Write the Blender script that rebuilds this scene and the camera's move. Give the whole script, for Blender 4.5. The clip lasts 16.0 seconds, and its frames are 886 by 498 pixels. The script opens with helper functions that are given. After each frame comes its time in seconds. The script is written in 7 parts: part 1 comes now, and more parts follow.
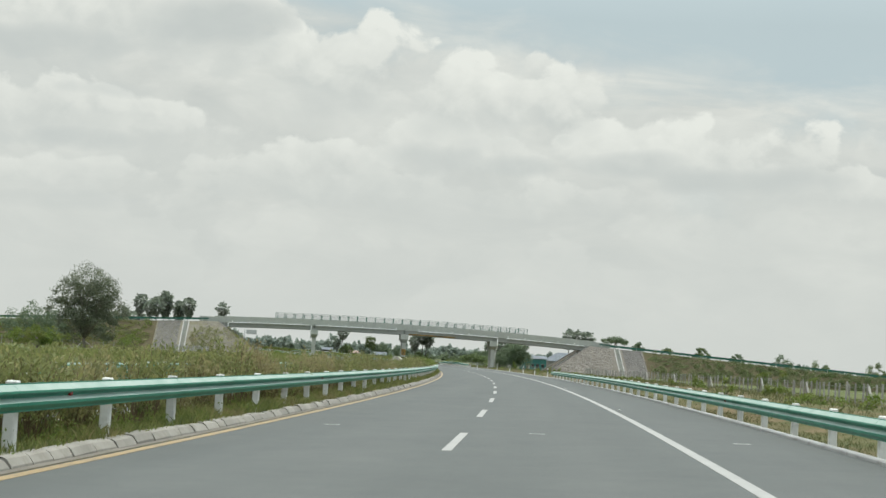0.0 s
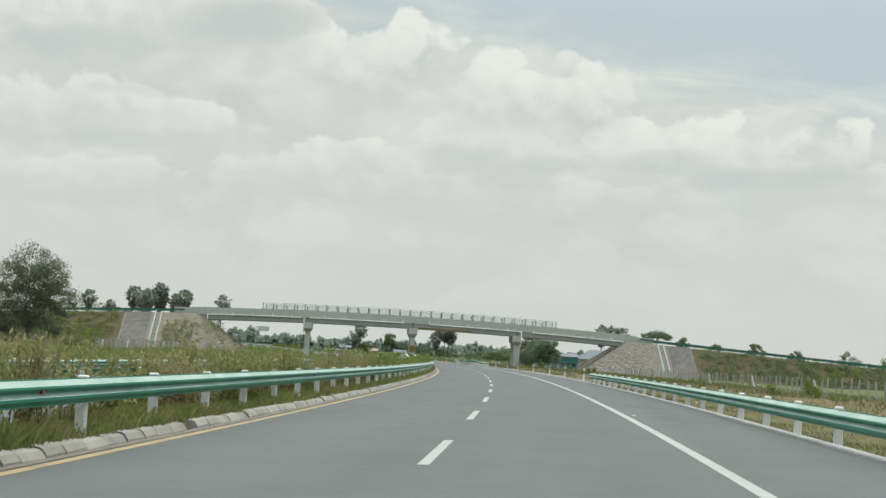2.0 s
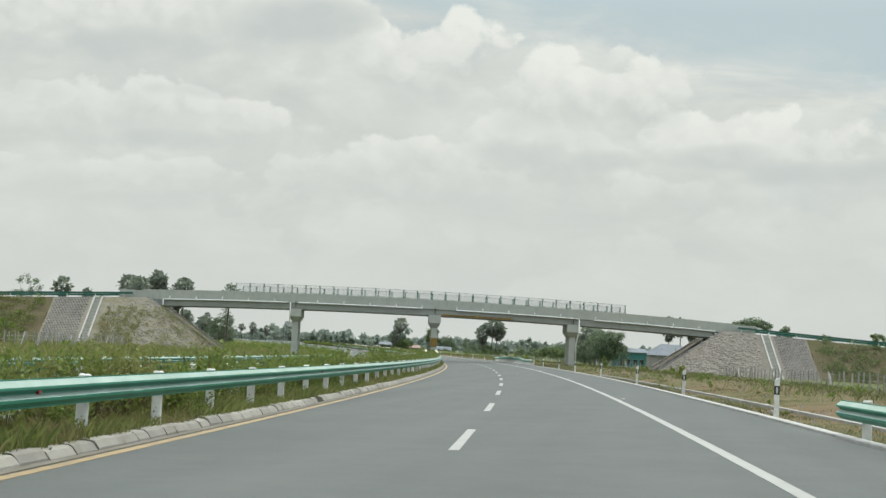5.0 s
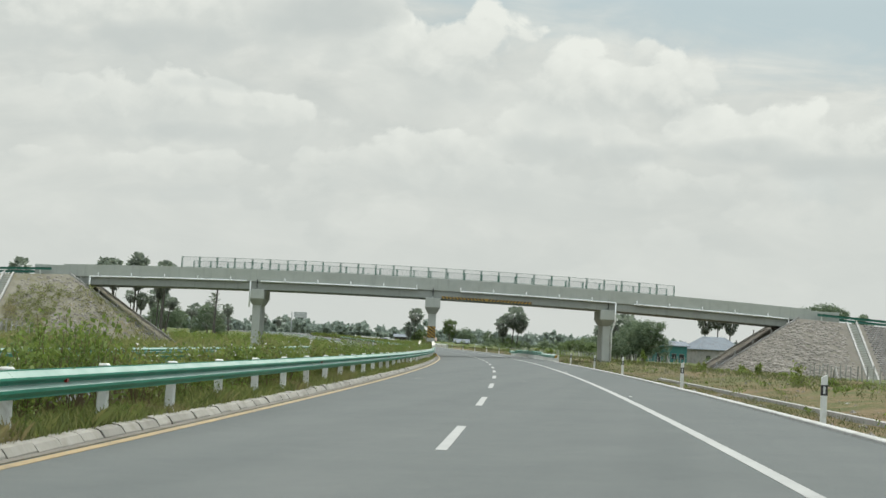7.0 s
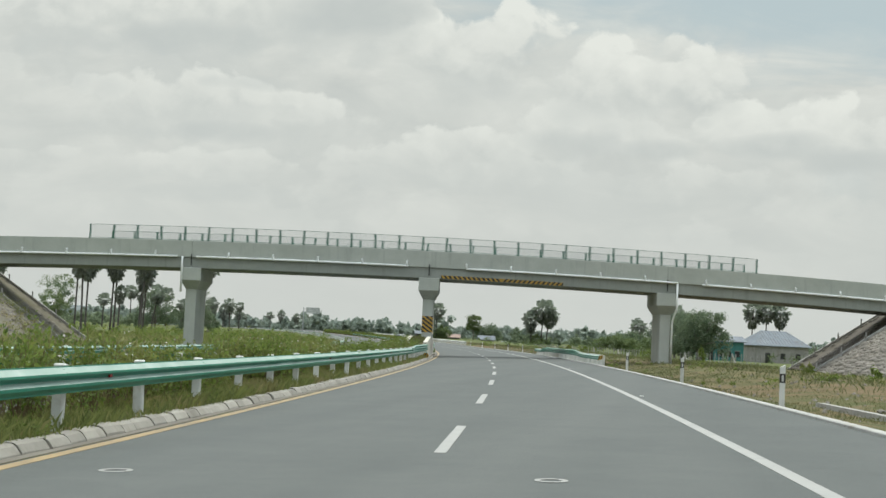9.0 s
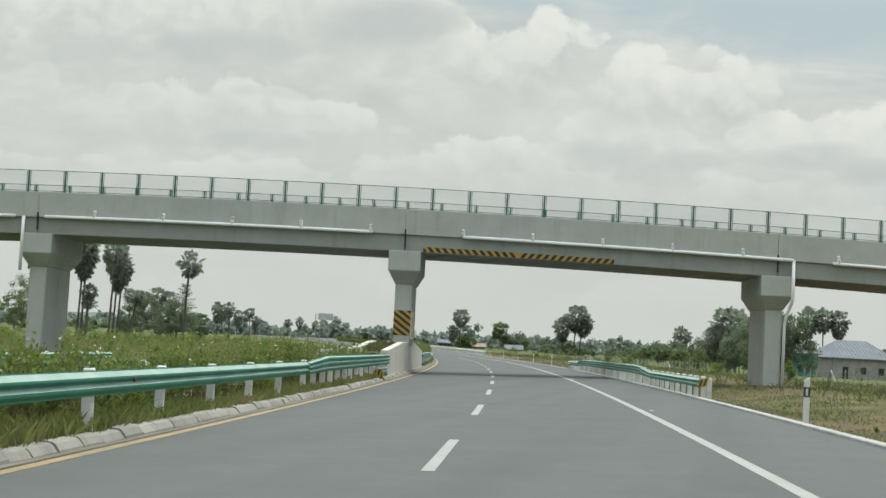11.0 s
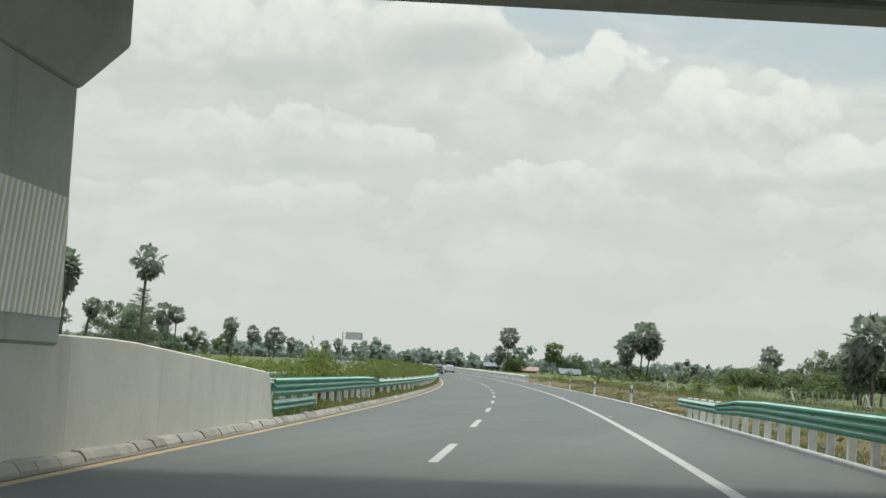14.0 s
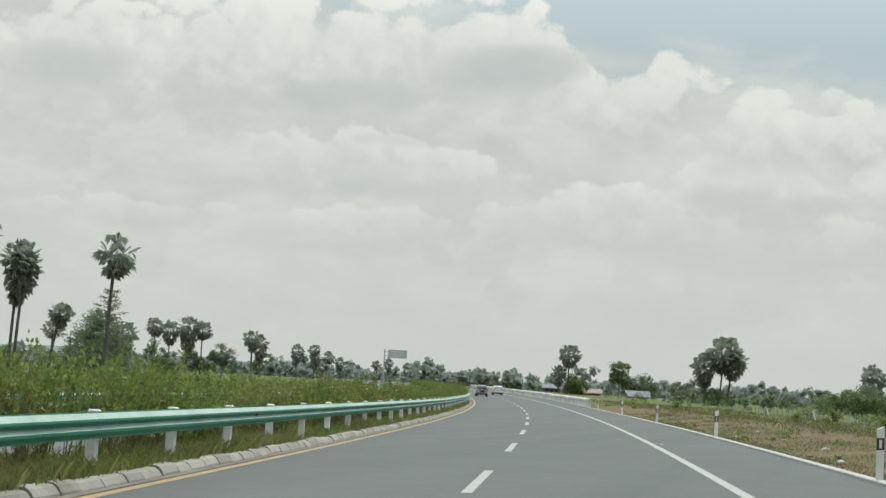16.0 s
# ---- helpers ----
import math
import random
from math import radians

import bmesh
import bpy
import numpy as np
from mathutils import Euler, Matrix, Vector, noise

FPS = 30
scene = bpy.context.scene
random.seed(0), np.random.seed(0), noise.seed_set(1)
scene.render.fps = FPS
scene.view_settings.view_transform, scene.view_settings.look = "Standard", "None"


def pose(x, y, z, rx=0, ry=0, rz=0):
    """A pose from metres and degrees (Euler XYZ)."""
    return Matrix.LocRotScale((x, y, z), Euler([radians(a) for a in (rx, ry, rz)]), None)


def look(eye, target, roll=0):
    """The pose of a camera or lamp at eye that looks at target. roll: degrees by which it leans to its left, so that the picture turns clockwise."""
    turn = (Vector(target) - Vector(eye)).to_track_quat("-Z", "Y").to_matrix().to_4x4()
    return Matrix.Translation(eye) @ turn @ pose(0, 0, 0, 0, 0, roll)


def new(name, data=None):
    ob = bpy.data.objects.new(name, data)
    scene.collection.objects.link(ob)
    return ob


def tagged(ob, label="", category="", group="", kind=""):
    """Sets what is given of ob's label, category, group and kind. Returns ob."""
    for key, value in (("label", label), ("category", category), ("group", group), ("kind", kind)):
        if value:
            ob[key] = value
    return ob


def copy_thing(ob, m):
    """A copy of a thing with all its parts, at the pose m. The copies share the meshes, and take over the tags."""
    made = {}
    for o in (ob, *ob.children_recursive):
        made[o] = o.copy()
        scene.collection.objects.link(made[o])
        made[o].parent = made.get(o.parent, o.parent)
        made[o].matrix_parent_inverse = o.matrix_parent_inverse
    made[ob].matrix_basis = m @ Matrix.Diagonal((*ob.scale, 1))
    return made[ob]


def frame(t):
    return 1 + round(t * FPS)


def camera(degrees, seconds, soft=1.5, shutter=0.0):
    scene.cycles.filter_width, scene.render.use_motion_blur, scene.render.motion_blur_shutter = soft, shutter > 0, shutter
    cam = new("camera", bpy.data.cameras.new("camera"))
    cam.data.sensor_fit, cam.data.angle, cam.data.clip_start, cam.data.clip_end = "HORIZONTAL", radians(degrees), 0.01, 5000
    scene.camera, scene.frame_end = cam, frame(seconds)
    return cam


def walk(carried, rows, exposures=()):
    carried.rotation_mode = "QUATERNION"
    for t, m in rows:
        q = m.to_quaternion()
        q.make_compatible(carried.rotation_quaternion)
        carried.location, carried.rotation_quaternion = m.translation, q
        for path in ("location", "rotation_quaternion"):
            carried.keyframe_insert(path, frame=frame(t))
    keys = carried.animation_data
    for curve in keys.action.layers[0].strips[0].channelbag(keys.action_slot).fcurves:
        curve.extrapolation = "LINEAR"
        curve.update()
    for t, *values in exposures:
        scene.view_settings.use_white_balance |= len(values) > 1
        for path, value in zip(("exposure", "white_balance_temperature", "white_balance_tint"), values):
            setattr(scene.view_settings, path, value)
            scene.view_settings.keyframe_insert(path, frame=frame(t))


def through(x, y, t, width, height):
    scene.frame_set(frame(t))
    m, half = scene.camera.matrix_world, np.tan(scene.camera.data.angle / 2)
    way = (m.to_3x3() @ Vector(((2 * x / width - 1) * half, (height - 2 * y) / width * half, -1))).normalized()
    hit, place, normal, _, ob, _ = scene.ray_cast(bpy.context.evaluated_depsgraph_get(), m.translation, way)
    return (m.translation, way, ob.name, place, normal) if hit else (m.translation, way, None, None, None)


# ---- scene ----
cam = camera(31.94, 16.0)
PATH = [
    (0, (1.365, -1.243, 1.341), (-0.094, 18.653, 2.768), 3.32),
    (0.5, (1.346, 10.958, 1.341), (-0.203, 30.847, 2.766), 3.12),
    (1, (1.272, 23.197, 1.342), (-0.382, 43.079, 2.752), 3.18),
    (1.5, (1.112, 35.468, 1.342), (-0.628, 55.344, 2.729), 3.34),
    (2, (0.870, 47.724, 1.341), (-0.971, 67.590, 2.729), 3.29),
    (2.5, (0.570, 59.978, 1.341), (-1.360, 79.837, 2.715), 3.16),
    (3, (0.203, 72.167, 1.341), (-1.822, 92.018, 2.702), 3.09),
    (3.5, (-0.245, 84.286, 1.340), (-2.432, 104.121, 2.675), 3.09),
    (4, (-0.772, 96.402, 1.339), (-3.151, 116.216, 2.673), 3.07),
    (4.5, (-1.375, 108.526, 1.338), (-3.841, 128.328, 2.687), 3.05),
    (5, (-2.041, 120.634, 1.337), (-4.595, 140.426, 2.657), 2.87),
    (7.5, (-5.980, 178.850, 1.335), (-8.950, 198.591, 2.543), 3.05),
    (8, (-6.960, 190.437, 1.335), (-10.036, 210.163, 2.535), 2.98),
    (8.5, (-7.993, 201.900, 1.334), (-11.132, 221.618, 2.502), 2.87),
    (9, (-9.065, 213.352, 1.334), (-12.311, 233.052, 2.500), 2.71),
    (11.5, (-15.272, 271.168, 1.336), (-19.014, 290.771, 2.645), 3.06),
    (12, (-16.610, 282.617, 1.338), (-20.448, 302.198, 2.689), 2.93),
    (12.5, (-17.970, 294.119, 1.342), (-21.927, 313.673, 2.746), 2.78),
    (13, (-19.408, 305.510, 1.344), (-23.485, 325.037, 2.785), 2.89),
    (13.5, (-20.938, 317.018, 1.347), (-25.148, 336.512, 2.853), 2.73),
    (14, (-22.605, 328.518, 1.347), (-27.000, 347.968, 2.893), 3.20),
    (14.5, (-24.351, 340.117, 1.347), (-28.967, 359.509, 2.967), 3.27),
    (15, (-26.188, 351.743, 1.346), (-31.010, 371.079, 3.040), 3.29),
    (15.5, (-28.138, 363.389, 1.344), (-33.165, 382.668, 3.086), 3.30),
    (16, (-30.178, 375.014, 1.341), (-35.364, 394.247, 3.128), 3.29),
]
walk(cam, [(t, look(eye, target, roll)) for t, eye, target, roll in PATH],
     exposures=[(0.0, 0.0, 6560, 4.0), (8.2, 0.03, 6560, 4.0), (9.0, -0.04, 6560, 4.0), (12.5, -0.04, 6560, 4.0), (13.5, -0.03, 6560, 4.0), (14.0, 0.02, 6560, 4.0), (14.4, 0.14, 6560, 4.0), (15.0, 0.09, 6560, 4.0), (15.5, -0.02, 6560, 4.0), (16.0, -0.08, 6560, 4.0)])

# ---------------------------------------------------------------- sky and sun
SUN_EL, SUN_AZ = 73.0, 8.0      # nearly overhead, slightly ahead of the car


def nd(nt, kind, **inputs):
    n = nt.nodes.new(kind)
    for k, v in inputs.items():
        n.inputs[k.replace("_", " ")].default_value = v
    return n


def mathn(nt, op, a, b=None, clamp=False):
    n = nt.nodes.new("ShaderNodeMath")
    n.operation, n.use_clamp = op, clamp
    for i, v in enumerate((a, b)):
        if v is None:
            continue
        if isinstance(v, (int, float)):
            n.inputs[i].default_value = v
        else:
            nt.links.new(v, n.inputs[i])
    return n.outputs[0]


def ramp(nt, fac, stops):
    n = nt.nodes.new("ShaderNodeValToRGB")
    el = n.color_ramp.elements
    while len(el) < len(stops):
        el.new(0.5)
    for e, (p, c) in zip(el, stops):
        e.position = p
        e.color = (*c, 1) if len(c) == 3 else c
    nt.links.new(fac, n.inputs[0])
    return n.outputs[0]


def mixc(nt, fac, a, b, blend="MIX"):
    n = nt.nodes.new("ShaderNodeMix")
    n.data_type, n.blend_type = "RGBA", blend
    for sock, v in ((n.inputs[0], fac), (n.inputs[6], a), (n.inputs[7], b)):
        if isinstance(v, (int, float)):
            sock.default_value = v
        elif isinstance(v, tuple):
            sock.default_value = (*v, 1)
        else:
            nt.links.new(v, sock)
    return n.outputs[2]


def noise_tex(nt, vec, scale, detail=4.0, rough=0.55, distortion=0.0):
    n = nd(nt, "ShaderNodeTexNoise", Scale=scale, Detail=detail, Roughness=rough, Distortion=distortion)
    if vec is not None:
        nt.links.new(vec, n.inputs["Vector"])
    return n.outputs["Fac"]


# cumulus clouds ahead, far ones first: tangent of bearing, of elevation, half width, half height, cover
PUFFS = (
    (-0.493, 0.112, 0.090, 0.012, 0.5), (-0.324, 0.108, 0.070, 0.015, 0.6), (-0.109, 0.108, 0.060, 0.016, 0.6), (-0.200, 0.115, 0.050, 0.016, 0.6), (-0.155, 0.120, 0.054, 0.026, 0.8),
    (0.180, 0.118, 0.060, 0.020, 0.7), (0.030, 0.108, 0.070, 0.018, 0.6), (0.047, 0.136, 0.058, 0.034, 0.95), (0.092, 0.134, 0.046, 0.030, 0.95), (0.139, 0.133, 0.052, 0.034, 0.95),
    (-0.074, 0.131, 0.064, 0.036, 0.9), (-0.282, 0.140, 0.080, 0.022, 0.7), (-0.345, 0.152, 0.085, 0.028, 0.9), (-0.022, 0.192, 0.018, 0.020, 0.9), (-0.006, 0.174, 0.036, 0.026, 0.9),
    (-0.055, 0.168, 0.062, 0.034, 0.95), (-0.145, 0.186, 0.066, 0.038, 0.95), (-0.580, 0.222, 0.150, 0.052, 0.92), (-0.390, 0.216, 0.150, 0.062, 0.95), (-0.262, 0.220, 0.082, 0.052, 0.97))


# grey undersides of the same clouds
BELLIES = (
    (-0.236, 0.215, 0.062, 0.019, 0.85), (-0.382, 0.194, 0.110, 0.014, 0.70), (-0.565, 0.219, 0.062, 0.021, 0.70), (0.138, 0.126, 0.046, 0.011, 0.75), (0.047, 0.132, 0.038, 0.011, 0.55), (0.089, 0.123, 0.030, 0.010, 0.70),
    (-0.085, 0.130, 0.034, 0.010, 0.60), (-0.316, 0.132, 0.060, 0.008, 0.65), (-0.327, 0.091, 0.066, 0.008, 0.5), (-0.026, 0.126, 0.038, 0.008, 0.55), (-0.300, 0.166, 0.050, 0.006, 0.4))


def build_sky():
    world = bpy.data.worlds.new("sky")
    scene.world = world
    world.use_nodes = True
    nt = world.node_tree
    bg = nt.nodes["Background"]
    tc = nt.nodes.new("ShaderNodeTexCoord")
    sky = nt.nodes.new("ShaderNodeTexSky")
    sky.sky_type, sky.sun_disc = "NISHITA", False
    sky.sun_elevation, sky.sun_rotation = radians(SUN_EL), radians(SUN_AZ)
    sky.dust_density = 3.0
    clear = nt.nodes.new("ShaderNodeVectorMath")
    clear.operation = "SCALE"
    clear.inputs[3].default_value = 0.11
    nt.links.new(sky.outputs[0], clear.inputs[0])
    blue = mixc(nt, 0.55, clear.outputs[0], (0.62, 0.675, 0.715))

    def mapped(offset, scale):
        m = nt.nodes.new("ShaderNodeMapping")
        m.inputs["Location"].default_value = offset
        m.inputs["Scale"].default_value = scale
        nt.links.new(tc.outputs["Generated"], m.inputs[0])
        return m.outputs[0]

    sep = nt.nodes.new("ShaderNodeSeparateXYZ")
    nt.links.new(tc.outputs["Generated"], sep.inputs[0])
    # the cover thins high up towards the right
    tilt = mathn(nt, "ADD", mathn(nt, "MULTIPLY", sep.outputs[0], 0.24), mathn(nt, "SUBTRACT", sep.outputs[2], 0.222))
    lean = mathn(nt, "MAXIMUM", mathn(nt, "MINIMUM", mathn(nt, "MULTIPLY", tilt, -3.2), 0.06), -0.4)

    def density(shift, sc, dz):
        """Cloud thickness: broad masses with rounded lumps on them."""
        body = noise_tex(nt, mapped((shift, 0.7, dz), (sc, sc, sc * 1.55)), 1.0, 9.0, 0.53, 0.15)
        v = nt.nodes.new("ShaderNodeTexVoronoi")
        v.feature = "SMOOTH_F1"
        v.inputs["Scale"].default_value = 1.0
        v.inputs["Smoothness"].default_value = 0.5
        warp = nt.nodes.new("ShaderNodeVectorMath")
        warp.operation = "MULTIPLY_ADD"
        nz = nd(nt, "ShaderNodeTexNoise", Scale=1.0, Detail=4.0)
        nt.links.new(mapped((shift, 0.2, dz * 2), (sc * 3, sc * 3, sc * 4)), nz.inputs["Vector"])
        nt.links.new(nz.outputs["Color"], warp.inputs[0])
        warp.inputs[1].default_value = (0.9, 0.9, 0.9)
        nt.links.new(mapped((shift, 0.4, dz * 2.2), (sc * 2.4, sc * 2.4, sc * 3.4)), warp.inputs[2])
        nt.links.new(warp.outputs[0], v.inputs["Vector"])
        lump = mathn(nt, "SUBTRACT", 0.5, v.outputs["Distance"])
        return mathn(nt, "ADD", body, mathn(nt, "MULTIPLY", lump, 0.13))

    wisps = noise_tex(nt, mapped((3.1, 0.7, 1.7), (5, 5, 34)), 1.0, 6.0, 0.6, 0.4)
    col = mixc(nt, ramp(nt, wisps, [(0.40, (0.05, 0.05, 0.05)), (0.68, (0.7, 0.7, 0.7))]), blue, (0.66, 0.675, 0.67))
    for shift, sc, cut, soft in ((1.3, 4.5, 0.46, 0.05), (7.9, 6.5, 0.515, 0.035), (4.6, 10.0, 0.56, 0.035)):
        here, above = density(shift, sc, 0.0), density(shift, sc, 0.22)
        cover = mathn(nt, "ADD", here, lean)
        mask = ramp(nt, cover, [(cut, (0, 0, 0)), (cut + soft, (0.94, 0.94, 0.94))])
        lit = mathn(nt, "ADD", mathn(nt, "MULTIPLY", mathn(nt, "SUBTRACT", here, above), 2.7), mathn(nt, "SUBTRACT", 0.70, mathn(nt, "MULTIPLY", mathn(nt, "SUBTRACT", cover, cut), 1.9)), True)
        cloud = ramp(nt, lit, [(0.08, (0.505, 0.525, 0.535)), (0.42, (0.64, 0.647, 0.642)), (0.84, (0.82, 0.818, 0.80))])
        col = mixc(nt, mask, col, cloud)

    # the quarter of the sky ahead: single cumulus clouds standing in a pale veil
    ahead = mathn(nt, "MAXIMUM", sep.outputs[1], 0.05)
    across = mathn(nt, "DIVIDE", sep.outputs[0], ahead)
    height = mathn(nt, "DIVIDE", sep.outputs[2], ahead)
    flatmap = nt.nodes.new("ShaderNodeCombineXYZ")
    nt.links.new(across, flatmap.inputs[0])
    nt.links.new(height, flatmap.inputs[1])

    def stretched(sx, sy, shift):
        m = nt.nodes.new("ShaderNodeMapping")
        m.inputs["Location"].default_value = (shift, shift * 0.37, 0)
        m.inputs["Scale"].default_value = (sx, sy, 1)
        nt.links.new(flatmap.outputs[0], m.inputs[0])
        return m.outputs[0]

    def billow(dy):
        """Rounded lumps of two sizes with frayed edges."""
        body = noise_tex(nt, stretched(21, 27, 2.0 + dy), 1.0, 7.0, 0.58, 0.25)
        v = nt.nodes.new("ShaderNodeTexVoronoi")
        v.feature = "SMOOTH_F1"
        v.inputs["Scale"].default_value = 1.0
        v.inputs["Smoothness"].default_value = 0.35
        warp = nt.nodes.new("ShaderNodeVectorMath")
        warp.operation = "MULTIPLY_ADD"
        nz = nd(nt, "ShaderNodeTexNoise", Scale=1.0, Detail=4.0)
        nt.links.new(stretched(60, 70, 5.0 + dy), nz.inputs["Vector"])
        nt.links.new(nz.outputs["Color"], warp.inputs[0])
        warp.inputs[1].default_value = (0.8, 0.8, 0.0)
        nt.links.new(stretched(40, 52, 1.0 + dy), warp.inputs[2])
        nt.links.new(warp.outputs[0], v.inputs["Vector"])
        return mathn(nt, "ADD", mathn(nt, "SUBTRACT", body, 0.5), mathn(nt, "MULTIPLY", mathn(nt, "SUBTRACT", 0.42, v.outputs["Distance"]), 0.42))

    lumps = billow(0.0)
    relief = mathn(nt, "MULTIPLY", mathn(nt, "SUBTRACT", lumps, billow(0.16)), 0.55)
    bends = nd(nt, "ShaderNodeTexNoise", Scale=1.0, Detail=3.0)
    nt.links.new(stretched(14, 18, 9.0), bends.inputs["Vector"])
    shift = nt.nodes.new("ShaderNodeSeparateXYZ")
    nt.links.new(bends.outputs["Color"], shift.inputs[0])
    wu = mathn(nt, "ADD", across, mathn(nt, "MULTIPLY", mathn(nt, "SUBTRACT", shift.outputs[0], 0.5), 0.030))
    wv = mathn(nt, "ADD", height, mathn(nt, "MULTIPLY", mathn(nt, "SUBTRACT", shift.outputs[1], 0.5), 0.018))
    bands = noise_tex(nt, stretched(9, 26, 3.0), 1.0, 7.0, 0.6, 0.6)
    pale = ramp(nt, mathn(nt, "ADD", bands, mathn(nt, "MULTIPLY", relief, 0.35)), [(0.34, (0.585, 0.604, 0.600)), (0.50, (0.645, 0.657, 0.645)), (0.66, (0.725, 0.729, 0.710))])
    veil = mixc(nt, 0.72, col, pale)
    # clear blue opens high up to the right
    rim = mathn(nt, "ADD", mathn(nt, "MULTIPLY", across, 0.16), mathn(nt, "SUBTRACT", height, 0.180))
    gap = mathn(nt, "ADD", mathn(nt, "MULTIPLY", rim, 22.0), mathn(nt, "MULTIPLY", mathn(nt, "SUBTRACT", 0.50, bands), 2.2), True)
    front = mixc(nt, mathn(nt, "MULTIPLY", gap, 0.92), veil, (0.500, 0.585, 0.635))
    for cu, cv, w, h, gain in PUFFS:
        dx = mathn(nt, "DIVIDE", mathn(nt, "SUBTRACT", wu, cu), w)
        dy = mathn(nt, "DIVIDE", mathn(nt, "SUBTRACT", wv, cv), h)
        r2 = mathn(nt, "ADD", mathn(nt, "MULTIPLY", dx, dx), mathn(nt, "MULTIPLY", dy, dy))
        dens = mathn(nt, "ADD", mathn(nt, "SUBTRACT", 1.0, r2), mathn(nt, "MULTIPLY", lumps, 3.0))
        soft = mathn(nt, "ADD", 0.30, mathn(nt, "MULTIPLY", mathn(nt, "MAXIMUM", mathn(nt, "SUBTRACT", 0.25, dy), 0.0), 1.0))
        mask = mathn(nt, "MULTIPLY", mathn(nt, "DIVIDE", dens, soft, True), gain)
        lit = mathn(nt, "ADD", mathn(nt, "ADD", 0.52, mathn(nt, "MULTIPLY", dy, 0.44)), mathn(nt, "ADD", relief, mathn(nt, "MULTIPLY", lumps, 0.45)), True)
        front = mixc(nt, mask, front, ramp(nt, lit, [(0.04, (0.540, 0.566, 0.574)), (0.36, (0.630, 0.646, 0.640)), (0.60, (0.735, 0.741, 0.724)), (0.90, (0.825, 0.826, 0.802))]))
    for cu, cv, w, h, gain in BELLIES:
        dx = mathn(nt, "DIVIDE", mathn(nt, "SUBTRACT", wu, cu), w)
        dy = mathn(nt, "DIVIDE", mathn(nt, "SUBTRACT", wv, cv), h)
        r2 = mathn(nt, "ADD", mathn(nt, "MULTIPLY", dx, dx), mathn(nt, "MULTIPLY", dy, dy))
        dens = mathn(nt, "MULTIPLY", mathn(nt, "ADD", mathn(nt, "SUBTRACT", 1.0, r2), mathn(nt, "MULTIPLY", lumps, 1.6)), 1.1, True)
        front = mixc(nt, mathn(nt, "MULTIPLY", dens, gain), front, (0.555, 0.580, 0.585))
    side = mathn(nt, "MULTIPLY", mathn(nt, "SUBTRACT", sep.outputs[1], 0.62), 8.0, True)
    low = mathn(nt, "MULTIPLY", mathn(nt, "SUBTRACT", 0.36, height), 14.0, True)
    col = mixc(nt, mathn(nt, "MULTIPLY", side, low), col, front)
    haze = ramp(nt, sep.outputs[2], [(0.0, (0.95, 0.95, 0.95)), (0.05, (0.66, 0.66, 0.66)), (0.12, (0.16, 0.16, 0.16)), (0.18, (0, 0, 0))])
    col = mixc(nt, haze, col, (0.635, 0.648, 0.64))
    nt.links.new(col, bg.inputs[0])
    # a bright overcast: the sky gains strength steadily towards the zenith
    climb = mathn(nt, "MAXIMUM", mathn(nt, "SUBTRACT", sep.outputs[2], 0.22), 0.0)
    nt.links.new(mathn(nt, "ADD", 1.0, mathn(nt, "MULTIPLY", climb, 3.4)), bg.inputs[1])


build_sky()
sun = new("sun", bpy.data.lights.new("sun", "SUN"))
sun.data.energy, sun.data.angle, sun.data.color = 2.0, radians(9.0), (1.0, 0.955, 0.88)
_e, _a = radians(SUN_EL), radians(SUN_AZ)
sun.matrix_world = look((200 * math.sin(_a) * math.cos(_e), 200 * math.cos(_a) * math.cos(_e), 200 * math.sin(_e)), (0, 0, 0))

# ---------------------------------------------------------------- road geometry
R1 = 2243.4                     # one long curve to the left
BANK = 0.0279
SB = 343.0                      # the overpass crosses here


def smooth(a, b, x):
    t = min(1.0, max(0.0, (x - a) / (b - a)))
    return t * t * (3 - 2 * t)


def plan(s):
    """Point on the lane divider and its heading."""
    a = s / R1
    return -R1 + R1 * math.cos(a), R1 * math.sin(a), a


def rise(s):
    return 2.6 * smooth(450, 1000, s)


def bank(u):
    """Height of the paved surface across the road."""
    if u > -5.0:
        return BANK * min(u, 6.7)
    if u > -6.6:
        return -0.14
    return -0.14 + BANK * (max(u, -18.0) + 6.6)


def flat(s, u, z=0.0):
    x, y, a = plan(s)
    return Vector((x + u * math.cos(a), y + u * math.sin(a), z))


def P(s, u, z=0.0):
    return flat(s, u, z + bank(u) + rise(s))


def frame_at(s, u, z=0.0):
    """Matrix whose x runs across to the right, y along the road."""
    return Matrix.Translation(P(s, u, z)) @ Matrix.Rotation(plan(s)[2], 4, "Z")


def verge(u):
    """Height of the ground beside and below the road."""
    if -18.2 < u < 6.75:
        if -6.4 < u < -4.5:
            return -0.02
        return bank(u) - 0.10
    if u >= 6.75:
        pts = ((6.75, 0.10), (8.0, -0.10), (9.8, -0.22), (11.5, 0.0), (15, 0.22), (22, 0.05), (40, -0.15), (90, -0.4), (4000, -0.4))
    else:
        pts = ((-4000, -0.5), (-60, -0.5), (-30, -0.4), (-22, -0.75), (-18.2, -0.48))
    for (a, za), (b, zb) in zip(pts, pts[1:]):
        if a <= u <= b:
            return za + (zb - za) * (u - a) / (b - a)
    return -0.4


def land(s, u):
    return verge(u) + rise(s) * (1 - smooth(120, 400, abs(u)))


# ---------------------------------------------------------------- materials
def base_mat(name):
    m = bpy.data.materials.new(name)
    m.use_nodes = True
    return m, m.node_tree, m.node_tree.nodes["Principled BSDF"]


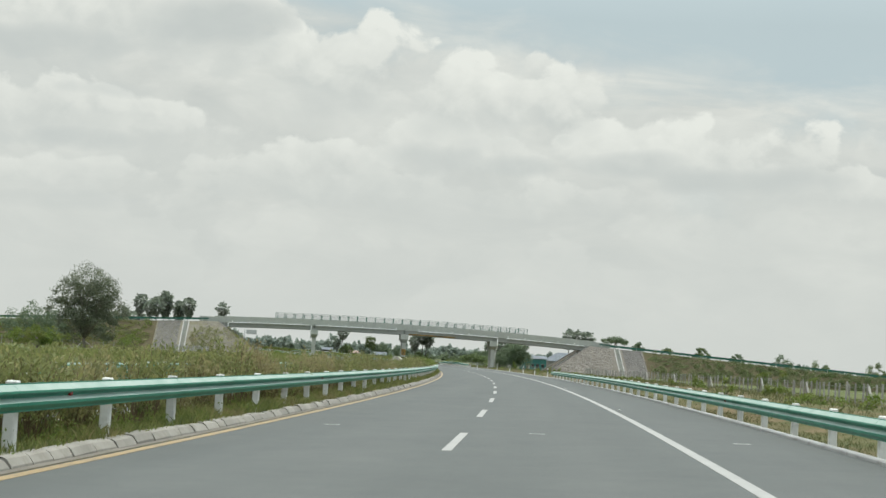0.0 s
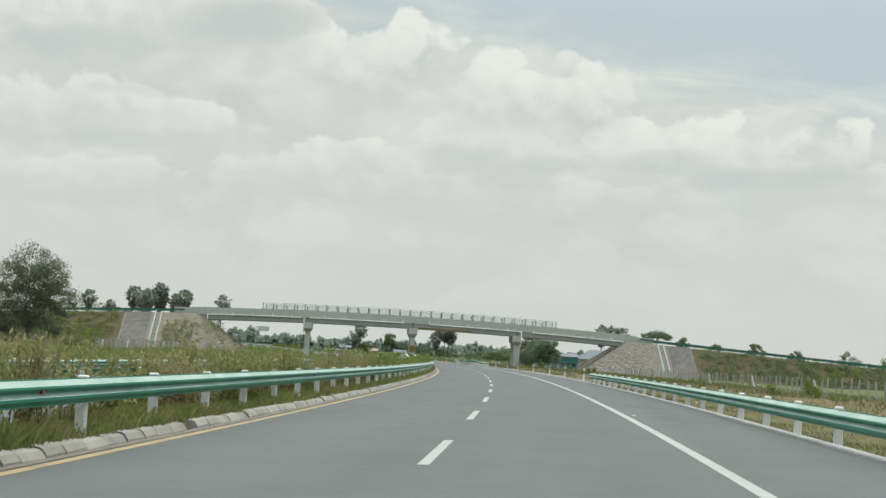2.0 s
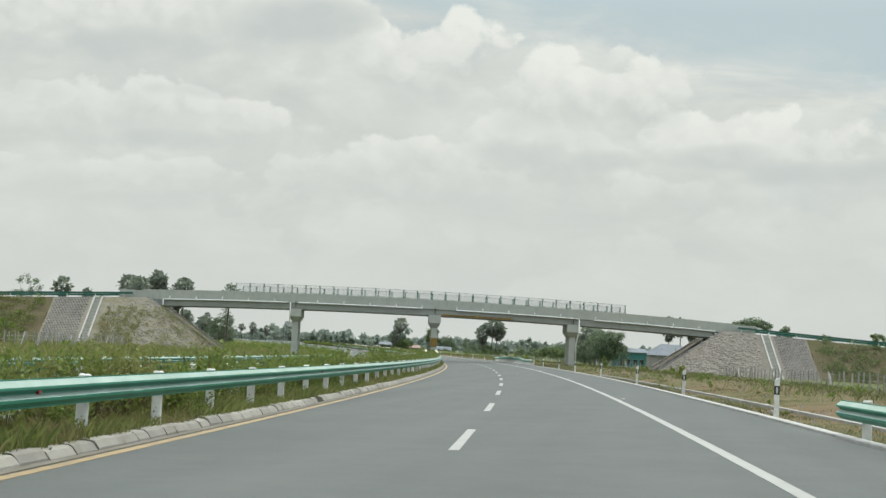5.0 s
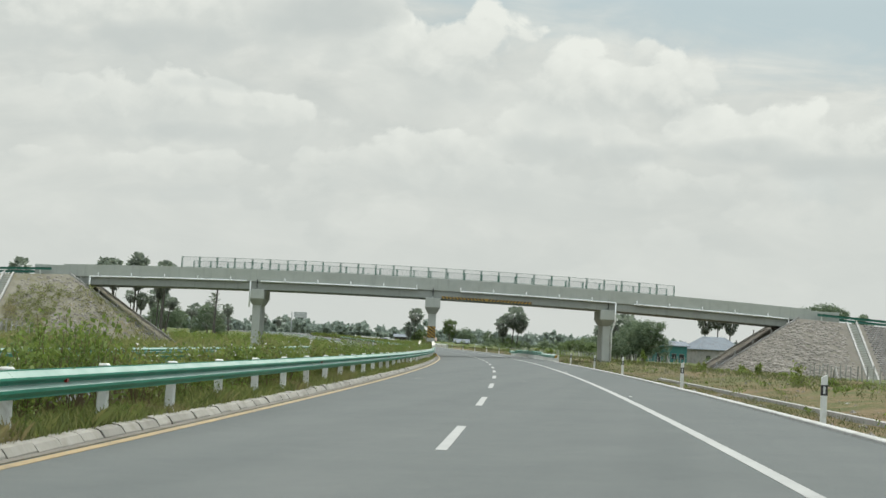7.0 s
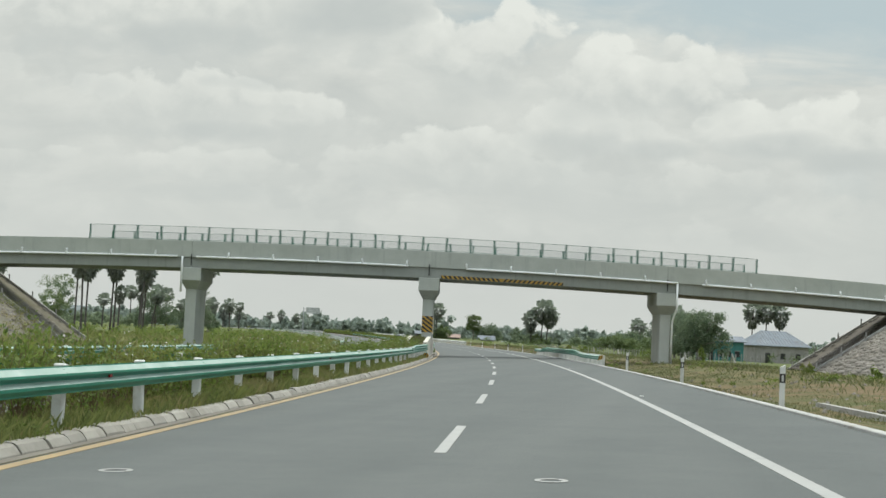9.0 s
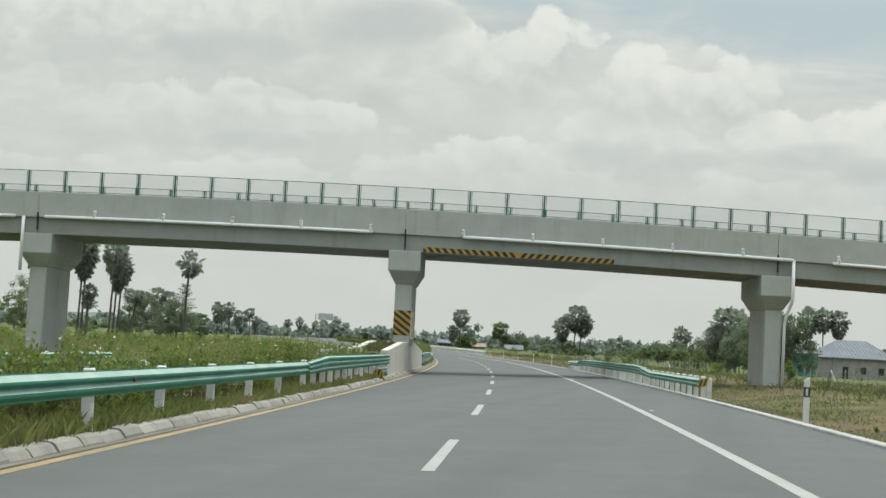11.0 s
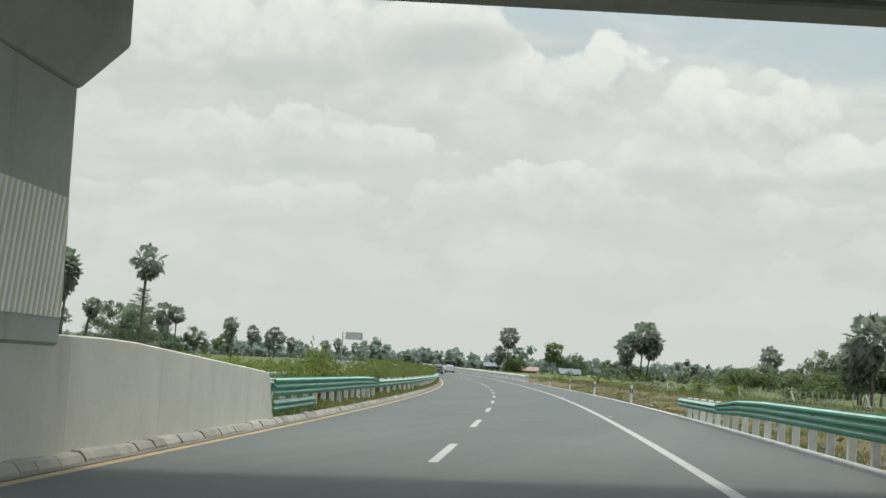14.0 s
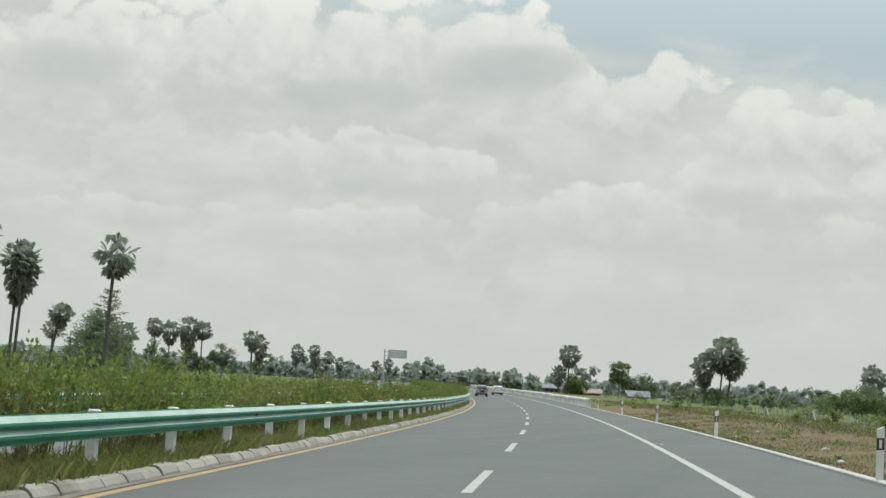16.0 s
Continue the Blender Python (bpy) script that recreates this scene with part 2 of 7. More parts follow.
def coords(nt, kind="Object"):
    return nt.nodes.new("ShaderNodeTexCoord").outputs[kind]


def world_pos(nt):
    return nt.nodes.new("ShaderNodeNewGeometry").outputs["Position"]


def bumped(nt, b, height, strength=0.3, dist=0.02):
    n = nd(nt, "ShaderNodeBump", Strength=strength, Distance=dist)
    nt.links.new(height, n.inputs["Height"])
    nt.links.new(n.outputs[0], b.inputs["Normal"])


def surface(name, c1, c2, scale=2.0, rough=0.7, fine=30.0, bump=0.15, stain=None, metal=0.0, island=False, spec=0.5):
    """Two-scale mottled surface; island: also varies from piece to piece."""
    m, nt, b = base_mat(name)
    pos = world_pos(nt)
    n1 = noise_tex(nt, pos, scale, 5.0, 0.6)
    n2 = noise_tex(nt, pos, fine, 3.0, 0.6)
    f = mathn(nt, "ADD", mathn(nt, "MULTIPLY", n1, 0.7), mathn(nt, "MULTIPLY", n2, 0.3))
    col = ramp(nt, f, [(0.33, c1), (0.67, c2)])
    if stain:
        n3 = noise_tex(nt, pos, stain[1], 6.0, 0.65, 0.6)
        col = mixc(nt, ramp(nt, n3, [(0.52, (0, 0, 0)), (0.72, (stain[2],) * 3)]), col, stain[0])
    if island:
        rnd = nt.nodes.new("ShaderNodeNewGeometry").outputs["Random Per Island"]
        oi = nt.nodes.new("ShaderNodeObjectInfo").outputs["Random"]
        k = mathn(nt, "ADD", 0.82, mathn(nt, "MULTIPLY", mathn(nt, "FRACT", mathn(nt, "ADD", rnd, oi)), 0.34))
        h = nd(nt, "ShaderNodeHueSaturation")
        nt.links.new(k, h.inputs["Value"])
        nt.links.new(col, h.inputs["Color"])
        col = h.outputs[0]
    nt.links.new(col, b.inputs["Base Color"])
    b.inputs["Roughness"].default_value = rough
    b.inputs["Metallic"].default_value = metal
    b.inputs["Specular IOR Level"].default_value = spec
    if bump:
        bumped(nt, b, f, bump)
    return m


def leaf_mat(name, dark, light, odd, odd_part=0.12, through=0.30, dry=0.0):
    """Leaves that differ one from another, with some light passing through."""
    m, nt, b = base_mat(name)
    rnd = nt.nodes.new("ShaderNodeNewGeometry").outputs["Random Per Island"]
    big = noise_tex(nt, world_pos(nt), 0.6, 3.0)
    f = mathn(nt, "ADD", mathn(nt, "MULTIPLY", rnd, 0.65), mathn(nt, "MULTIPLY", big, 0.35))
    col = ramp(nt, f, [(0.1, dark), (0.72, light), (1.0 - odd_part + 0.03, light), (1.0, odd)])
    if dry:
        patch = noise_tex(nt, world_pos(nt), 0.28, 4.0, 0.6)
        col = mixc(nt, ramp(nt, patch, [(0.50, (0, 0, 0)), (0.66, (dry, dry, dry))]), col, tuple(v * 0.72 for v in odd))
    nt.links.new(col, b.inputs["Base Color"])
    b.inputs["Roughness"].default_value = 0.55
    b.inputs["Specular IOR Level"].default_value = 0.3
    t = nt.nodes.new("ShaderNodeBsdfTranslucent")
    nt.links.new(col, t.inputs[0])
    mix = nt.nodes.new("ShaderNodeMixShader")
    mix.inputs[0].default_value = through
    nt.links.new(b.outputs[0], mix.inputs[1])
    nt.links.new(t.outputs[0], mix.inputs[2])
    nt.links.new(mix.outputs[0], nt.nodes["Material Output"].inputs[0])
    return m


def asphalt_mat():
    m, nt, b = base_mat("asphalt")
    pos = world_pos(nt)
    grain = noise_tex(nt, pos, 55.0, 2.0, 0.7)
    patch = noise_tex(nt, pos, 0.35, 5.0, 0.6)
    m2 = nt.nodes.new("ShaderNodeMapping")
    m2.inputs["Scale"].default_value = (0.8, 0.02, 1.0)
    m2.inputs["Rotation"].default_value = (0, 0, radians(-6))
    nt.links.new(pos, m2.inputs[0])
    tracks = noise_tex(nt, m2.outputs[0], 1.0, 3.0, 0.5)
    blot = noise_tex(nt, pos, 1.7, 6.0, 0.65, 0.5)
    f = mathn(nt, "ADD", mathn(nt, "ADD", mathn(nt, "MULTIPLY", patch, 0.26), mathn(nt, "MULTIPLY", blot, 0.22)), mathn(nt, "ADD", mathn(nt, "MULTIPLY", tracks, 0.30), mathn(nt, "MULTIPLY", grain, 0.22)))
    col = ramp(nt, f, [(0.36, (0.056, 0.064, 0.060)), (0.50, (0.073, 0.081, 0.0755)), (0.64, (0.091, 0.098, 0.091))])
    nt.links.new(col, b.inputs["Base Color"])
    b.inputs["Roughness"].default_value = 0.78
    b.inputs["Specular IOR Level"].default_value = 0.35
    bumped(nt, b, grain, 0.35, 0.01)
    return m


def paint_mat(name, c, under, wear=0.5, rough=0.55):
    m, nt, b = base_mat(name)
    pos = world_pos(nt)
    n1 = noise_tex(nt, pos, 9.0, 6.0, 0.7)
    n2 = noise_tex(nt, pos, 1.3, 4.0, 0.6)
    f = mathn(nt, "ADD", mathn(nt, "MULTIPLY", n1, 0.6), mathn(nt, "MULTIPLY", n2, 0.4))
    dull = tuple(v * 0.82 for v in c)
    col = mixc(nt, ramp(nt, n2, [(0.3, (0, 0, 0)), (0.7, (1, 1, 1))]), c, dull)
    col = mixc(nt, ramp(nt, f, [(wear, (0, 0, 0)), (wear + 0.1, (0.85, 0.85, 0.85))]), col, under)
    nt.links.new(col, b.inputs["Base Color"])
    b.inputs["Roughness"].default_value = rough
    bumped(nt, b, n1, 0.1, 0.005)
    return m


def concrete_mat(name, c1, c2, streak=0.5, run=(2.2, 2.2, 0.2)):
    m, nt, b = base_mat(name)
    pos = world_pos(nt)
    n1 = noise_tex(nt, pos, 0.7, 6.0, 0.62)
    n2 = noise_tex(nt, pos, 14.0, 4.0, 0.65)
    mp = nt.nodes.new("ShaderNodeMapping")
    mp.inputs["Scale"].default_value = run
    nt.links.new(pos, mp.inputs[0])
    n3 = noise_tex(nt, mp.outputs[0], 1.0, 5.0, 0.6)
    f = mathn(nt, "ADD", mathn(nt, "MULTIPLY", n1, 0.65), mathn(nt, "MULTIPLY", n2, 0.35))
    col = ramp(nt, f, [(0.32, c1), (0.68, c2)])
    col = mixc(nt, ramp(nt, n3, [(0.55, (0, 0, 0)), (0.78, (streak,) * 3)]), col, tuple(v * 0.62 for v in c1))
    nt.links.new(col, b.inputs["Base Color"])
    b.inputs["Roughness"].default_value = 0.85
    b.inputs["Specular IOR Level"].default_value = 0.3
    bumped(nt, b, f, 0.2, 0.01)
    return m


def ground_mat(name, greens, soils, bare):
    """Grass and soil in patches; bare: where along the noise the soil begins."""
    m, nt, b = base_mat(name)
    pos = world_pos(nt)
    n1 = noise_tex(nt, pos, 0.045, 6.0, 0.6)
    n2 = noise_tex(nt, pos, 0.5, 7.0, 0.68, 0.4)
    n3 = noise_tex(nt, pos, 6.0, 6.0, 0.75)
    f = mathn(nt, "ADD", mathn(nt, "MULTIPLY", n2, 0.45), mathn(nt, "MULTIPLY", n3, 0.55))
    spots = (0.36, 0.50, 0.64)
    g = mathn(nt, "ADD", mathn(nt, "MULTIPLY", n1, 0.4), mathn(nt, "ADD", mathn(nt, "MULTIPLY", n2, 0.4), mathn(nt, "MULTIPLY", n3, 0.2)))
    col = mixc(nt, ramp(nt, g, [(bare, (0, 0, 0)), (bare + 0.10, (0.92, 0.92, 0.92))]), ramp(nt, f, list(zip(spots, greens))), ramp(nt, f, list(zip(spots, soils))))
    nt.links.new(col, b.inputs["Base Color"])
    b.inputs["Roughness"].default_value = 0.95
    b.inputs["Specular IOR Level"].default_value = 0.1
    bumped(nt, b, f, 0.8, 0.10)
    return m


def mesh_screen_mat():
    m, nt, b = base_mat("wire_mesh")
    b.inputs["Base Color"].default_value = (0.16, 0.20, 0.18, 1)
    b.inputs["Roughness"].default_value = 0.6
    t = nt.nodes.new("ShaderNodeBsdfTransparent")
    mix = nt.nodes.new("ShaderNodeMixShader")
    mix.inputs[0].default_value = 0.16
    nt.links.new(t.outputs[0], mix.inputs[1])
    nt.links.new(b.outputs[0], mix.inputs[2])
    nt.links.new(mix.outputs[0], nt.nodes["Material Output"].inputs[0])
    return m


def rail_mat():
    m, nt, b = base_mat("rail_green")
    pos = world_pos(nt)
    n1, n2 = noise_tex(nt, pos, 1.1, 5.0, 0.6), noise_tex(nt, pos, 16.0, 4.0, 0.6)
    f = mathn(nt, "ADD", mathn(nt, "MULTIPLY", n1, 0.7), mathn(nt, "MULTIPLY", n2, 0.3))
    col = ramp(nt, f, [(0.32, (0.014, 0.165, 0.098)), (0.68, (0.028, 0.235, 0.150))])
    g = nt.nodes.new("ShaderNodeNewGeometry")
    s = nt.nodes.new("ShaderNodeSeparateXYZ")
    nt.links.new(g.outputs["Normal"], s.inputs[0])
    # pale on upward faces: dust, plus sky reflection painted into the colour
    dust_sheen = mathn(nt, "MULTIPLY", ramp(nt, s.outputs[2], [(0.40, (0, 0, 0)), (0.74, (1, 1, 1))]), mathn(nt, "ADD", 0.22, mathn(nt, "MULTIPLY", n1, 0.7), True))
    col = mixc(nt, dust_sheen, col, (0.500, 0.530, 0.490))
    col = mixc(nt, ramp(nt, n2, [(0.62, (0, 0, 0)), (0.76, (0.35, 0.35, 0.35))]), col, (0.172, 0.226, 0.187))
    nt.links.new(col, b.inputs["Base Color"])
    b.inputs["Roughness"].default_value = 0.5
    b.inputs["Specular IOR Level"].default_value = 0.3
    bumped(nt, b, f, 0.05, 0.01)
    return m


M = {
    "asphalt": asphalt_mat(),
    "ground": ground_mat("grassland", ((0.054, 0.068, 0.025), (0.090, 0.097, 0.041), (0.144, 0.135, 0.068)), ((0.078, 0.058, 0.035), (0.135, 0.096, 0.056), (0.195, 0.145, 0.093)), 0.450),
    "field_green": ground_mat("field_green", ((0.054, 0.074, 0.025), (0.093, 0.111, 0.042), (0.133, 0.136, 0.064)), ((0.099, 0.079, 0.049), (0.148, 0.123, 0.074), (0.187, 0.158, 0.104)), 0.56),
    "white_line": paint_mat("white_line", (0.304, 0.304, 0.283), (0.117, 0.117, 0.111), 0.60),
    "yellow_line": paint_mat("yellow_line", (0.33, 0.235, 0.110), (0.17, 0.140, 0.09), 0.50),
    "concrete": concrete_mat("concrete", (0.345, 0.361, 0.325), (0.440, 0.456, 0.415), 0.45),
    # darker copies of concrete: shade below the parapet overhang is put into the colour
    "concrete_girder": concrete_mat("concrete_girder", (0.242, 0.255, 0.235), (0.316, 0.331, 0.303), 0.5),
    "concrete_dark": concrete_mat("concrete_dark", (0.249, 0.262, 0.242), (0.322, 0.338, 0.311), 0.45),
    "kerb": surface("kerb", (0.222, 0.212, 0.182), (0.300, 0.288, 0.250), 1.2, 0.92, 12.0, 0.15, ((0.134, 0.120, 0.090), 1.6, 0.6), island=True),
    "white_conc": surface("white_conc", (0.285, 0.285, 0.267), (0.391, 0.384, 0.363), 1.6, 0.85, 20.0, 0.2, ((0.136, 0.118, 0.081), 2.2, 0.6)),
    "fence_conc": surface("fence_conc", (0.240, 0.236, 0.215), (0.350, 0.342, 0.315), 1.6, 0.9, 20.0, 0.2, ((0.120, 0.110, 0.085), 2.2, 0.6), island=True),
    "tyre_mark": surface("tyre_mark", (0.042, 0.047, 0.045), (0.066, 0.072, 0.068), 1.2, 0.8, 30.0, 0.2),
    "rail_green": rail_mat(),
    "post_white": surface("post_white", (0.546, 0.554, 0.519), (0.686, 0.691, 0.651), 2.0, 0.6, 22.0, 0.1, ((0.317, 0.290, 0.229), 3.5, 0.5), island=True),
    "fence_green": surface("fence_green", (0.009, 0.077, 0.050), (0.020, 0.117, 0.081), 2.0, 0.5, 20.0, 0.0),
    "wire_mesh": mesh_screen_mat(),
    "pipe": surface("pipe", (0.760, 0.768, 0.750), (0.830, 0.838, 0.820), 1.5, 0.4, 20.0, 0.03),
    "black": surface("black", (0.011, 0.011, 0.011), (0.027, 0.027, 0.026), 3.0, 0.55, 20.0, 0.05),
    "rubber": surface("rubber", (0.013, 0.013, 0.013), (0.029, 0.028, 0.027), 4.0, 0.85, 30.0, 0.1),
    "hazard_yellow": surface("hazard_yellow", (0.368, 0.216, 0.024), (0.480, 0.296, 0.048), 2.0, 0.65, 15.0, 0.05, ((0.192, 0.144, 0.080), 3.0, 0.6)),
    "hazard_white": surface("hazard_white", (0.78, 0.78, 0.75), (0.86, 0.86, 0.83), 2.0, 0.6, 15.0, 0.05, ((0.45, 0.40, 0.28), 1.4, 0.4)),
    "faded_yellow": surface("faded_yellow", (0.54, 0.47, 0.32), (0.63, 0.56, 0.40), 2.0, 0.6, 15.0, 0.05),
    "red_glass": surface("red_glass", (0.270, 0.011, 0.009), (0.378, 0.027, 0.018), 3.0, 0.25, 20.0, 0.0),
    "stone": surface("stone", (0.120, 0.110, 0.093), (0.215, 0.198, 0.172), 1.2, 0.9, 9.0, 0.3, ((0.132, 0.123, 0.096), 0.8, 0.5), island=True),
    "block": surface("block", (0.118, 0.114, 0.106), (0.190, 0.183, 0.170), 1.2, 0.9, 9.0, 0.3, island=True),
    "mortar": surface("mortar", (0.112, 0.102, 0.084), (0.180, 0.164, 0.138), 0.7, 0.95, 8.0, 0.4, ((0.114, 0.111, 0.066), 0.6, 0.5)),
    "dry_slope": surface("dry_slope", (0.145, 0.138, 0.104), (0.222, 0.208, 0.166), 0.9, 0.95, 6.0, 0.5, ((0.125, 0.120, 0.058), 0.35, 0.9), spec=0.1),
    "earth": surface("earth", (0.064, 0.059, 0.033), (0.117, 0.097, 0.059), 0.5, 0.95, 5.0, 0.6, ((0.056, 0.074, 0.025), 0.15, 1.0), spec=0.1),
    "bark": surface("bark", (0.130, 0.115, 0.100), (0.240, 0.215, 0.185), 1.5, 0.95, 12.0, 0.6),
    # palm leaves greyed and lightened: distance haze is put into both colours
    "leaf_palm": leaf_mat("leaf_palm", (0.125, 0.156, 0.128), (0.235, 0.272, 0.210), (0.285, 0.285, 0.215), 0.12, 0.58),
    "leaf_dead": leaf_mat("leaf_dead", (0.165, 0.182, 0.160), (0.265, 0.280, 0.240), (0.300, 0.290, 0.240), 0.2, 0.58),
    "palm_bark": surface("palm_bark", (0.060, 0.054, 0.048), (0.110, 0.100, 0.088), 1.5, 0.95, 12.0, 0.5),
    "leaf_grey": leaf_mat("leaf_grey", (0.105, 0.125, 0.085), (0.215, 0.240, 0.165), (0.300, 0.300, 0.220), 0.15, 0.45),
    "leaf_tree": leaf_mat("leaf_tree", (0.081, 0.123, 0.052), (0.176, 0.228, 0.090), (0.257, 0.257, 0.114), 0.10, 0.40),
    "leaf_dark": leaf_mat("leaf_dark", (0.092, 0.138, 0.090), (0.190, 0.240, 0.142), (0.250, 0.270, 0.160), 0.10, 0.50),
    "leaf_bush": leaf_mat("leaf_bush", (0.078, 0.122, 0.026), (0.190, 0.250, 0.058), (0.370, 0.300, 0.130), 0.16, 0.48, 0.45),
    "leaf_corn": leaf_mat("leaf_corn", (0.116, 0.143, 0.049), (0.267, 0.281, 0.107), (0.463, 0.383, 0.213), 0.30, 0.45, 0.75),
    "grass_blade": leaf_mat("grass_blade", (0.081, 0.095, 0.036), (0.163, 0.172, 0.073), (0.271, 0.245, 0.128), 0.40, 0.42),
    "grass_green": leaf_mat("grass_green", (0.105, 0.138, 0.044), (0.235, 0.258, 0.084), (0.400, 0.315, 0.170), 0.32, 0.52, 0.7),
    # trees across the fields: paler leaves, with some haze put into the colour
    "leaf_mid": leaf_mat("leaf_mid", (0.140, 0.188, 0.124), (0.255, 0.308, 0.188), (0.330, 0.340, 0.200), 0.14, 0.48),
    "wall_conc": concrete_mat("wall_conc", (0.468, 0.448, 0.380), (0.575, 0.556, 0.480), 0.38, (1.1, 1.1, 0.16)),
    "stalk": surface("stalk", (0.096, 0.068, 0.040), (0.192, 0.144, 0.080), 3.0, 0.9, 20.0, 0.1),
    "blossom": surface("blossom", (0.525, 0.495, 0.465), (0.615, 0.570, 0.540), 3.0, 0.7, 20.0, 0.0),
    # woods on the horizon: the haze of distance is put into this pale colour
    "leaf_hazed": leaf_mat("leaf_hazed", (0.195, 0.240, 0.208), (0.293, 0.345, 0.293), (0.325, 0.364, 0.299), 0.1, 0.4),
    # hills: bluish haze is put into the base colour
    "far_hill": surface("far_hill", (0.144, 0.165, 0.165), (0.174, 0.192, 0.189), 0.004, 0.95, 0.02, 0.0, spec=0.0),
    "roof_blue": surface("roof_blue", (0.130, 0.154, 0.180), (0.180, 0.205, 0.226), 0.6, 0.8, 9.0, 0.05, ((0.108, 0.090, 0.072), 0.9, 0.5)),
    "roof_rust": surface("roof_rust", (0.216, 0.144, 0.114), (0.282, 0.204, 0.168), 0.7, 0.7, 9.0, 0.1),
    "house_wall": surface("house_wall", (0.225, 0.217, 0.203), (0.338, 0.323, 0.300), 0.7, 0.85, 9.0, 0.1, ((0.120, 0.098, 0.075), 0.9, 0.6)),
    "hut_wall": surface("hut_wall", (0.085, 0.075, 0.065), (0.16, 0.14, 0.12), 1.2, 0.9, 9.0, 0.2),
    "house_teal": surface("house_teal", (0.024, 0.128, 0.120), (0.048, 0.184, 0.168), 0.7, 0.6, 9.0, 0.05),
    "dark_inside": surface("dark_inside", (0.015, 0.015, 0.015), (0.035, 0.034, 0.030), 1.0, 0.8, 9.0, 0.0),
    "sign_face": surface("sign_face", (0.336, 0.352, 0.336), (0.416, 0.432, 0.408), 0.8, 0.5, 9.0, 0.0),
    "steel": surface("steel", (0.304, 0.320, 0.328), (0.400, 0.416, 0.424), 1.5, 0.4, 12.0, 0.05, metal=0.6),
    "car_silver": surface("car_silver", (0.277, 0.294, 0.308), (0.304, 0.321, 0.335), 0.8, 0.25, 30.0, 0.0, metal=0.25),
    "car_white": surface("car_white", (0.504, 0.511, 0.511), (0.562, 0.569, 0.569), 0.8, 0.28, 30.0, 0.0),
    "car_trim": surface("car_trim", (0.043, 0.044, 0.047), (0.076, 0.078, 0.081), 1.5, 0.55, 20.0, 0.0),
    "lamp_glass": surface("lamp_glass", (0.560, 0.568, 0.576), (0.640, 0.648, 0.656), 2.0, 0.15, 20.0, 0.0),
    "plate": surface("plate", (0.496, 0.504, 0.480), (0.560, 0.568, 0.544), 2.0, 0.5, 20.0, 0.0),
}


def glass_mat():
    m, nt, b = base_mat("dark_glass")
    n = noise_tex(nt, world_pos(nt), 1.2, 3.0)
    nt.links.new(ramp(nt, n, [(0.3, (0.012, 0.015, 0.017)), (0.7, (0.03, 0.035, 0.038))]), b.inputs["Base Color"])
    b.inputs["Roughness"].default_value = 0.06
    b.inputs["Specular IOR Level"].default_value = 0.7
    return m


M["dark_glass"] = glass_mat()

# ---------------------------------------------------------------- building helpers
def to_mesh(name, bm, mat, smooth_shade=False):
    me = bpy.data.meshes.new(name)
    bmesh.ops.recalc_face_normals(bm, faces=bm.faces)
    bm.to_mesh(me)
    bm.free()
    for k in (mat if isinstance(mat, (list, tuple)) else [mat]):
        me.materials.append(M[k])
    if smooth_shade:
        me.shade_smooth()
    return me


def part(name, bm, mat, parent=None, label="", smooth_shade=False):
    """Links a bmesh (or a ready mesh) as one object, under a thing or a part."""
    me = bm if isinstance(bm, bpy.types.Mesh) else to_mesh(name, bm, mat, smooth_shade)
    ob = new(name, me)
    if parent is not None:
        ob.parent = parent
    return tagged(ob, label)


def thing(name, at, label, category, group="", kind=""):
    ob = new(name)
    ob.empty_display_size = 0.3
    ob.matrix_world = at if isinstance(at, Matrix) else Matrix.Translation(at)
    return tagged(ob, label, category, group, kind)


def place(ob, m):
    ob.matrix_basis = m
    return ob


def add_box(bm, a, b, bevel=0.0, m=None):
    vs = bmesh.ops.create_cube(bm, size=1)["verts"]
    for q in vs:
        q.co = Vector([(a[i] + b[i]) / 2 + q.co[i] * (b[i] - a[i]) for i in range(3)])
    if bevel:
        es = list({e for q in vs for e in q.link_edges})
        out = bmesh.ops.bevel(bm, geom=es, offset=bevel, segments=1, affect="EDGES")
        vs = list({q for q in vs if q.is_valid} | set(out["verts"]))
    if m is not None:
        for q in vs:
            q.co = m @ q.co
    return vs


def box_bm(a, b, bevel=0.0):
    bm = bmesh.new()
    add_box(bm, a, b, bevel)
    return bm


def add_prism(bm, poly, y0, y1, axis=1):
    """Polygon of (p, q) pulled along an axis; (p, q) fill the other two axes in order."""
    def at(p, q, w):
        c = [p, q]
        c.insert(axis, w)
        return Vector(c)
    a = [bm.verts.new(at(p, q, y0)) for p, q in poly]
    b = [bm.verts.new(at(p, q, y1)) for p, q in poly]
    n = len(poly)
    bm.faces.new(a)
    bm.faces.new(b[::-1])
    for i in range(n):
        bm.faces.new((a[i], b[i], b[(i + 1) % n], a[(i + 1) % n]))


def add_tube(bm, pts, radii, sides=8, cap=True):
    rings = []
    pts = [Vector(p) for p in pts]
    for i, (p, r) in enumerate(zip(pts, radii)):
        d = (pts[min(i + 1, len(pts) - 1)] - pts[max(i - 1, 0)]).normalized()
        x = d.cross(Vector((0.3, 0.9, 0.1)) if abs(d.z) > 0.9 else Vector((0, 0, 1))).normalized()
        y = d.cross(x)
        rings.append([bm.verts.new(p + r * (math.cos(t) * x + math.sin(t) * y)) for t in (2 * math.pi * k / sides for k in range(sides))])
    for a, b in zip(rings, rings[1:]):
        for k in range(sides):
            bm.faces.new((a[k], a[(k + 1) % sides], b[(k + 1) % sides], b[k]))
    if cap:
        bm.faces.new(rings[0][::-1])
        bm.faces.new(rings[-1])


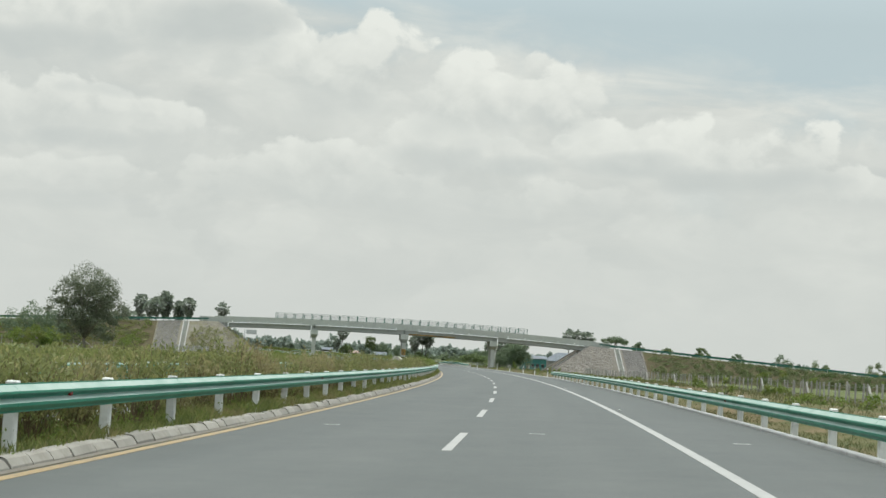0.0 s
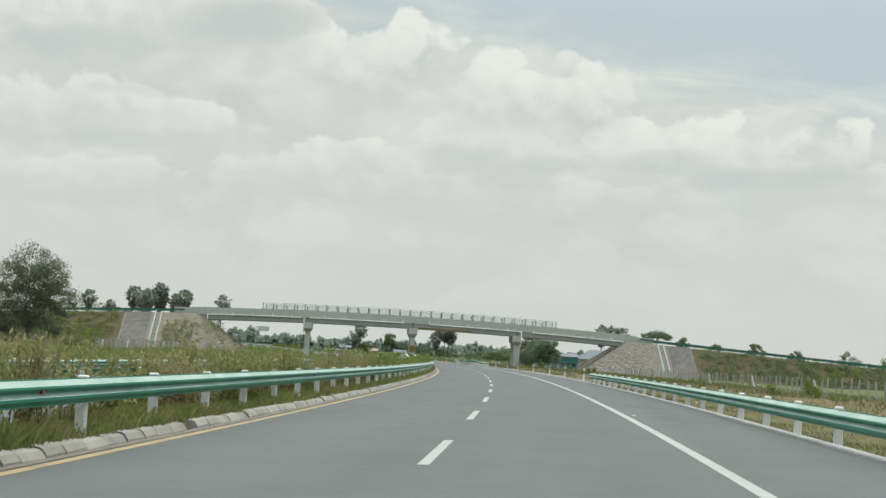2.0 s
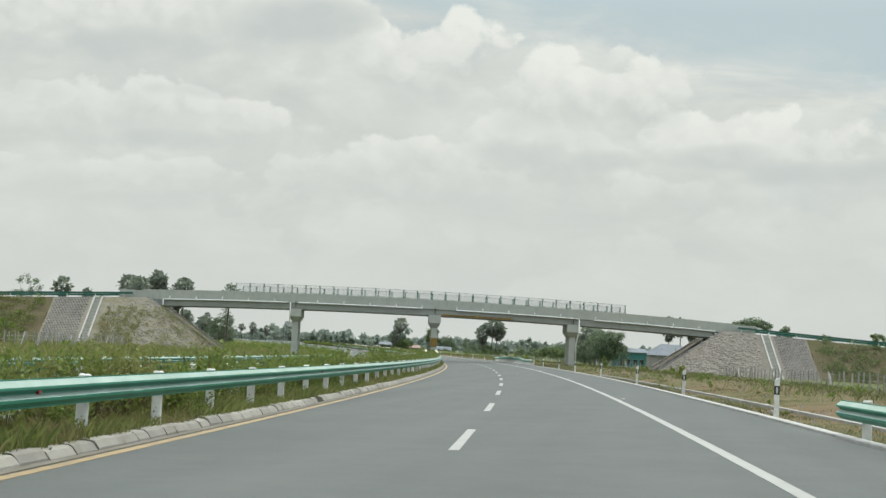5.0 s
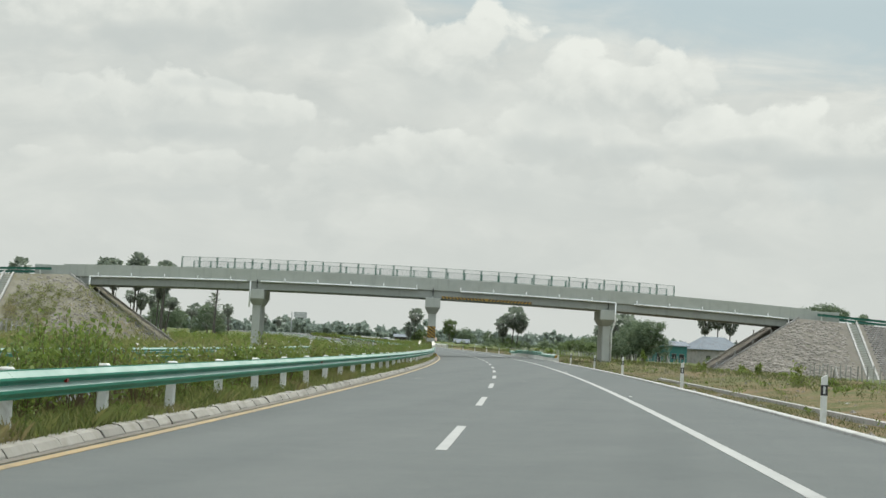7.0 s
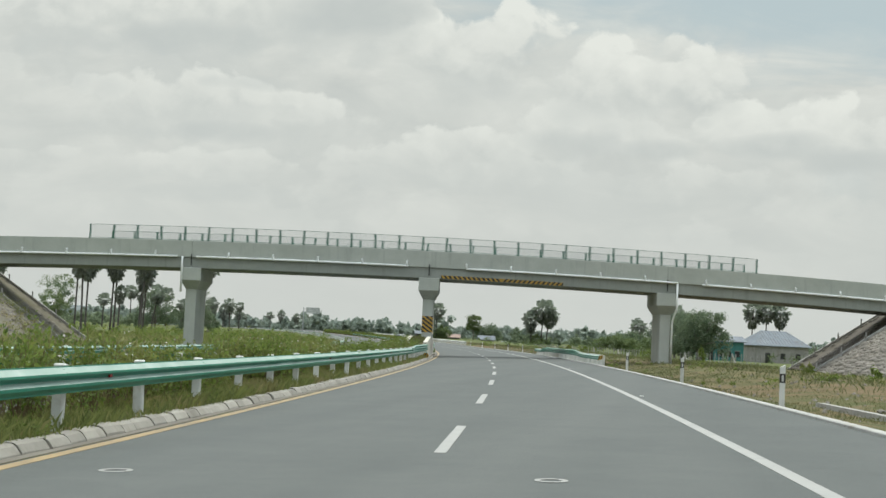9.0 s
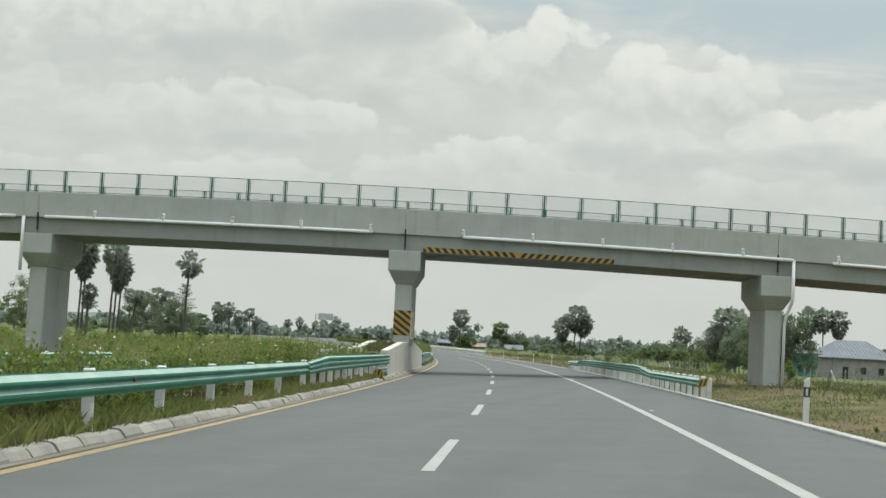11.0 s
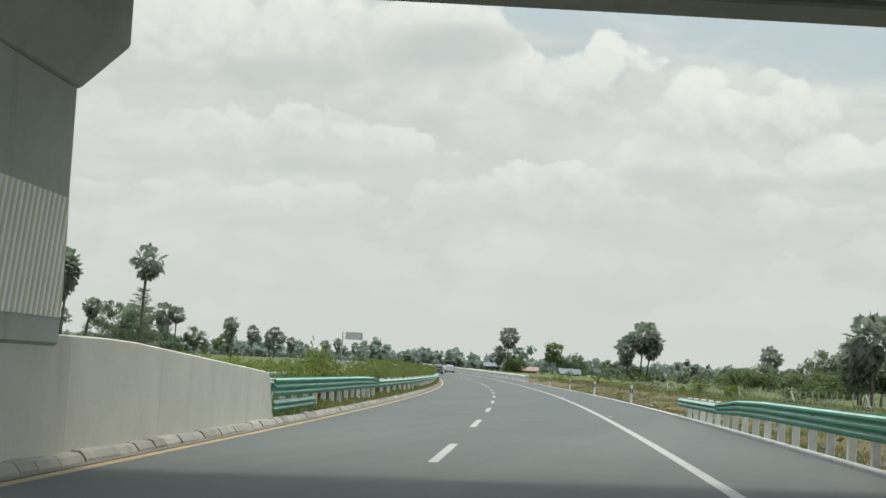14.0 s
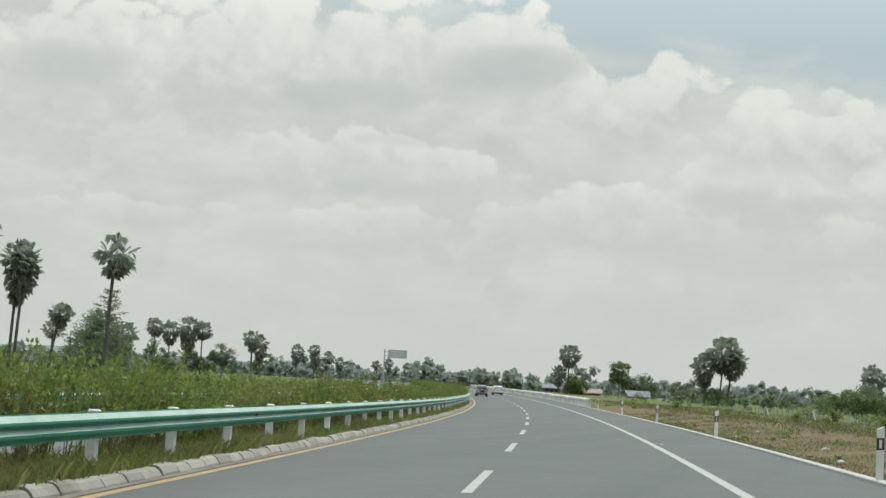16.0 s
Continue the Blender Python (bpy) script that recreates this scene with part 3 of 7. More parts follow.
def sweep_bm(profile, s0, s1, step=2.5, closed=True, top=None, caps=True):
    """Profile of (u, z) pulled along the road; top(s) adds to z."""
    bm = bmesh.new()
    n = max(1, math.ceil((s1 - s0) / step))
    rows = []
    for i in range(n + 1):
        s = s0 + (s1 - s0) * i / n
        dz = top(s) if top else 0.0
        rows.append([bm.verts.new(P(s, u, z + dz)) for u, z in profile])
    k = len(profile)
    for a, b in zip(rows, rows[1:]):
        for j in range(k if closed else k - 1):
            bm.faces.new((a[j], a[(j + 1) % k], b[(j + 1) % k], b[j]))
    if closed and caps:
        bm.faces.new(rows[0])
        bm.faces.new(rows[-1][::-1])
    return bm


def quick_mesh(name, verts, sizes, mat):
    """Mesh from an array of corners, laid out face after face, each with the same number of corners."""
    n = len(verts)
    k = sizes
    me = bpy.data.meshes.new(name)
    me.vertices.add(n)
    me.vertices.foreach_set("co", np.ascontiguousarray(verts, dtype=np.float32).ravel())
    me.loops.add(n)
    me.loops.foreach_set("vertex_index", np.arange(n, dtype=np.int32))
    me.polygons.add(n // k)
    me.polygons.foreach_set("loop_start", np.arange(0, n, k, dtype=np.int32))
    me.polygons.foreach_set("loop_total", np.full(n // k, k, dtype=np.int32))
    me.update(calc_edges=True)
    me.validate()
    me.materials.append(M[mat])
    return me


def unit(v):
    return v / np.maximum(np.linalg.norm(v, axis=-1, keepdims=True), 1e-9)


def leaves(name, centre, way, length, width, mat, rng):
    """One four-cornered leaf at each centre, pointing along way."""
    n = len(centre)
    way = unit(way)
    side = unit(np.cross(way, rng.normal(size=(n, 3))))
    up = np.cross(side, way)
    l, w = np.broadcast_to(length, n)[:, None], np.broadcast_to(width, n)[:, None]
    v = np.stack([centre - way * l / 2, centre + side * w / 2 + up * w * 0.15, centre + way * l / 2 - up * l * 0.12, centre - side * w / 2 + up * w * 0.15], 1)
    return quick_mesh(name, v.reshape(-1, 3), 4, mat)


def along(s, u, z):
    """Many road places at once (numpy)."""
    return np.array([P(a, b, c) for a, b, c in zip(s, u, z)])


# ---------------------------------------------------------------- ground and roads
def build_ground():
    us = [-1500, -900, -500, -300, -180, -110, -80, -60, -45, -36, -30, -26, -22, -20, -18.2, -17.6, -12, -6.7, -6.4, -5.9, -5.2, -4.55, -4.5, -1, 3,
          6.6, 6.75, 7.3, 8, 8.9, 9.8, 10.6, 11.5, 13, 15, 18, 22, 28, 36, 48, 65, 90, 130, 200, 300, 500, 900, 1600, 2600]
    ss = [-400, -200, -100] + [-40 + 6 * i for i in range(110)] + [640, 680, 720, 770, 830, 900, 1000, 1100, 1250, 1450, 1700, 2000, 2400, 2900, 3500]
    bm = bmesh.new()
    rows = []
    for s in ss:
        row = []
        for u in us:
            z = land(s, u)
            if u > 6.8 or u < -18.5:
                far = min(1.0, (abs(u) - 6) / 30)
                p = flat(s, u)
                z += (0.10 + 0.25 * far) * (noise.noise(Vector((p.x * 0.11, p.y * 0.11, 0))) + 0.5 * noise.noise(Vector((p.x * 0.4, p.y * 0.4, 3))))
            row.append(bm.verts.new(flat(s, u, z)))
        rows.append(row)
    for a, b in zip(rows, rows[1:]):
        for j in range(len(us) - 1):
            q = bm.faces.new((a[j], a[j + 1], b[j + 1], b[j]))
            if us[j] < -18 or us[j] >= 28:
                q.material_index = 1
    ob = part("ground", bm, "ground", smooth_shade=True)
    ob.data.materials.append(M["field_green"])
    return tagged(ob, "rough grassland with patches of bare reddish soil", "ground", kind="structure")


build_ground()
S0, S_END = -60.0, 1500.0
road = tagged(part("road", sweep_bm([(-4.21, -0.09), (-4.21, 0), (0, 0), (6.36, 0), (6.36, -0.09)], S0, S_END, 6.0, closed=False), "asphalt"),
              "smooth grey asphalt carriageway with two lanes and shoulder", "road", kind="structure")
road_far = tagged(part("road_opposite", sweep_bm([(-6.66, -0.05), (-6.66, 0), (-12, 0), (-17.6, 0), (-17.6, -0.1)], S0, S_END, 6.0, closed=False), "asphalt"),
                  "grey asphalt carriageway for oncoming traffic behind the median", "road", kind="structure")


def line_bm(u0, u1, s0, s1, step=6.0):
    return sweep_bm([(u0, 0.0), (u0, 0.005), (u1, 0.005), (u1, 0.0)], s0, s1, step)


part("edge_line", line_bm(3.66, 3.84, S0, 1200), "white_line", road, "solid white edge line")
part("yellow_edge_line", line_bm(-4.14, -3.98, S0, 1200), "yellow_line", road, "worn yellow line along the median kerb")
for k in range(-3, 72):
    s = 15 * k + 6.86
    part("lane_dash", line_bm(-0.075, 0.075, s, s + 6.0), "white_line", road)
part("edge_line", line_bm(-14.9, -14.75, S0, 1200), "white_line", road_far)
part("yellow_edge_line", line_bm(-7.1, -6.95, S0, 1200), "yellow_line", road_far)
for k in range(0, 60):
    part("lane_dash", line_bm(-11.0, -10.85, 15 * k + 2, 15 * k + 8), "white_line", road_far)


def survey_mark(s, u, w, l):
    """Ring of white paint, as left by surveyors."""
    bm = bmesh.new()
    n = 14
    inner = [bm.verts.new(P(s + 0.6 * l * math.sin(2 * math.pi * i / n), u + 0.66 * w * math.cos(2 * math.pi * i / n), 0.006)) for i in range(n)]
    outer = [bm.verts.new(P(s + l * math.sin(2 * math.pi * i / n), u + w * math.cos(2 * math.pi * i / n), 0.006)) for i in range(n)]
    for i in range(n):
        bm.faces.new((inner[i], outer[i], outer[(i + 1) % n], inner[(i + 1) % n]))
    part("paint_ring", bm, "white_line", road, "thin ring of white survey paint")


for s, u in ((228.45, -2.94), (228.5, 1.27), (29.7, -2.72), (28.4, 1.36), (27.0, 5.03)):
    survey_mark(s, u, 0.165, 0.22)
part("gutter_joint", line_bm(-4.225, -4.195, S0, 620), "earth", road, "dark joint between asphalt and gutter")


def tyre_mark(points, w0, w1):
    """Dark smear of rubber across the shoulder; points of (s, u)."""
    bm = bmesh.new()
    n = len(points)
    rows = []
    for i, (s, u) in enumerate(points):
        w = w0 + (w1 - w0) * i / (n - 1)
        w *= math.sin(math.pi * (i + 0.6) / (n + 0.2))
        rows.append([bm.verts.new(P(s + q, u, 0.004)) for q in (-w, w)])
    for a, b in zip(rows, rows[1:]):
        bm.faces.new((a[0], a[1], b[1], b[0]))
    part("tyre_mark", bm, "tyre_mark", road, "dark rubber smear across the shoulder")


tyre_mark([(96.3 + 0.9 * math.sin(i * 0.3), 3.9 + 0.18 * i) for i in range(11)], 0.75, 1.5)
tyre_mark([(86.5 - 1.6 * i * i / 60, 4.3 + 0.15 * i) for i in range(9)], 0.4, 0.8)
rs = random.Random(4)
for s in (47, 88.5, 130, 171, 212, 254, 296, 338, 379, 421):
    bm = bmesh.new()
    add_box(bm, (-0.055, -0.05, 0), (0.055, 0.05, 0.022), 0.012)
    place(part("road_stud", bm, "plate", road), frame_at(s + rs.uniform(-1, 1), 4.02))

# low white concrete edging on the outer side, gutter strip on the inner side
tagged(part("edging_kerb", sweep_bm([(6.36, -0.12), (6.36, 0.045), (6.38, 0.06), (6.53, 0.06), (6.55, 0.04), (6.55, -0.25)], S0, 1200, 5.0), "white_conc"),
       "low pale concrete edging along the outer shoulder", "kerb", kind="structure")
tagged(part("gutter", sweep_bm([(-4.40, -0.1), (-4.40, 0.006), (-4.21, 0.004), (-4.21, -0.1)], S0, 1200, 5.0), "mortar"),
       "narrow stained concrete gutter below the kerb stones", "kerb", kind="structure")
tagged(part("edging_kerb_opposite", sweep_bm([(-6.62, -0.1), (-6.62, 0.14), (-6.45, 0.17), (-6.40, 0.1), (-6.40, -0.1)], S0, 1200, 5.0), "white_conc"),
       "pale concrete kerb on the far side of the median", "kerb", kind="structure")
tagged(part("drain_edge", sweep_bm([(10.05, -0.22), (10.05, 0.02), (10.30, 0.02), (10.30, -0.22)], 150, 262, 5.0, top=lambda s: -0.27), "fence_conc"),
       "pale concrete lip of a roadside ditch", "drain", kind="structure")

# ---------------------------------------------------------------- overpass
BR = Matrix.Translation(flat(SB, 0)) @ Matrix.Rotation(SB / R1, 4, "Z")   # x across the road, y along it, from the near face


def crest(x):
    """Top of the parapet along the overpass."""
    a = min(40.0, max(-52.0, x))
    z = 8.70 - 0.00052 * (a + 12.0) ** 2
    return z - 0.052 * max(0.0, x - 40.0) - 0.047 * max(0.0, -52.0 - x)


def span_bm(section, x0, x1, step=2.5):
    """Section of (y, z below the crest) pulled across the road."""
    bm = bmesh.new()
    n = max(1, math.ceil((x1 - x0) / step))
    rows = [[bm.verts.new((x, y, crest(x) + z)) for y, z in section] for x in (x0 + (x1 - x0) * i / n for i in range(n + 1))]
    k = len(section)
    for a, b in zip(rows, rows[1:]):
        for j in range(k):
            bm.faces.new((a[j], a[(j + 1) % k], b[(j + 1) % k], b[j]))
    bm.faces.new(rows[0])
    bm.faces.new(rows[-1][::-1])
    return bm


XL, XR = -47.0, 38.0
DECK = 7.5
bridge = thing("overpass_bridge", BR, "grey concrete road overpass with pipes and green mesh fence", "bridge")
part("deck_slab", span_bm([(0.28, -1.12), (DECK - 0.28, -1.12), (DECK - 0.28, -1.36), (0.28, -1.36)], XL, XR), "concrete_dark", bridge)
for x0, x1 in ((XL, -25.0), (-25.0, -5.05), (-5.05, 14.9), (14.9, XR)):
    part("parapet", span_bm([(0, 0), (0.30, 0), (0.42, -1.12), (0.30, -1.12), (0.30, -1.38), (0.02, -1.38), (0, -1.36)], x0 + 0.012, x1 - 0.012), "concrete", bridge)
    part("parapet", span_bm([(DECK, 0), (DECK - 0.30, 0), (DECK - 0.42, -1.12), (DECK - 0.30, -1.12), (DECK - 0.30, -1.38), (DECK - 0.02, -1.38), (DECK, -1.36)], x0 + 0.012, x1 - 0.012), "concrete", bridge)
for i, (x0, x1) in enumerate(((-45.4, -25.0), (-25.0, -5.05), (-5.05, 14.9), (14.9, 35.3))):
    for y in (0.14, 1.72, 3.30, 4.88, 6.28):
        sec = [(y, -1.37), (y + 1.08, -1.37), (y + 1.02, -1.52), (y + 0.98, -2.14), (y + 1.0, -2.18), (y + 1.0, -2.26), (y + 0.96, -2.30), (y + 0.04, -2.30), (y, -2.26)]
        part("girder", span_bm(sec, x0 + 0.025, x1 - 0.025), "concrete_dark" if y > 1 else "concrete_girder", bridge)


def pier(x, ground_z, top_drop, label):
    zt = crest(x) - 2.30 + 0.05
    bm = bmesh.new()
    # hammerhead cap, tapering on all sides to the shaft
    levels = [(0.86, -0.10, 6.42, zt), (0.86, -0.10, 6.42, zt - 1.06), (0.48, 0.62, 5.62, zt - 1.78)]
    rings = [[bm.verts.new((x + sx * w, y, z)) for sx, y in ((-1, a), (1, a), (1, b), (-1, b))] for w, a, b, z in levels]
    bm.faces.new(rings[0])
    bm.faces.new(rings[-1][::-1])
    for p, q in zip(rings, rings[1:]):
        for k in range(4):
            bm.faces.new((p[k], p[(k + 1) % 4], q[(k + 1) % 4], q[k]))
    bmesh.ops.bevel(bm, geom=[e for e in bm.edges], offset=0.03, segments=1, affect="EDGES")
    shaft = part("pier", box_bm((x - 0.46, 0.66, ground_z), (x + 0.46, 5.58, zt - 1.74), 0.06), "concrete", bridge, label)
    part("pier_cap", bm, "concrete", shaft)
    return shaft


pier(-25.0, -1.0, 0.10, "square concrete pier on the far side")
pier(14.9, -0.6, 0.10, "square concrete pier with a white downpipe")
mid = pier(-5.02, 1.35, 0.10, "concrete pier with yellow and black hazard stripes")


def clip_poly(poly, x0, x1, z0, z1):
    """Cut a polygon of (x, z) to a rectangle."""
    for f, g in ((lambda p: p[0] - x0, 0), (lambda p: x1 - p[0], 0), (lambda p: p[1] - z0, 0), (lambda p: z1 - p[1], 0)):
        out = []
        for i, p in enumerate(poly):
            q = poly[(i + 1) % len(poly)]
            a, b = f(p), f(q)
            if a >= 0:
                out.append(p)
            if (a >= 0) != (b >= 0):
                t = a / (a - b)
                out.append((p[0] + t * (q[0] - p[0]), p[1] + t * (q[1] - p[1])))
        poly = out
        if not poly:
            return []
    return poly


# hazard stripes painted on the pier: front face yellow and black, road-facing side pale and faded
part("hazard_panel", box_bm((-5.48, 0.652, 1.88), (-4.56, 0.662, 3.23)), "hazard_yellow", mid, "yellow panel with black slanting stripes")
for k in range(-3, 7):
    z = 1.70 + 0.355 * k
    poly = clip_poly([(-5.6, z + 0.68), (-5.6, z + 0.86), (-4.5, z + 0.06), (-4.5, z - 0.12)], -5.48, -4.56, 1.88, 3.23)
    if len(poly) > 2:
        bm = bmesh.new()
        add_prism(bm, poly, 0.646, 0.653)
        part("hazard_stripe", bm, "black", mid)
part("faded_panel", box_bm((-4.562, 0.74, 1.72), (-4.552, 5.52, 3.23)), "hazard_white", mid, "white panel with faded slanting stripes")
for k in range(-4, 34):
    y = 0.2 + 0.19 * k
    poly = clip_poly([(y, 1.6), (y + 0.085, 1.6), (y + 0.585, 3.4), (y + 0.50, 3.4)], 0.74, 5.52, 1.72, 3.23)
    if len(poly) > 2:
        bm = bmesh.new()
        add_prism(bm, poly, -4.553, -4.547, axis=0)
        part("faded_stripe", bm, "faded_yellow", mid)

# clearance marking on the near girder: chevrons that meet over the lane
hz = part("clearance_panel", span_bm([(0.132, -2.255), (0.139, -2.255), (0.139, -1.985), (0.132, -1.985)], -4.05, 6.21), "hazard_yellow", bridge, "yellow strip with black chevrons on the girder")
for k in range(-13, 14):
    x = 1.15 + 0.40 * k
    s = 1 if k < 0 else -1
    poly = clip_poly([(x, 0.0), (x + 0.21, 0.0), (x + 0.21 - s * 0.22, 0.27), (x - s * 0.22, 0.27)], -4.05, 6.21, 0.0, 0.27)
    if len(poly) > 2:
        bm = bmesh.new()
        add_prism(bm, [(a, crest(a) - 2.255 + b) for a, b in poly], 0.124, 0.133)
        part("chevron", bm, "black", hz)

# drain pipes on the near face
for x0, x1, first in ((-44.0, -26.2, -43.0), (-24.6, -6.8, -21.9), (-1.95, 15.7, -1.95), (17.8, 35.5, 18.1)):
    bm = bmesh.new()
    n = 12
    add_tube(bm, [(x0 + (x1 - x0) * i / n, -0.10, crest(x0 + (x1 - x0) * i / n) - 1.345) for i in range(n + 1)], [0.088] * (n + 1), 10)
    pipe = part("drain_pipe", bm, "pipe", bridge, "white plastic drain pipe", True)
    x = first
    while x <= x1 + 0.01:
        bm = bmesh.new()
        z = crest(x) - 1.345
        add_tube(bm, [(x, -0.10, z), (x, -0.10, z + 0.26), (x, -0.085, z + 0.33), (x, -0.02, z + 0.36), (x, 0.06, z + 0.36)], [0.088] * 5, 10)
        part("outlet", bm, "pipe", pipe, smooth_shade=True)
        x += 3.74
for x, zb in ((15.72, 0.2), (-25.75, 4.3), (-43.9, 5.9), (35.45, 5.0)):
    bm = bmesh.new()
    zc = crest(x) - 1.345
    if zb < 1:
        pts = [(x, -0.10, zc), (x, -0.16, zc - 2.1), (x, -0.05, zc - 2.2), (x - 0.22, 0.45, zc - 3.1), (x - 0.25, 0.55, zc - 3.4), (x - 0.25, 0.55, zb)]
    else:
        pts = [(x, -0.10, zc), (x, -0.12, zc - 0.9), (x, -0.12, zb)]
    add_tube(bm, pts, [0.088] * len(pts), 10)
    part("downpipe", bm, "pipe", bridge, "white plastic downpipe", True)
for x in (-25.0, -5.05, 14.9):
    bm = bmesh.new()
    z = crest(x)
    add_tube(bm, [(x, -0.04, z - 1.12), (x, -0.06, z - 1.3), (x, 0.0, z - 1.6), (x, -0.02, z - 2.06)], [0.05] * 4, 6)
    part("joint_seal", bm, "black", bridge, "black rubber joint seal")

# green mesh fence on both parapets
for y, x0, count, h in ((0.15, -33.68, 28, 1.19), (DECK - 0.15, -33.4, 28, 1.10)):
    fence = part("mesh_fence", span_bm([(y - 0.02, 0.045), (y + 0.02, 0.045), (y + 0.02, 0.075), (y - 0.02, 0.075)], x0, x0 + 2.0 * count), "fence_green", bridge, "green steel fence with wire mesh panels")
    part("top_bar", span_bm([(y - 0.015, h - 0.03), (y + 0.015, h - 0.03), (y + 0.015, h), (y - 0.015, h)], x0, x0 + 2.0 * count), "fence_green", fence)
    for i in range(count + 1):
        x = x0 + 2.0 * i
        z = crest(x)
        bm = bmesh.new()
        add_box(bm, (x - 0.045, y - 0.035, z), (x + 0.045, y + 0.035, z + h))
        add_box(bm, (x - 0.10, y - 0.08, z), (x + 0.10, y + 0.08, z + 0.02))
        part("fence_post", bm, "fence_green", fence)
        if i < count:
            bm = bmesh.new()
            q = [bm.verts.new((a, y, crest(a) + b)) for a, b in ((x + 0.06, 0.07), (x + 1.94, 0.07), (x + 1.94, h - 0.04), (x + 0.06, h - 0.04))]
            bm.faces.new(q)
            part("mesh_panel", bm, "wire_mesh", fence)
            for c in (x + 0.10, x + 1.90):
                bm = bmesh.new()
                add_box(bm, (c - 0.016, y - 0.012, crest(c) + 0.07), (c + 0.016, y + 0.012, crest(c) + h - 0.02))
                part("panel_bar", bm, "fence_green", fence)

# abutments
for x0, x1 in ((-47.2, -45.2), (35.1, 38.2)):
    bm = bmesh.new()
    add_box(bm, (x0, 0.1, 1.5), (x1, DECK - 0.1, crest((x0 + x1) / 2) - 2.34), 0.03)
    part("abutment", bm, "concrete", bridge)
    bm = bmesh.new()
    for y in (0.02, DECK - 0.42):
        a, b = (x0 - 3.0, x0 + 0.6) if x0 < 0 else (x1 - 0.6, x1 + 3.0)
        add_box(bm, (a, y, crest(a) - 2.2), (b, y + 0.4, min(crest(a), crest(b)) - 0.02), 0.02)
    part("wing_wall", bm, "concrete", bridge)


# ---------------------------------------------------------------- approach embankments
def embankment(side):
    """Fill behind an abutment; side -1 lies beyond the oncoming lanes, +1 beyond the shoulder."""
    edge = -46.0 if side < 0 else 36.4
    toe_z = -0.5
    head = thing("embankment", BR, "earth embankment of the crossing road with stone-paved end" if side > 0 else "earth embankment of the crossing road with paved slope and stairs",
                 "embankment", kind="structure")
    spots = []                                  # (top x, top y, out x, out y, material)
    outs = [250, 210, 175, 150, 130, 112, 98, 86, 76, 68, 62, 57, 53, 50]
    def kind_at(x):
        d = abs(x - edge)
        if d > (11.9 if side > 0 else 13.2):
            return "earth"
        return "mortar"
    for d in outs:
        spots.append((side * d, -0.9, 0.0, -1.0))
    extra = [48.4, 47, 45.5, 44, 43, 41.9, 40.5, 39, 37.8] if side > 0 else [59.2, 57.5, 56, 54.5, 53.5, 52.4, 51, 49.5, 48, 47]
    spots = [q for q in spots if abs(q[0]) > max(extra)]
    for d in extra:
        spots.append((side * d, -0.9, 0.0, -1.0))
    for i in range(9):
        a = math.pi / 2 * i / 8
        spots.append((edge, -0.9, -side * math.sin(a), -math.cos(a)))
    for y in (0.5, 2.5, 4.5, 6.5, 8.4):
        spots.append((edge, y, -side, 0.0))
    for i in range(1, 9):
        a = math.pi / 2 * i / 8
        spots.append((edge, 8.4, -side * math.cos(a), math.sin(a)))
    for d in sorted(set(outs + extra)):
        if side * d * side > abs(edge):
            spots.append((side * d, 8.4, 0.0, 1.0))

    def slope_point(q, t):
        tx, ty, ox, oy = q
        zt = crest(tx) - 1.20 - (0.35 if abs(ox) > 0.5 and abs(ty - 3.7) < 4 else 0.0)
        run = 1.5 * (zt - toe_z)
        return Vector((tx + ox * run * t, ty + oy * run * t, zt + (toe_z - zt) * t))

    steps = [0, 0.06, 0.15, 0.28, 0.42, 0.56, 0.7, 0.84, 0.94, 1.0]
    pieces = {"earth": bmesh.new(), "mortar": bmesh.new()}
    for q, r in zip(spots, spots[1:]):
        mat = kind_at((q[0] + r[0]) / 2)
        bm = pieces[mat]
        rough = 0.35 if mat == "earth" else 0.06
        rows = []
        for w in (q, r):
            row = []
            for t in steps:
                p = slope_point(w, t)
                k = rough * math.sin(math.pi * t)
                row.append(bm.verts.new(p + Vector((0, 0, k * noise.noise(p * 0.35) * 1.6))))
            rows.append(row)
        for j in range(len(steps) - 1):
            bm.faces.new((rows[0][j], rows[1][j], rows[1][j + 1], rows[0][j + 1]))
    for bm in pieces.values():
        bmesh.ops.remove_doubles(bm, verts=bm.verts, dist=0.001)
    part("earth_slope", pieces["earth"], "earth", head, "reddish earth slope with weeds", True)
    part("paved_slope", pieces["mortar"], "mortar" if side > 0 else "dry_slope", head, "grey stone-pitched slope" if side > 0 else "pale slope of stones and dry grass")
    bm = bmesh.new()
    xs = sorted([edge] + [side * d for d in outs + [40, 44] if d > abs(edge)])
    rows = [[bm.verts.new((x, y, crest(x) - 1.20 + z)) for y, z in ((-0.9, 0), (0.2, 0.06), (7.3, 0.06), (8.4, 0))] for x in xs]
    for a, b in zip(rows, rows[1:]):
        for j in range(3):
            bm.faces.new((a[j], a[j + 1], b[j + 1], b[j]))
    part("crossing_road", bm, "asphalt", head)

    # stones and blocks set into the slope
    rng = np.random.default_rng(11 + side)
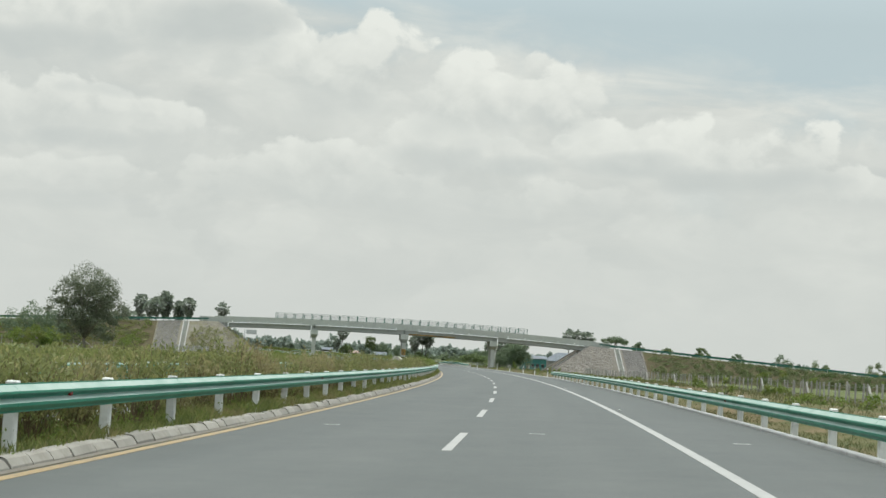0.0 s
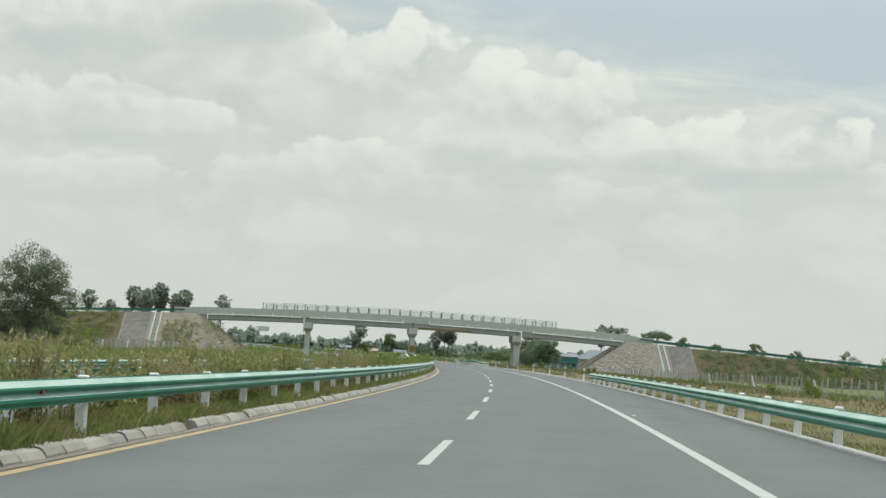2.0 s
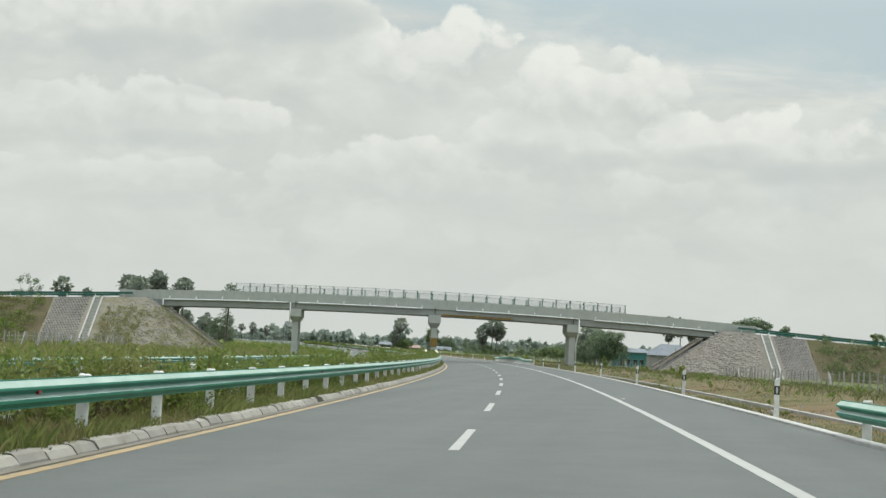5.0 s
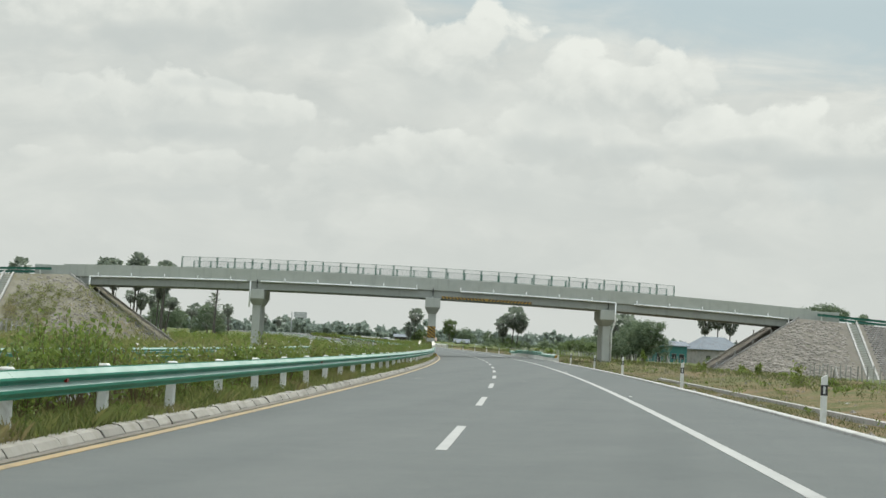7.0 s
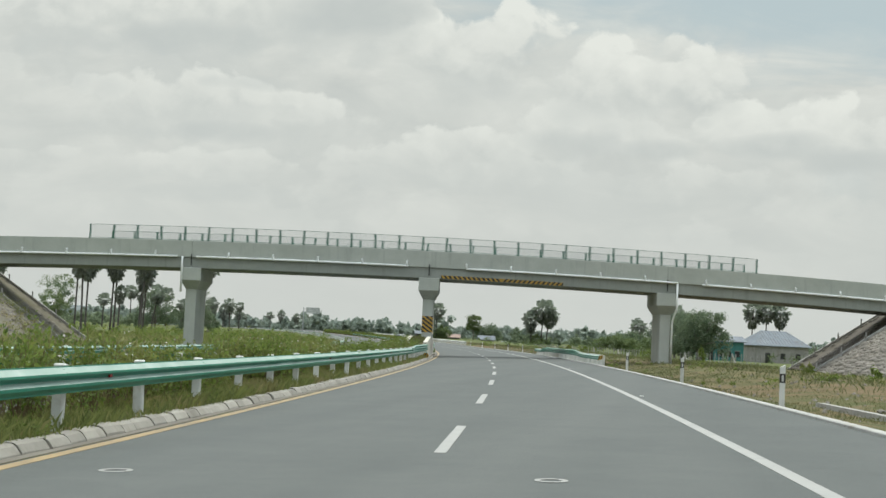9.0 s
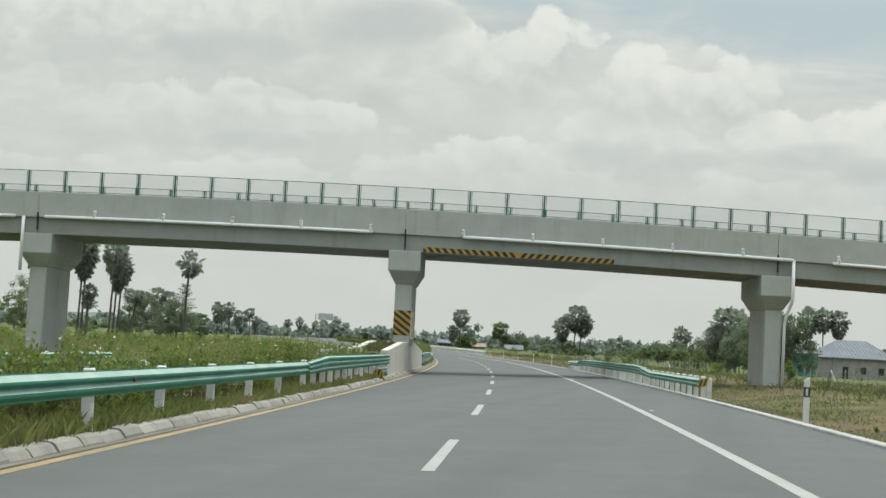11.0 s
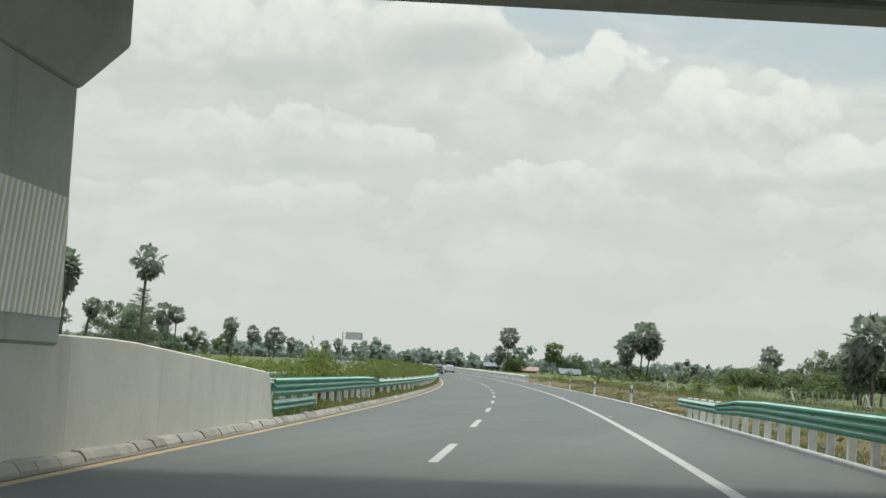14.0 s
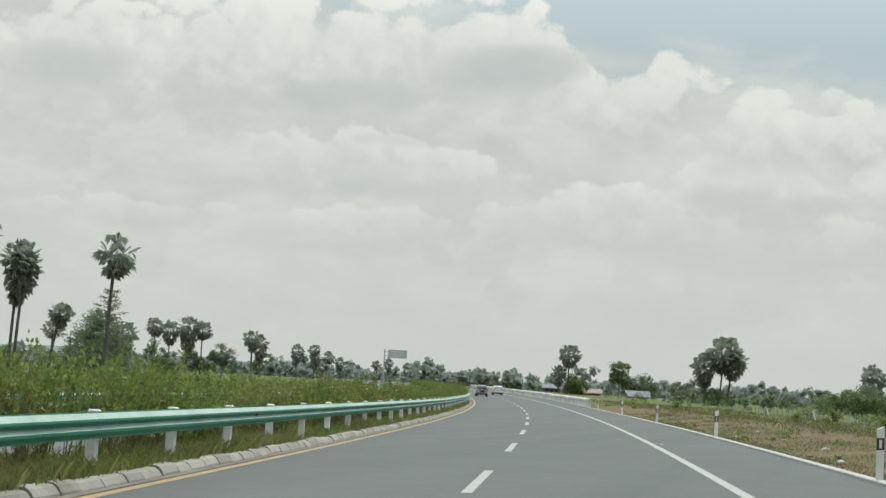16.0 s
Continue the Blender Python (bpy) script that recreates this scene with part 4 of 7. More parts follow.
    def scatter(count, pick, size, mat, name, label, flatness=0.22):
        out = []
        for _ in range(count):
            q, t = pick()
            p = slope_point(q, t)
            zt = crest(q[0]) - 1.2
            n = Vector((q[2] * 0.555, q[3] * 0.555, 0.832))
            a = Vector((-q[3], q[2], 0)).normalized()
            b = n.cross(a)
            r = size * rng.uniform(0.6, 1.25)
            k = 6
            ang = rng.uniform(0, 6.28)
            ring = [(r * rng.uniform(0.75, 1.1) * math.cos(ang + 6.283 * i / k), r * rng.uniform(0.6, 0.95) * math.sin(ang + 6.283 * i / k)) for i in range(k)]
            up = r * flatness * rng.uniform(0.5, 1.2)
            low = [p + a * x + b * y - n * 0.03 for x, y in ring]
            top = [p + (a * x + b * y) * 0.78 + n * up for x, y in ring]
            for i in range(k):
                j = (i + 1) % k
                out += [low[i], low[j], top[j], top[i]]
            out += [top[0], top[1], top[2], top[3], top[0], top[3], top[4], top[5]]
        me = quick_mesh(name, np.array(out), 4, mat)
        bm = bmesh.new()
        bm.from_mesh(me)
        bmesh.ops.remove_doubles(bm, verts=bm.verts, dist=0.0005)
        bm.to_mesh(me)
        bm.free()
        ob = part(name, me, mat, head, label)
        ob["kind"] = "stuff"
    def on_cone():
        x = rng.uniform(0, 1)
        if x < 0.55:
            a = math.pi / 2 * rng.uniform(0, 1)
            return (edge, -0.9, -side * math.sin(a), -math.cos(a)), math.sqrt(rng.uniform(0.0, 1))
        if x < 0.8:
            return (edge, rng.uniform(-0.9, 8.4), -side, 0.0), rng.uniform(0.05, 1)
        return (side * rng.uniform(abs(edge), 41.0 if side > 0 else 51.2), -0.9, 0.0, -1.0), rng.uniform(0.03, 1)
    scatter(2300 if side > 0 else 1100, on_cone, 0.29 if side > 0 else 0.23, "stone", "pitching_stones", "rough fieldstones set in the slope")
    # regular block paving beyond the stairs
    out = []
    x0, x1 = (43.6, 48.3) if side > 0 else (54.0, 59.1)
    step = 0.40
    for i in range(int((x1 - x0) / step)):
        for j in range(28):
            q = (side * (x0 + step * (i + 0.5 * (j % 2)) + 0.2), -0.9, 0.0, -1.0)
            p = slope_point(q, 0.02 + 0.965 * j / 28)
            n, a = Vector((0, -0.555, 0.832)), Vector((1, 0, 0))
            b = n.cross(a)
            ring = [(-0.17, -0.14), (0.17, -0.14), (0.17, 0.14), (-0.17, 0.14)]
            up = 0.06 + 0.03 * rng.random()
            low = [p + a * u + b * v - n * 0.03 for u, v in ring]
            top = [p + (a * u + b * v) * 0.86 + n * up for u, v in ring]
            for k in range(4):
                m = (k + 1) % 4
                out += [low[k], low[m], top[m], top[k]]
            out += top
    me = quick_mesh("paving_blocks", np.array(out), 4, "block")
    bm = bmesh.new()
    bm.from_mesh(me)
    bmesh.ops.remove_doubles(bm, verts=bm.verts, dist=0.0005)
    bm.to_mesh(me)
    bm.free()
    part("paving_blocks", me, "block", head, "grey concrete paving blocks on the slope")["kind"] = "stuff"
    # maintenance stairs with raised sides
    xs = 42.4 if side > 0 else -52.9
    stairs = thing("slope_stairs", BR, "narrow concrete maintenance stairs with pale raised sides", "stairs")
    q = (xs, -0.9, 0.0, -1.0)
    zt = crest(xs) - 1.2
    run = 1.5 * (zt - toe_z)
    for dx in (-0.55, 0.55):
        bm = bmesh.new()
        add_prism(bm, [(-0.75, zt + 0.02), (-0.75, zt + 0.22), (-0.95, zt + 0.22), (-0.9 - run, toe_z + 0.2), (-0.9 - run, toe_z - 0.1), (-0.9, zt - 0.1)], xs + dx - 0.11, xs + dx + 0.11, axis=0)
        part("side_kerb", bm, "white_conc", stairs)
    n = 34
    me = None
    for i in range(n):
        if me is None:
            me = to_mesh("step", box_bm((-0.44, -run / n - 0.02, -0.2), (0.44, 0.02, 0.12)), "concrete")
        o = part("step", me, "concrete", stairs)
        place(o, Matrix.Translation((xs, -0.9 - run * i / n, zt - (zt - toe_z) * (i + 1) / n)))
    # sloping concrete strips that edge the paving under the span
    for y in (-0.9, 8.4):
        bm = bmesh.new()
        qa, qb = slope_point((edge, y, -side, 0.0), 0.0), slope_point((edge, y, -side, 0.0), 0.98)
        w = 0.16
        va = [bm.verts.new(p + Vector((0, dy, dz))) for p in (qa, qb) for dy, dz in ((-w, -0.1), (w, -0.1), (w, 0.22), (-w, 0.22))]
        for k in range(4):
            bm.faces.new((va[k], va[(k + 1) % 4], va[4 + (k + 1) % 4], va[4 + k]))
        bm.faces.new(va[:4])
        bm.faces.new(va[4:][::-1])
        part("edge_strip", bm, "white_conc", head)
        for i in range(5):
            p = qa.lerp(qb, 0.12 + 0.2 * i)
            part("marker_post", box_bm((p.x - 0.05, p.y - 0.05 - 0.4, p.z - 0.2), (p.x + 0.05, p.y + 0.05 - 0.4, p.z + 0.75), 0.01), "white_conc", head)
    # guard rail on top
    far = 170
    for y in (-0.45, 7.95):
        a, b = (edge + side * 2.2, side * far)
        lo, hi = min(a, b), max(a, b)
        gr = thing("guard_rail", BR, "green steel guard rail with white posts on the embankment", "guard rail", "rails on the crossing road")
        part("rail_beam", span_bm([(y - 0.04, -0.42), (y + 0.03, -0.42), (y + 0.03, -0.70), (y - 0.04, -0.70), (y - 0.01, -0.56)], lo, hi, 4.0), "fence_green", gr)
        x = lo + 0.5
        me = to_mesh("rail_post", box_bm((-0.06, -0.06, -0.9), (0.06, 0.06, 0.06), 0.01), "post_white")
        while x < hi:
            place(part("rail_post", me, "post_white", gr), Matrix.Translation((x, y + 0.09, crest(x) - 0.42)))
            x += 4.0
    return head


embankment(-1)
embankment(1)


# ---------------------------------------------------------------- median wall round the pier
def wall_top(s):
    d = abs(s - 345.3)
    return 1.66 - 0.036 * max(0.0, d - 6.5)


def median_wall(face, back, label, flip=1):
    w = thing("median_wall", Matrix(), label, "wall", "walls round the pier", kind="structure")
    joints = [326.8, 331.2, 336.2, 341.2, 345.2, 349.2, 354.2, 359.2, 365.6]
    for a, b in zip(joints, joints[1:]):
        bm = bmesh.new()
        n = max(1, round((b - a) / 1.5))
        rows = []
        for i in range(n + 1):
            s = a + 0.004 + (b - a - 0.008) * i / n
            up = wall_top(s) - 0.14
            slant = 1.1 if b > 365 and i == n else 0.0      # the far end leans back
            rows.append([bm.verts.new(flat(s - (slant if z > 0 else 0.0), u, z)) for u, z in ((face, -0.25), (face, up - 0.02), (face - flip * 0.02, up), (back + flip * 0.02, up), (back, up - 0.02), (back, -0.25))])
        for p, q in zip(rows, rows[1:]):
            for j in range(5):
                bm.faces.new((p[j], p[j + 1], q[j + 1], q[j]))
        bm.faces.new(rows[0])
        bm.faces.new(rows[-1][::-1])
        part("wall_panel", bm, "wall_conc", w)
    return w


median_wall(-4.60, -4.90, "pale cast concrete wall protecting the bridge pier")
median_wall(-6.35, -6.05, "pale cast concrete wall on the oncoming side of the pier", -1)
tagged(part("median_fill", sweep_bm([(-6.06, -0.2), (-6.06, 0.92), (-5.4, 1.02), (-4.89, 0.92), (-4.89, -0.2)], 330, 361.8, 1.5, top=lambda s: wall_top(s) - 1.28), "ground"),
       "grassy earth fill between the concrete walls", "earth", kind="structure")

# ---------------------------------------------------------------- guard rails
W2 = [(0.0, 0.0), (0.02, 0.0), (0.070, 0.080), (0.105, 0.083), (0.150, 0.008), (0.168, 0.008), (0.205, 0.083), (0.230, 0.080), (0.296, 0.0), (0.31, 0.0)]
W3 = [(0.0, 0.0), (0.03, 0.0), (0.06, 0.078), (0.10, 0.083), (0.137, 0.006), (0.17, 0.006), (0.207, 0.083), (0.25, 0.083), (0.287, 0.006), (0.32, 0.006), (0.357, 0.083), (0.40, 0.078), (0.43, 0.0), (0.46, 0.0)]


def beam_bm(u, side, s0, s1, z0, z1, wave, span, proud=0.0):
    """Corrugated beam whose top runs from z0 to z1; side +1 bulges to the right."""
    bm = bmesh.new()
    n = max(1, round((s1 - s0) / 2.2))
    hgt = wave[-1][0]
    rows = []
    for i in range(n + 1):
        t = i / n
        s = s0 + (s1 - s0) * t
        top = z0 + (z1 - z0) * t
        hh = span[0] + (span[1] - span[0]) * t
        front = [(u + side * (d + proud), top - hh + z * hh / hgt) for z, d in wave]
        back = [(u + side * (d - 0.006), top - hh + z * hh / hgt) for z, d in wave][::-1]
        rows.append([bm.verts.new(P(s, a, b)) for a, b in front + back])
    k = len(rows[0])
    for a, b in zip(rows, rows[1:]):
        for j in range(k):
            bm.faces.new((a[j], a[(j + 1) % k], b[(j + 1) % k], b[j]))
    bm.faces.new(rows[0])
    bm.faces.new(rows[-1][::-1])
    return bm


def post_mesh(height):
    bm = bmesh.new()
    add_box(bm, (-0.07, -0.075, -0.25), (0.07, 0.075, height + 0.01), 0.018)
    return to_mesh("rail_post", bm, "post_white")


POSTS = {}


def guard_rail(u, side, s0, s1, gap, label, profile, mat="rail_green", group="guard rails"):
    """profile(s) -> (height of the top, height of the beam, wave)."""
    g = thing("guard_rail", Matrix(), label, "guard rail", group)
    s, k = s0, 0
    rr = random.Random(int(s0 * 7 + u * 13))
    while s < s1 - 0.3:
        e = min(s + 4.0, s1)
        (za, ha, wave), (zb, hb, _) = profile(s), profile(e)
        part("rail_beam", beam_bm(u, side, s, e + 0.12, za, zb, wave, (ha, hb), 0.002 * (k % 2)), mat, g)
        s, k = e, k + 1
    s = s0 + 0.5
    while s < s1 + 0.2:
        top, hgt, _ = profile(s)
        key = round(top + (0.015 if hgt < 0.36 else -0.10), 2)
        if key not in POSTS:
            POSTS[key] = post_mesh(key)
        o = part("rail_post", POSTS[key], "post_white", g)
        place(o, frame_at(s, u - side * 0.17) @ Matrix.Rotation(rr.uniform(-0.02, 0.02), 4, "Y") @ Matrix.Rotation(rr.uniform(-0.02, 0.02), 4, "X"))
        bm = bmesh.new()
        add_box(bm, (-0.055, -0.07, top - hgt * 0.72), (0.055, 0.07, top - hgt * 0.28), 0.01)
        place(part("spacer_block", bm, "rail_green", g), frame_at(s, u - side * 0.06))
        if round((s - s0) / gap) % 6 == 3:
            bm = bmesh.new()
            add_box(bm, (-0.02, -0.045, top - hgt * 0.53), (0.02, 0.045, top - hgt * 0.37), 0.008)
            place(part("reflector", bm, "red_glass", g, "small red reflector"), frame_at(s + gap * 0.4, u + side * 0.03))
        s += gap
    return g


def left_profile(s):
    if s < 300 or s > 391.5:
        return 0.925, 0.335, W2
    if s < 303.4 or s > 388:
        t = smooth(300, 303.4, s) if s < 345 else 1 - smooth(388, 391.5, s)
        return 0.925 + 0.15 * t, 0.335 + 0.12 * t, W3
    return 1.075, 0.455, W3


def plain(top):
    return lambda s: (top, 0.33, W2)


def right_profile(s):
    t = smooth(326.6, 328.6, s) * (1 - smooth(367.0, 370.3, s))
    return (0.66 + 0.21 * t, 0.30 + 0.12 * t, W3 if 326.5 < s < 370.4 else W2)


guard_rail(-4.62, 1, -20.0, 300.0, 4.0, "green steel guard rail on white posts along the planted median", left_profile)
guard_rail(-4.58, 1, 300.0, 327.6, 2.0, "tall triple-wave green guard rail leading to the wall", left_profile)
guard_rail(-4.58, 1, 365.0, 391.6, 2.0, "tall triple-wave green guard rail beyond the wall", left_profile)
guard_rail(-4.62, 1, 391.6, 760.0, 4.0, "green steel guard rail on white posts along the planted median", left_profile)
guard_rail(-6.20, -1, -20.0, 326.5, 4.0, "green steel guard rail on the oncoming side of the median", plain(0.94))
guard_rail(-6.20, -1, 365.0, 700.0, 4.0, "green steel guard rail on the oncoming side of the median", plain(0.94))
guard_rail(6.46, -1, -21.5, 148.3, 4.0, "green steel guard rail on white posts along the shoulder", plain(0.66))
guard_rail(6.46, -1, 308.0, 382.0, 1.8, "green guard rail, taller under the bridge, on close white posts", right_profile)
guard_rail(6.46, -1, 520.0, 760.0, 2.0, "long pale guard rail along the outer curve", plain(0.86), "post_white")
guard_rail(-17.4, 1, 60.0, 330.0, 4.0, "green steel guard rail along the oncoming shoulder", plain(0.80))
guard_rail(-17.4, 1, 420.0, 900.0, 4.0, "green steel guard rail along the oncoming shoulder", plain(0.80))


def rub_rail(s0, s1):
    g = thing("rub_rail", Matrix(), "short low green rail at the end of the wall", "guard rail", "rub rails")
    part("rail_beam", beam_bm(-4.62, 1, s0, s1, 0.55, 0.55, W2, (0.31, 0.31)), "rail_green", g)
    for s in (s0 + 0.3, s1 - 0.2):
        bm = bmesh.new()
        add_tube(bm, [(0, 0, -0.2), (0, 0, 0.60)], [0.06, 0.06], 8)
        place(part("rail_post", bm, "post_white", g), frame_at(s, -4.78))


rub_rail(321.8, 327.0)
rub_rail(365.2, 372.2)


def end_marker(s):
    g = thing("hazard_end_cap", frame_at(s, -4.52, 0.28), "round end cap with black and yellow stripes", "road marker", "rail end caps")
    bm = bmesh.new()
    bmesh.ops.create_cone(bm, cap_ends=True, segments=20, radius1=0.21, radius2=0.21, depth=0.06)
    for q in bm.verts:
        q.co = Vector((q.co.x, q.co.z, q.co.y))
    part("disc", bm, "hazard_yellow", g)
    for x in (-0.16, 0.02, 0.2):
        bm = bmesh.new()
        h = 0.19
        poly = [(x - 0.14, -h), (x - 0.05, -h), (x + 0.08, h), (x - 0.01, h)]
        poly = [(max(-0.15, min(0.15, a)), b * (0.72 if abs(a) > 0.1 else 1)) for a, b in poly]
        add_prism(bm, poly, -0.036, -0.029)
        part("stripe", bm, "black", g)
    part("bracket", box_bm((-0.05, 0.03, -0.45), (0.05, 0.1, 0.1)), "post_white", g)


end_marker(321.6)


def end_plate(s, u):
    """Slanted striped plate on a white post before the end of a rail."""
    g = thing("hazard_plate", frame_at(s, u, 0.0), "yellow and black striped plate on a white post", "road marker", "rail end plates")
    part("post", box_bm((0.12, -0.07, -0.3), (0.27, 0.07, 0.66), 0.015), "post_white", g)
    shape = [(-0.17, 0.34), (0.10, 0.42), (0.17, 0.68), (-0.10, 0.60)]
    bm = bmesh.new()
    add_prism(bm, shape, -0.10, -0.08)
    part("plate", bm, "hazard_yellow", g)
    for k in (-0.11, 0.02):
        bm = bmesh.new()
        add_prism(bm, [(k - 0.03, 0.375 + 0.3 * (k + 0.11)), (k + 0.035, 0.395 + 0.3 * (k + 0.11)), (k + 0.105, 0.645 + 0.2 * k), (k + 0.04, 0.625 + 0.2 * k)], -0.108, -0.10)
        part("stripe", bm, "black", g)


end_plate(307.3, 6.46)


def delineator(s, u=6.62):
    d = thing("delineator_post", frame_at(s, u, -0.05), "white delineator post with a black band and reflector", "road post", "delineator posts")
    bm = bmesh.new()
    add_prism(bm, [(-0.06, -0.05), (0.06, -0.05), (0.045, 0.05), (-0.045, 0.05)], -0.2, 0.93, axis=2)
    for q in bm.verts:
        if q.co.z > 0.9:
            q.co.z += (q.co.x + 0.06) * 0.55
    part("post", bm, "post_white", d)
    bm = bmesh.new()
    add_prism(bm, [(-0.064, -0.054), (0.064, -0.054), (0.049, 0.054), (-0.049, 0.054)], 0.60, 0.80, axis=2)
    part("black_band", bm, "black", d)
    part("reflector", box_bm((-0.022, -0.061, 0.63), (0.022, -0.052, 0.77), 0.004), "plate", d, "pale reflector")
    return d


first = delineator(156.6)
for s in (176.9, 197.0, 222.0, 248.1, 268.3, 291.5, 403.0, 429.4, 455.3, 482.0, 508.0):
    copy_thing(first, frame_at(s, 6.62 if s < 400 else 6.47, -0.05))


# ---------------------------------------------------------------- fences and boundary posts
def post_fence(start, end, count, label, height=1.5, braces=(3,), seed=1):
    """Row of concrete fence posts with strands of wire and a few leaning braces."""
    rr = random.Random(seed)
    f = thing("post_fence", Matrix(), label, "fence", "boundary fences")
    a, b = Vector(start), Vector(end)
    d = (b - a).normalized()
    me = to_mesh("fence_post", box_bm((-0.055, -0.055, -0.4), (0.055, 0.055, height), 0.012), "fence_conc")
    tops = []
    for i in range(count):
        p = a.lerp(b, i / (count - 1)) + Vector((rr.uniform(-.1, .1), rr.uniform(-.1, .1), rr.uniform(-0.12, 0.05)))
        place(part("fence_post", me, "fence_conc", f), Matrix.Translation(p) @ Matrix.Rotation(rr.uniform(-0.06, 0.06), 4, "X") @ Matrix.Rotation(rr.uniform(-0.06, 0.06), 4, "Y"))
        tops.append(p)
        if i % 12 in braces:
            for way in (-2.1, 1.2):
                bm = bmesh.new()
                add_tube(bm, [p + Vector((0, 0, height - 0.1)), p + d * way - Vector((0, 0, 0.1))], [0.075, 0.075], 4)
                part("brace", bm, "fence_conc", f)
    for h in (0.45, 0.9, 1.3):
        bm = bmesh.new()
        add_tube(bm, [p + Vector((0, 0, h)) for p in tops], [0.008] * count, 3)
        part("wire", bm, "steel", f)
    return f


FENCE = "row of pale concrete fence posts with wire and slanting braces"
post_fence(flat(40, 20.5, -0.1), flat(130, 25.0, -0.1), 46, FENCE, seed=2)
post_fence(flat(134, 25.2, -0.1), flat(312, 30.5, -0.2), 82, FENCE, seed=3)
post_fence(flat(390.7, 33.0, -0.25), flat(598.1, 32.0, -0.25), 96, FENCE, braces=(6,), seed=4)
post_fence(flat(210, -40.0, -0.4), flat(330, -47.0, -0.4), 58, FENCE, height=1.7, seed=5)
post_fence(flat(325, -66, -0.4), flat(327, -110, -0.4), 22, FENCE, height=1.7, seed=7)


# ---------------------------------------------------------------- plants
rng = np.random.default_rng(5)


def stuff(name, mesh, label, category):
    return tagged(part(name, mesh, None), label, category, kind="stuff")


def median_bed():
    # each plant has a few branches, bare low down, with leaves gathered along their upper part
    def bed(name, s0, s1, per_m, hmin, hmax, leaf, mat, label, upright, n_leaf=120, slim=0.55):
        n = int((s1 - s0) * per_m)
        cs = rng.uniform(s0, s1, n)
        cu = rng.uniform(-6.05, -5.15, n)
        wave = np.array([noise.noise(Vector((a * 0.13, 7.0, 0))) + 0.9 * noise.noise(Vector((a * 0.5, b * 0.5, 0))) for a, b in zip(cs, cu)])
        h = np.clip(hmin + (hmax - hmin) * (0.44 + 0.95 * wave) + rng.normal(0, 0.11, n), hmin * 0.55, hmax * 1.25)
        base = along(cs, cu, 0.02 + 0 * cs)
        nb = 6
        tip = np.stack([rng.normal(0, 0.24, (n, nb)), rng.normal(0, 0.24, (n, nb)), rng.uniform(0.6, 1.0, (n, nb)) * h[:, None]], 2)
        k = np.repeat(np.arange(n), n_leaf)
        j = rng.integers(0, nb, len(k))
        f = 0.34 + 0.66 * rng.beta(1.5, 1.0, len(k))
        ctr = base[k] + tip[k, j] * f[:, None] + rng.normal(0, 0.055, (len(k), 3))
        way = tip[k, j] * 0.8 + np.stack([rng.normal(0, 1, len(k)), rng.normal(0, 1, len(k)), rng.normal(upright, 0.5, len(k))], 1)
        ln = leaf * rng.uniform(0.55, 1.3, len(k))
        stuff(name, leaves(name, ctr, way, ln, ln * slim, mat, rng), label, "plants")
        b = np.repeat(base, nb, 0)
        t = b + tip.reshape(-1, 3) * 0.96
        w = 0.008
        v = np.stack([b + (w, 0, 0), b - (w, 0, 0), t - (w * 0.4, 0, 0), t + (w * 0.4, 0, 0)], 1)
        stuff(name + "_stalks", quick_mesh(name + "_stalks", v.reshape(-1, 3), 4, "stalk"), "dry brown stalks among the median plants", "plants")

    bed("tall_weeds", -12, 118, 5.5, 0.95, 1.62, 0.105, "leaf_corn", "tall yellow-green weeds filling the median strip", 0.5, 190, 0.40)
    bed("median_shrubs", 112, 322, 5.5, 0.88, 1.46, 0.088, "leaf_bush", "leafy green shrubs filling the median strip", 0.25, 150)
    bed("median_shrubs", 372, 520, 5.5, 1.10, 1.95, 0.090, "leaf_bush", "leafy green shrubs filling the median strip", 0.25, 150)
    bed("median_hedge", 520, 800, 3.2, 1.0, 1.80, 0.24, "leaf_bush", "clipped line of green shrubs along the median", 0.25, 50)
    # pale blossoms
    n = 420
    s = np.concatenate([rng.uniform(190, 322, n // 2), rng.uniform(420, 520, n // 2)])
    c = along(s, rng.uniform(-5.9, -5.0, n), rng.uniform(0.95, 1.38, n))
    stuff("blossoms", leaves("blossoms", c, rng.normal(size=(n, 3)), 0.05, 0.042, "blossom", rng), "small white blossoms among the shrubs", "flowers")


def grass(name, s0, s1, u0, u1, n, hmin, hmax, mat, label, base=None, gaps=None):
    s, u = rng.uniform(s0, s1, n), rng.uniform(u0, u1, n)
    # tufts: pull the blades towards random centres
    s = s + 0.25 * np.round(rng.normal(0, 1, n))
    z = np.array([base(a) if base else verge(b) - bank(b) for a, b in zip(s, u)])
    p = along(s, u, z)
    patch = np.array([0.55 + 0.75 * (noise.noise(Vector((q[0] * 0.3, q[1] * 0.3, 1.0))) + 0.5) for q in p])
    h = rng.uniform(hmin, hmax, n) * np.clip(patch, 0.25, 1.4)
    lean = rng.normal(0, 0.35, (n, 2)) * h[:, None]
    d = unit(np.stack([rng.normal(size=n), rng.normal(size=n), 0 * h], 1)) * (0.0025 + 0.004 * rng.random(n))[:, None]
    top = p + np.concatenate([lean, h[:, None]], 1)
    mid = (p + top) / 2 + np.concatenate([-lean * 0.22, 0.08 * h[:, None]], 1)
    v = np.stack([p - d, p + d, mid + d * 0.8, top], 1)
    if gaps is not None:
        v = v[patch > gaps]
    stuff(name, quick_mesh(name, v.reshape(-1, 3), 4, mat), label, "grass")


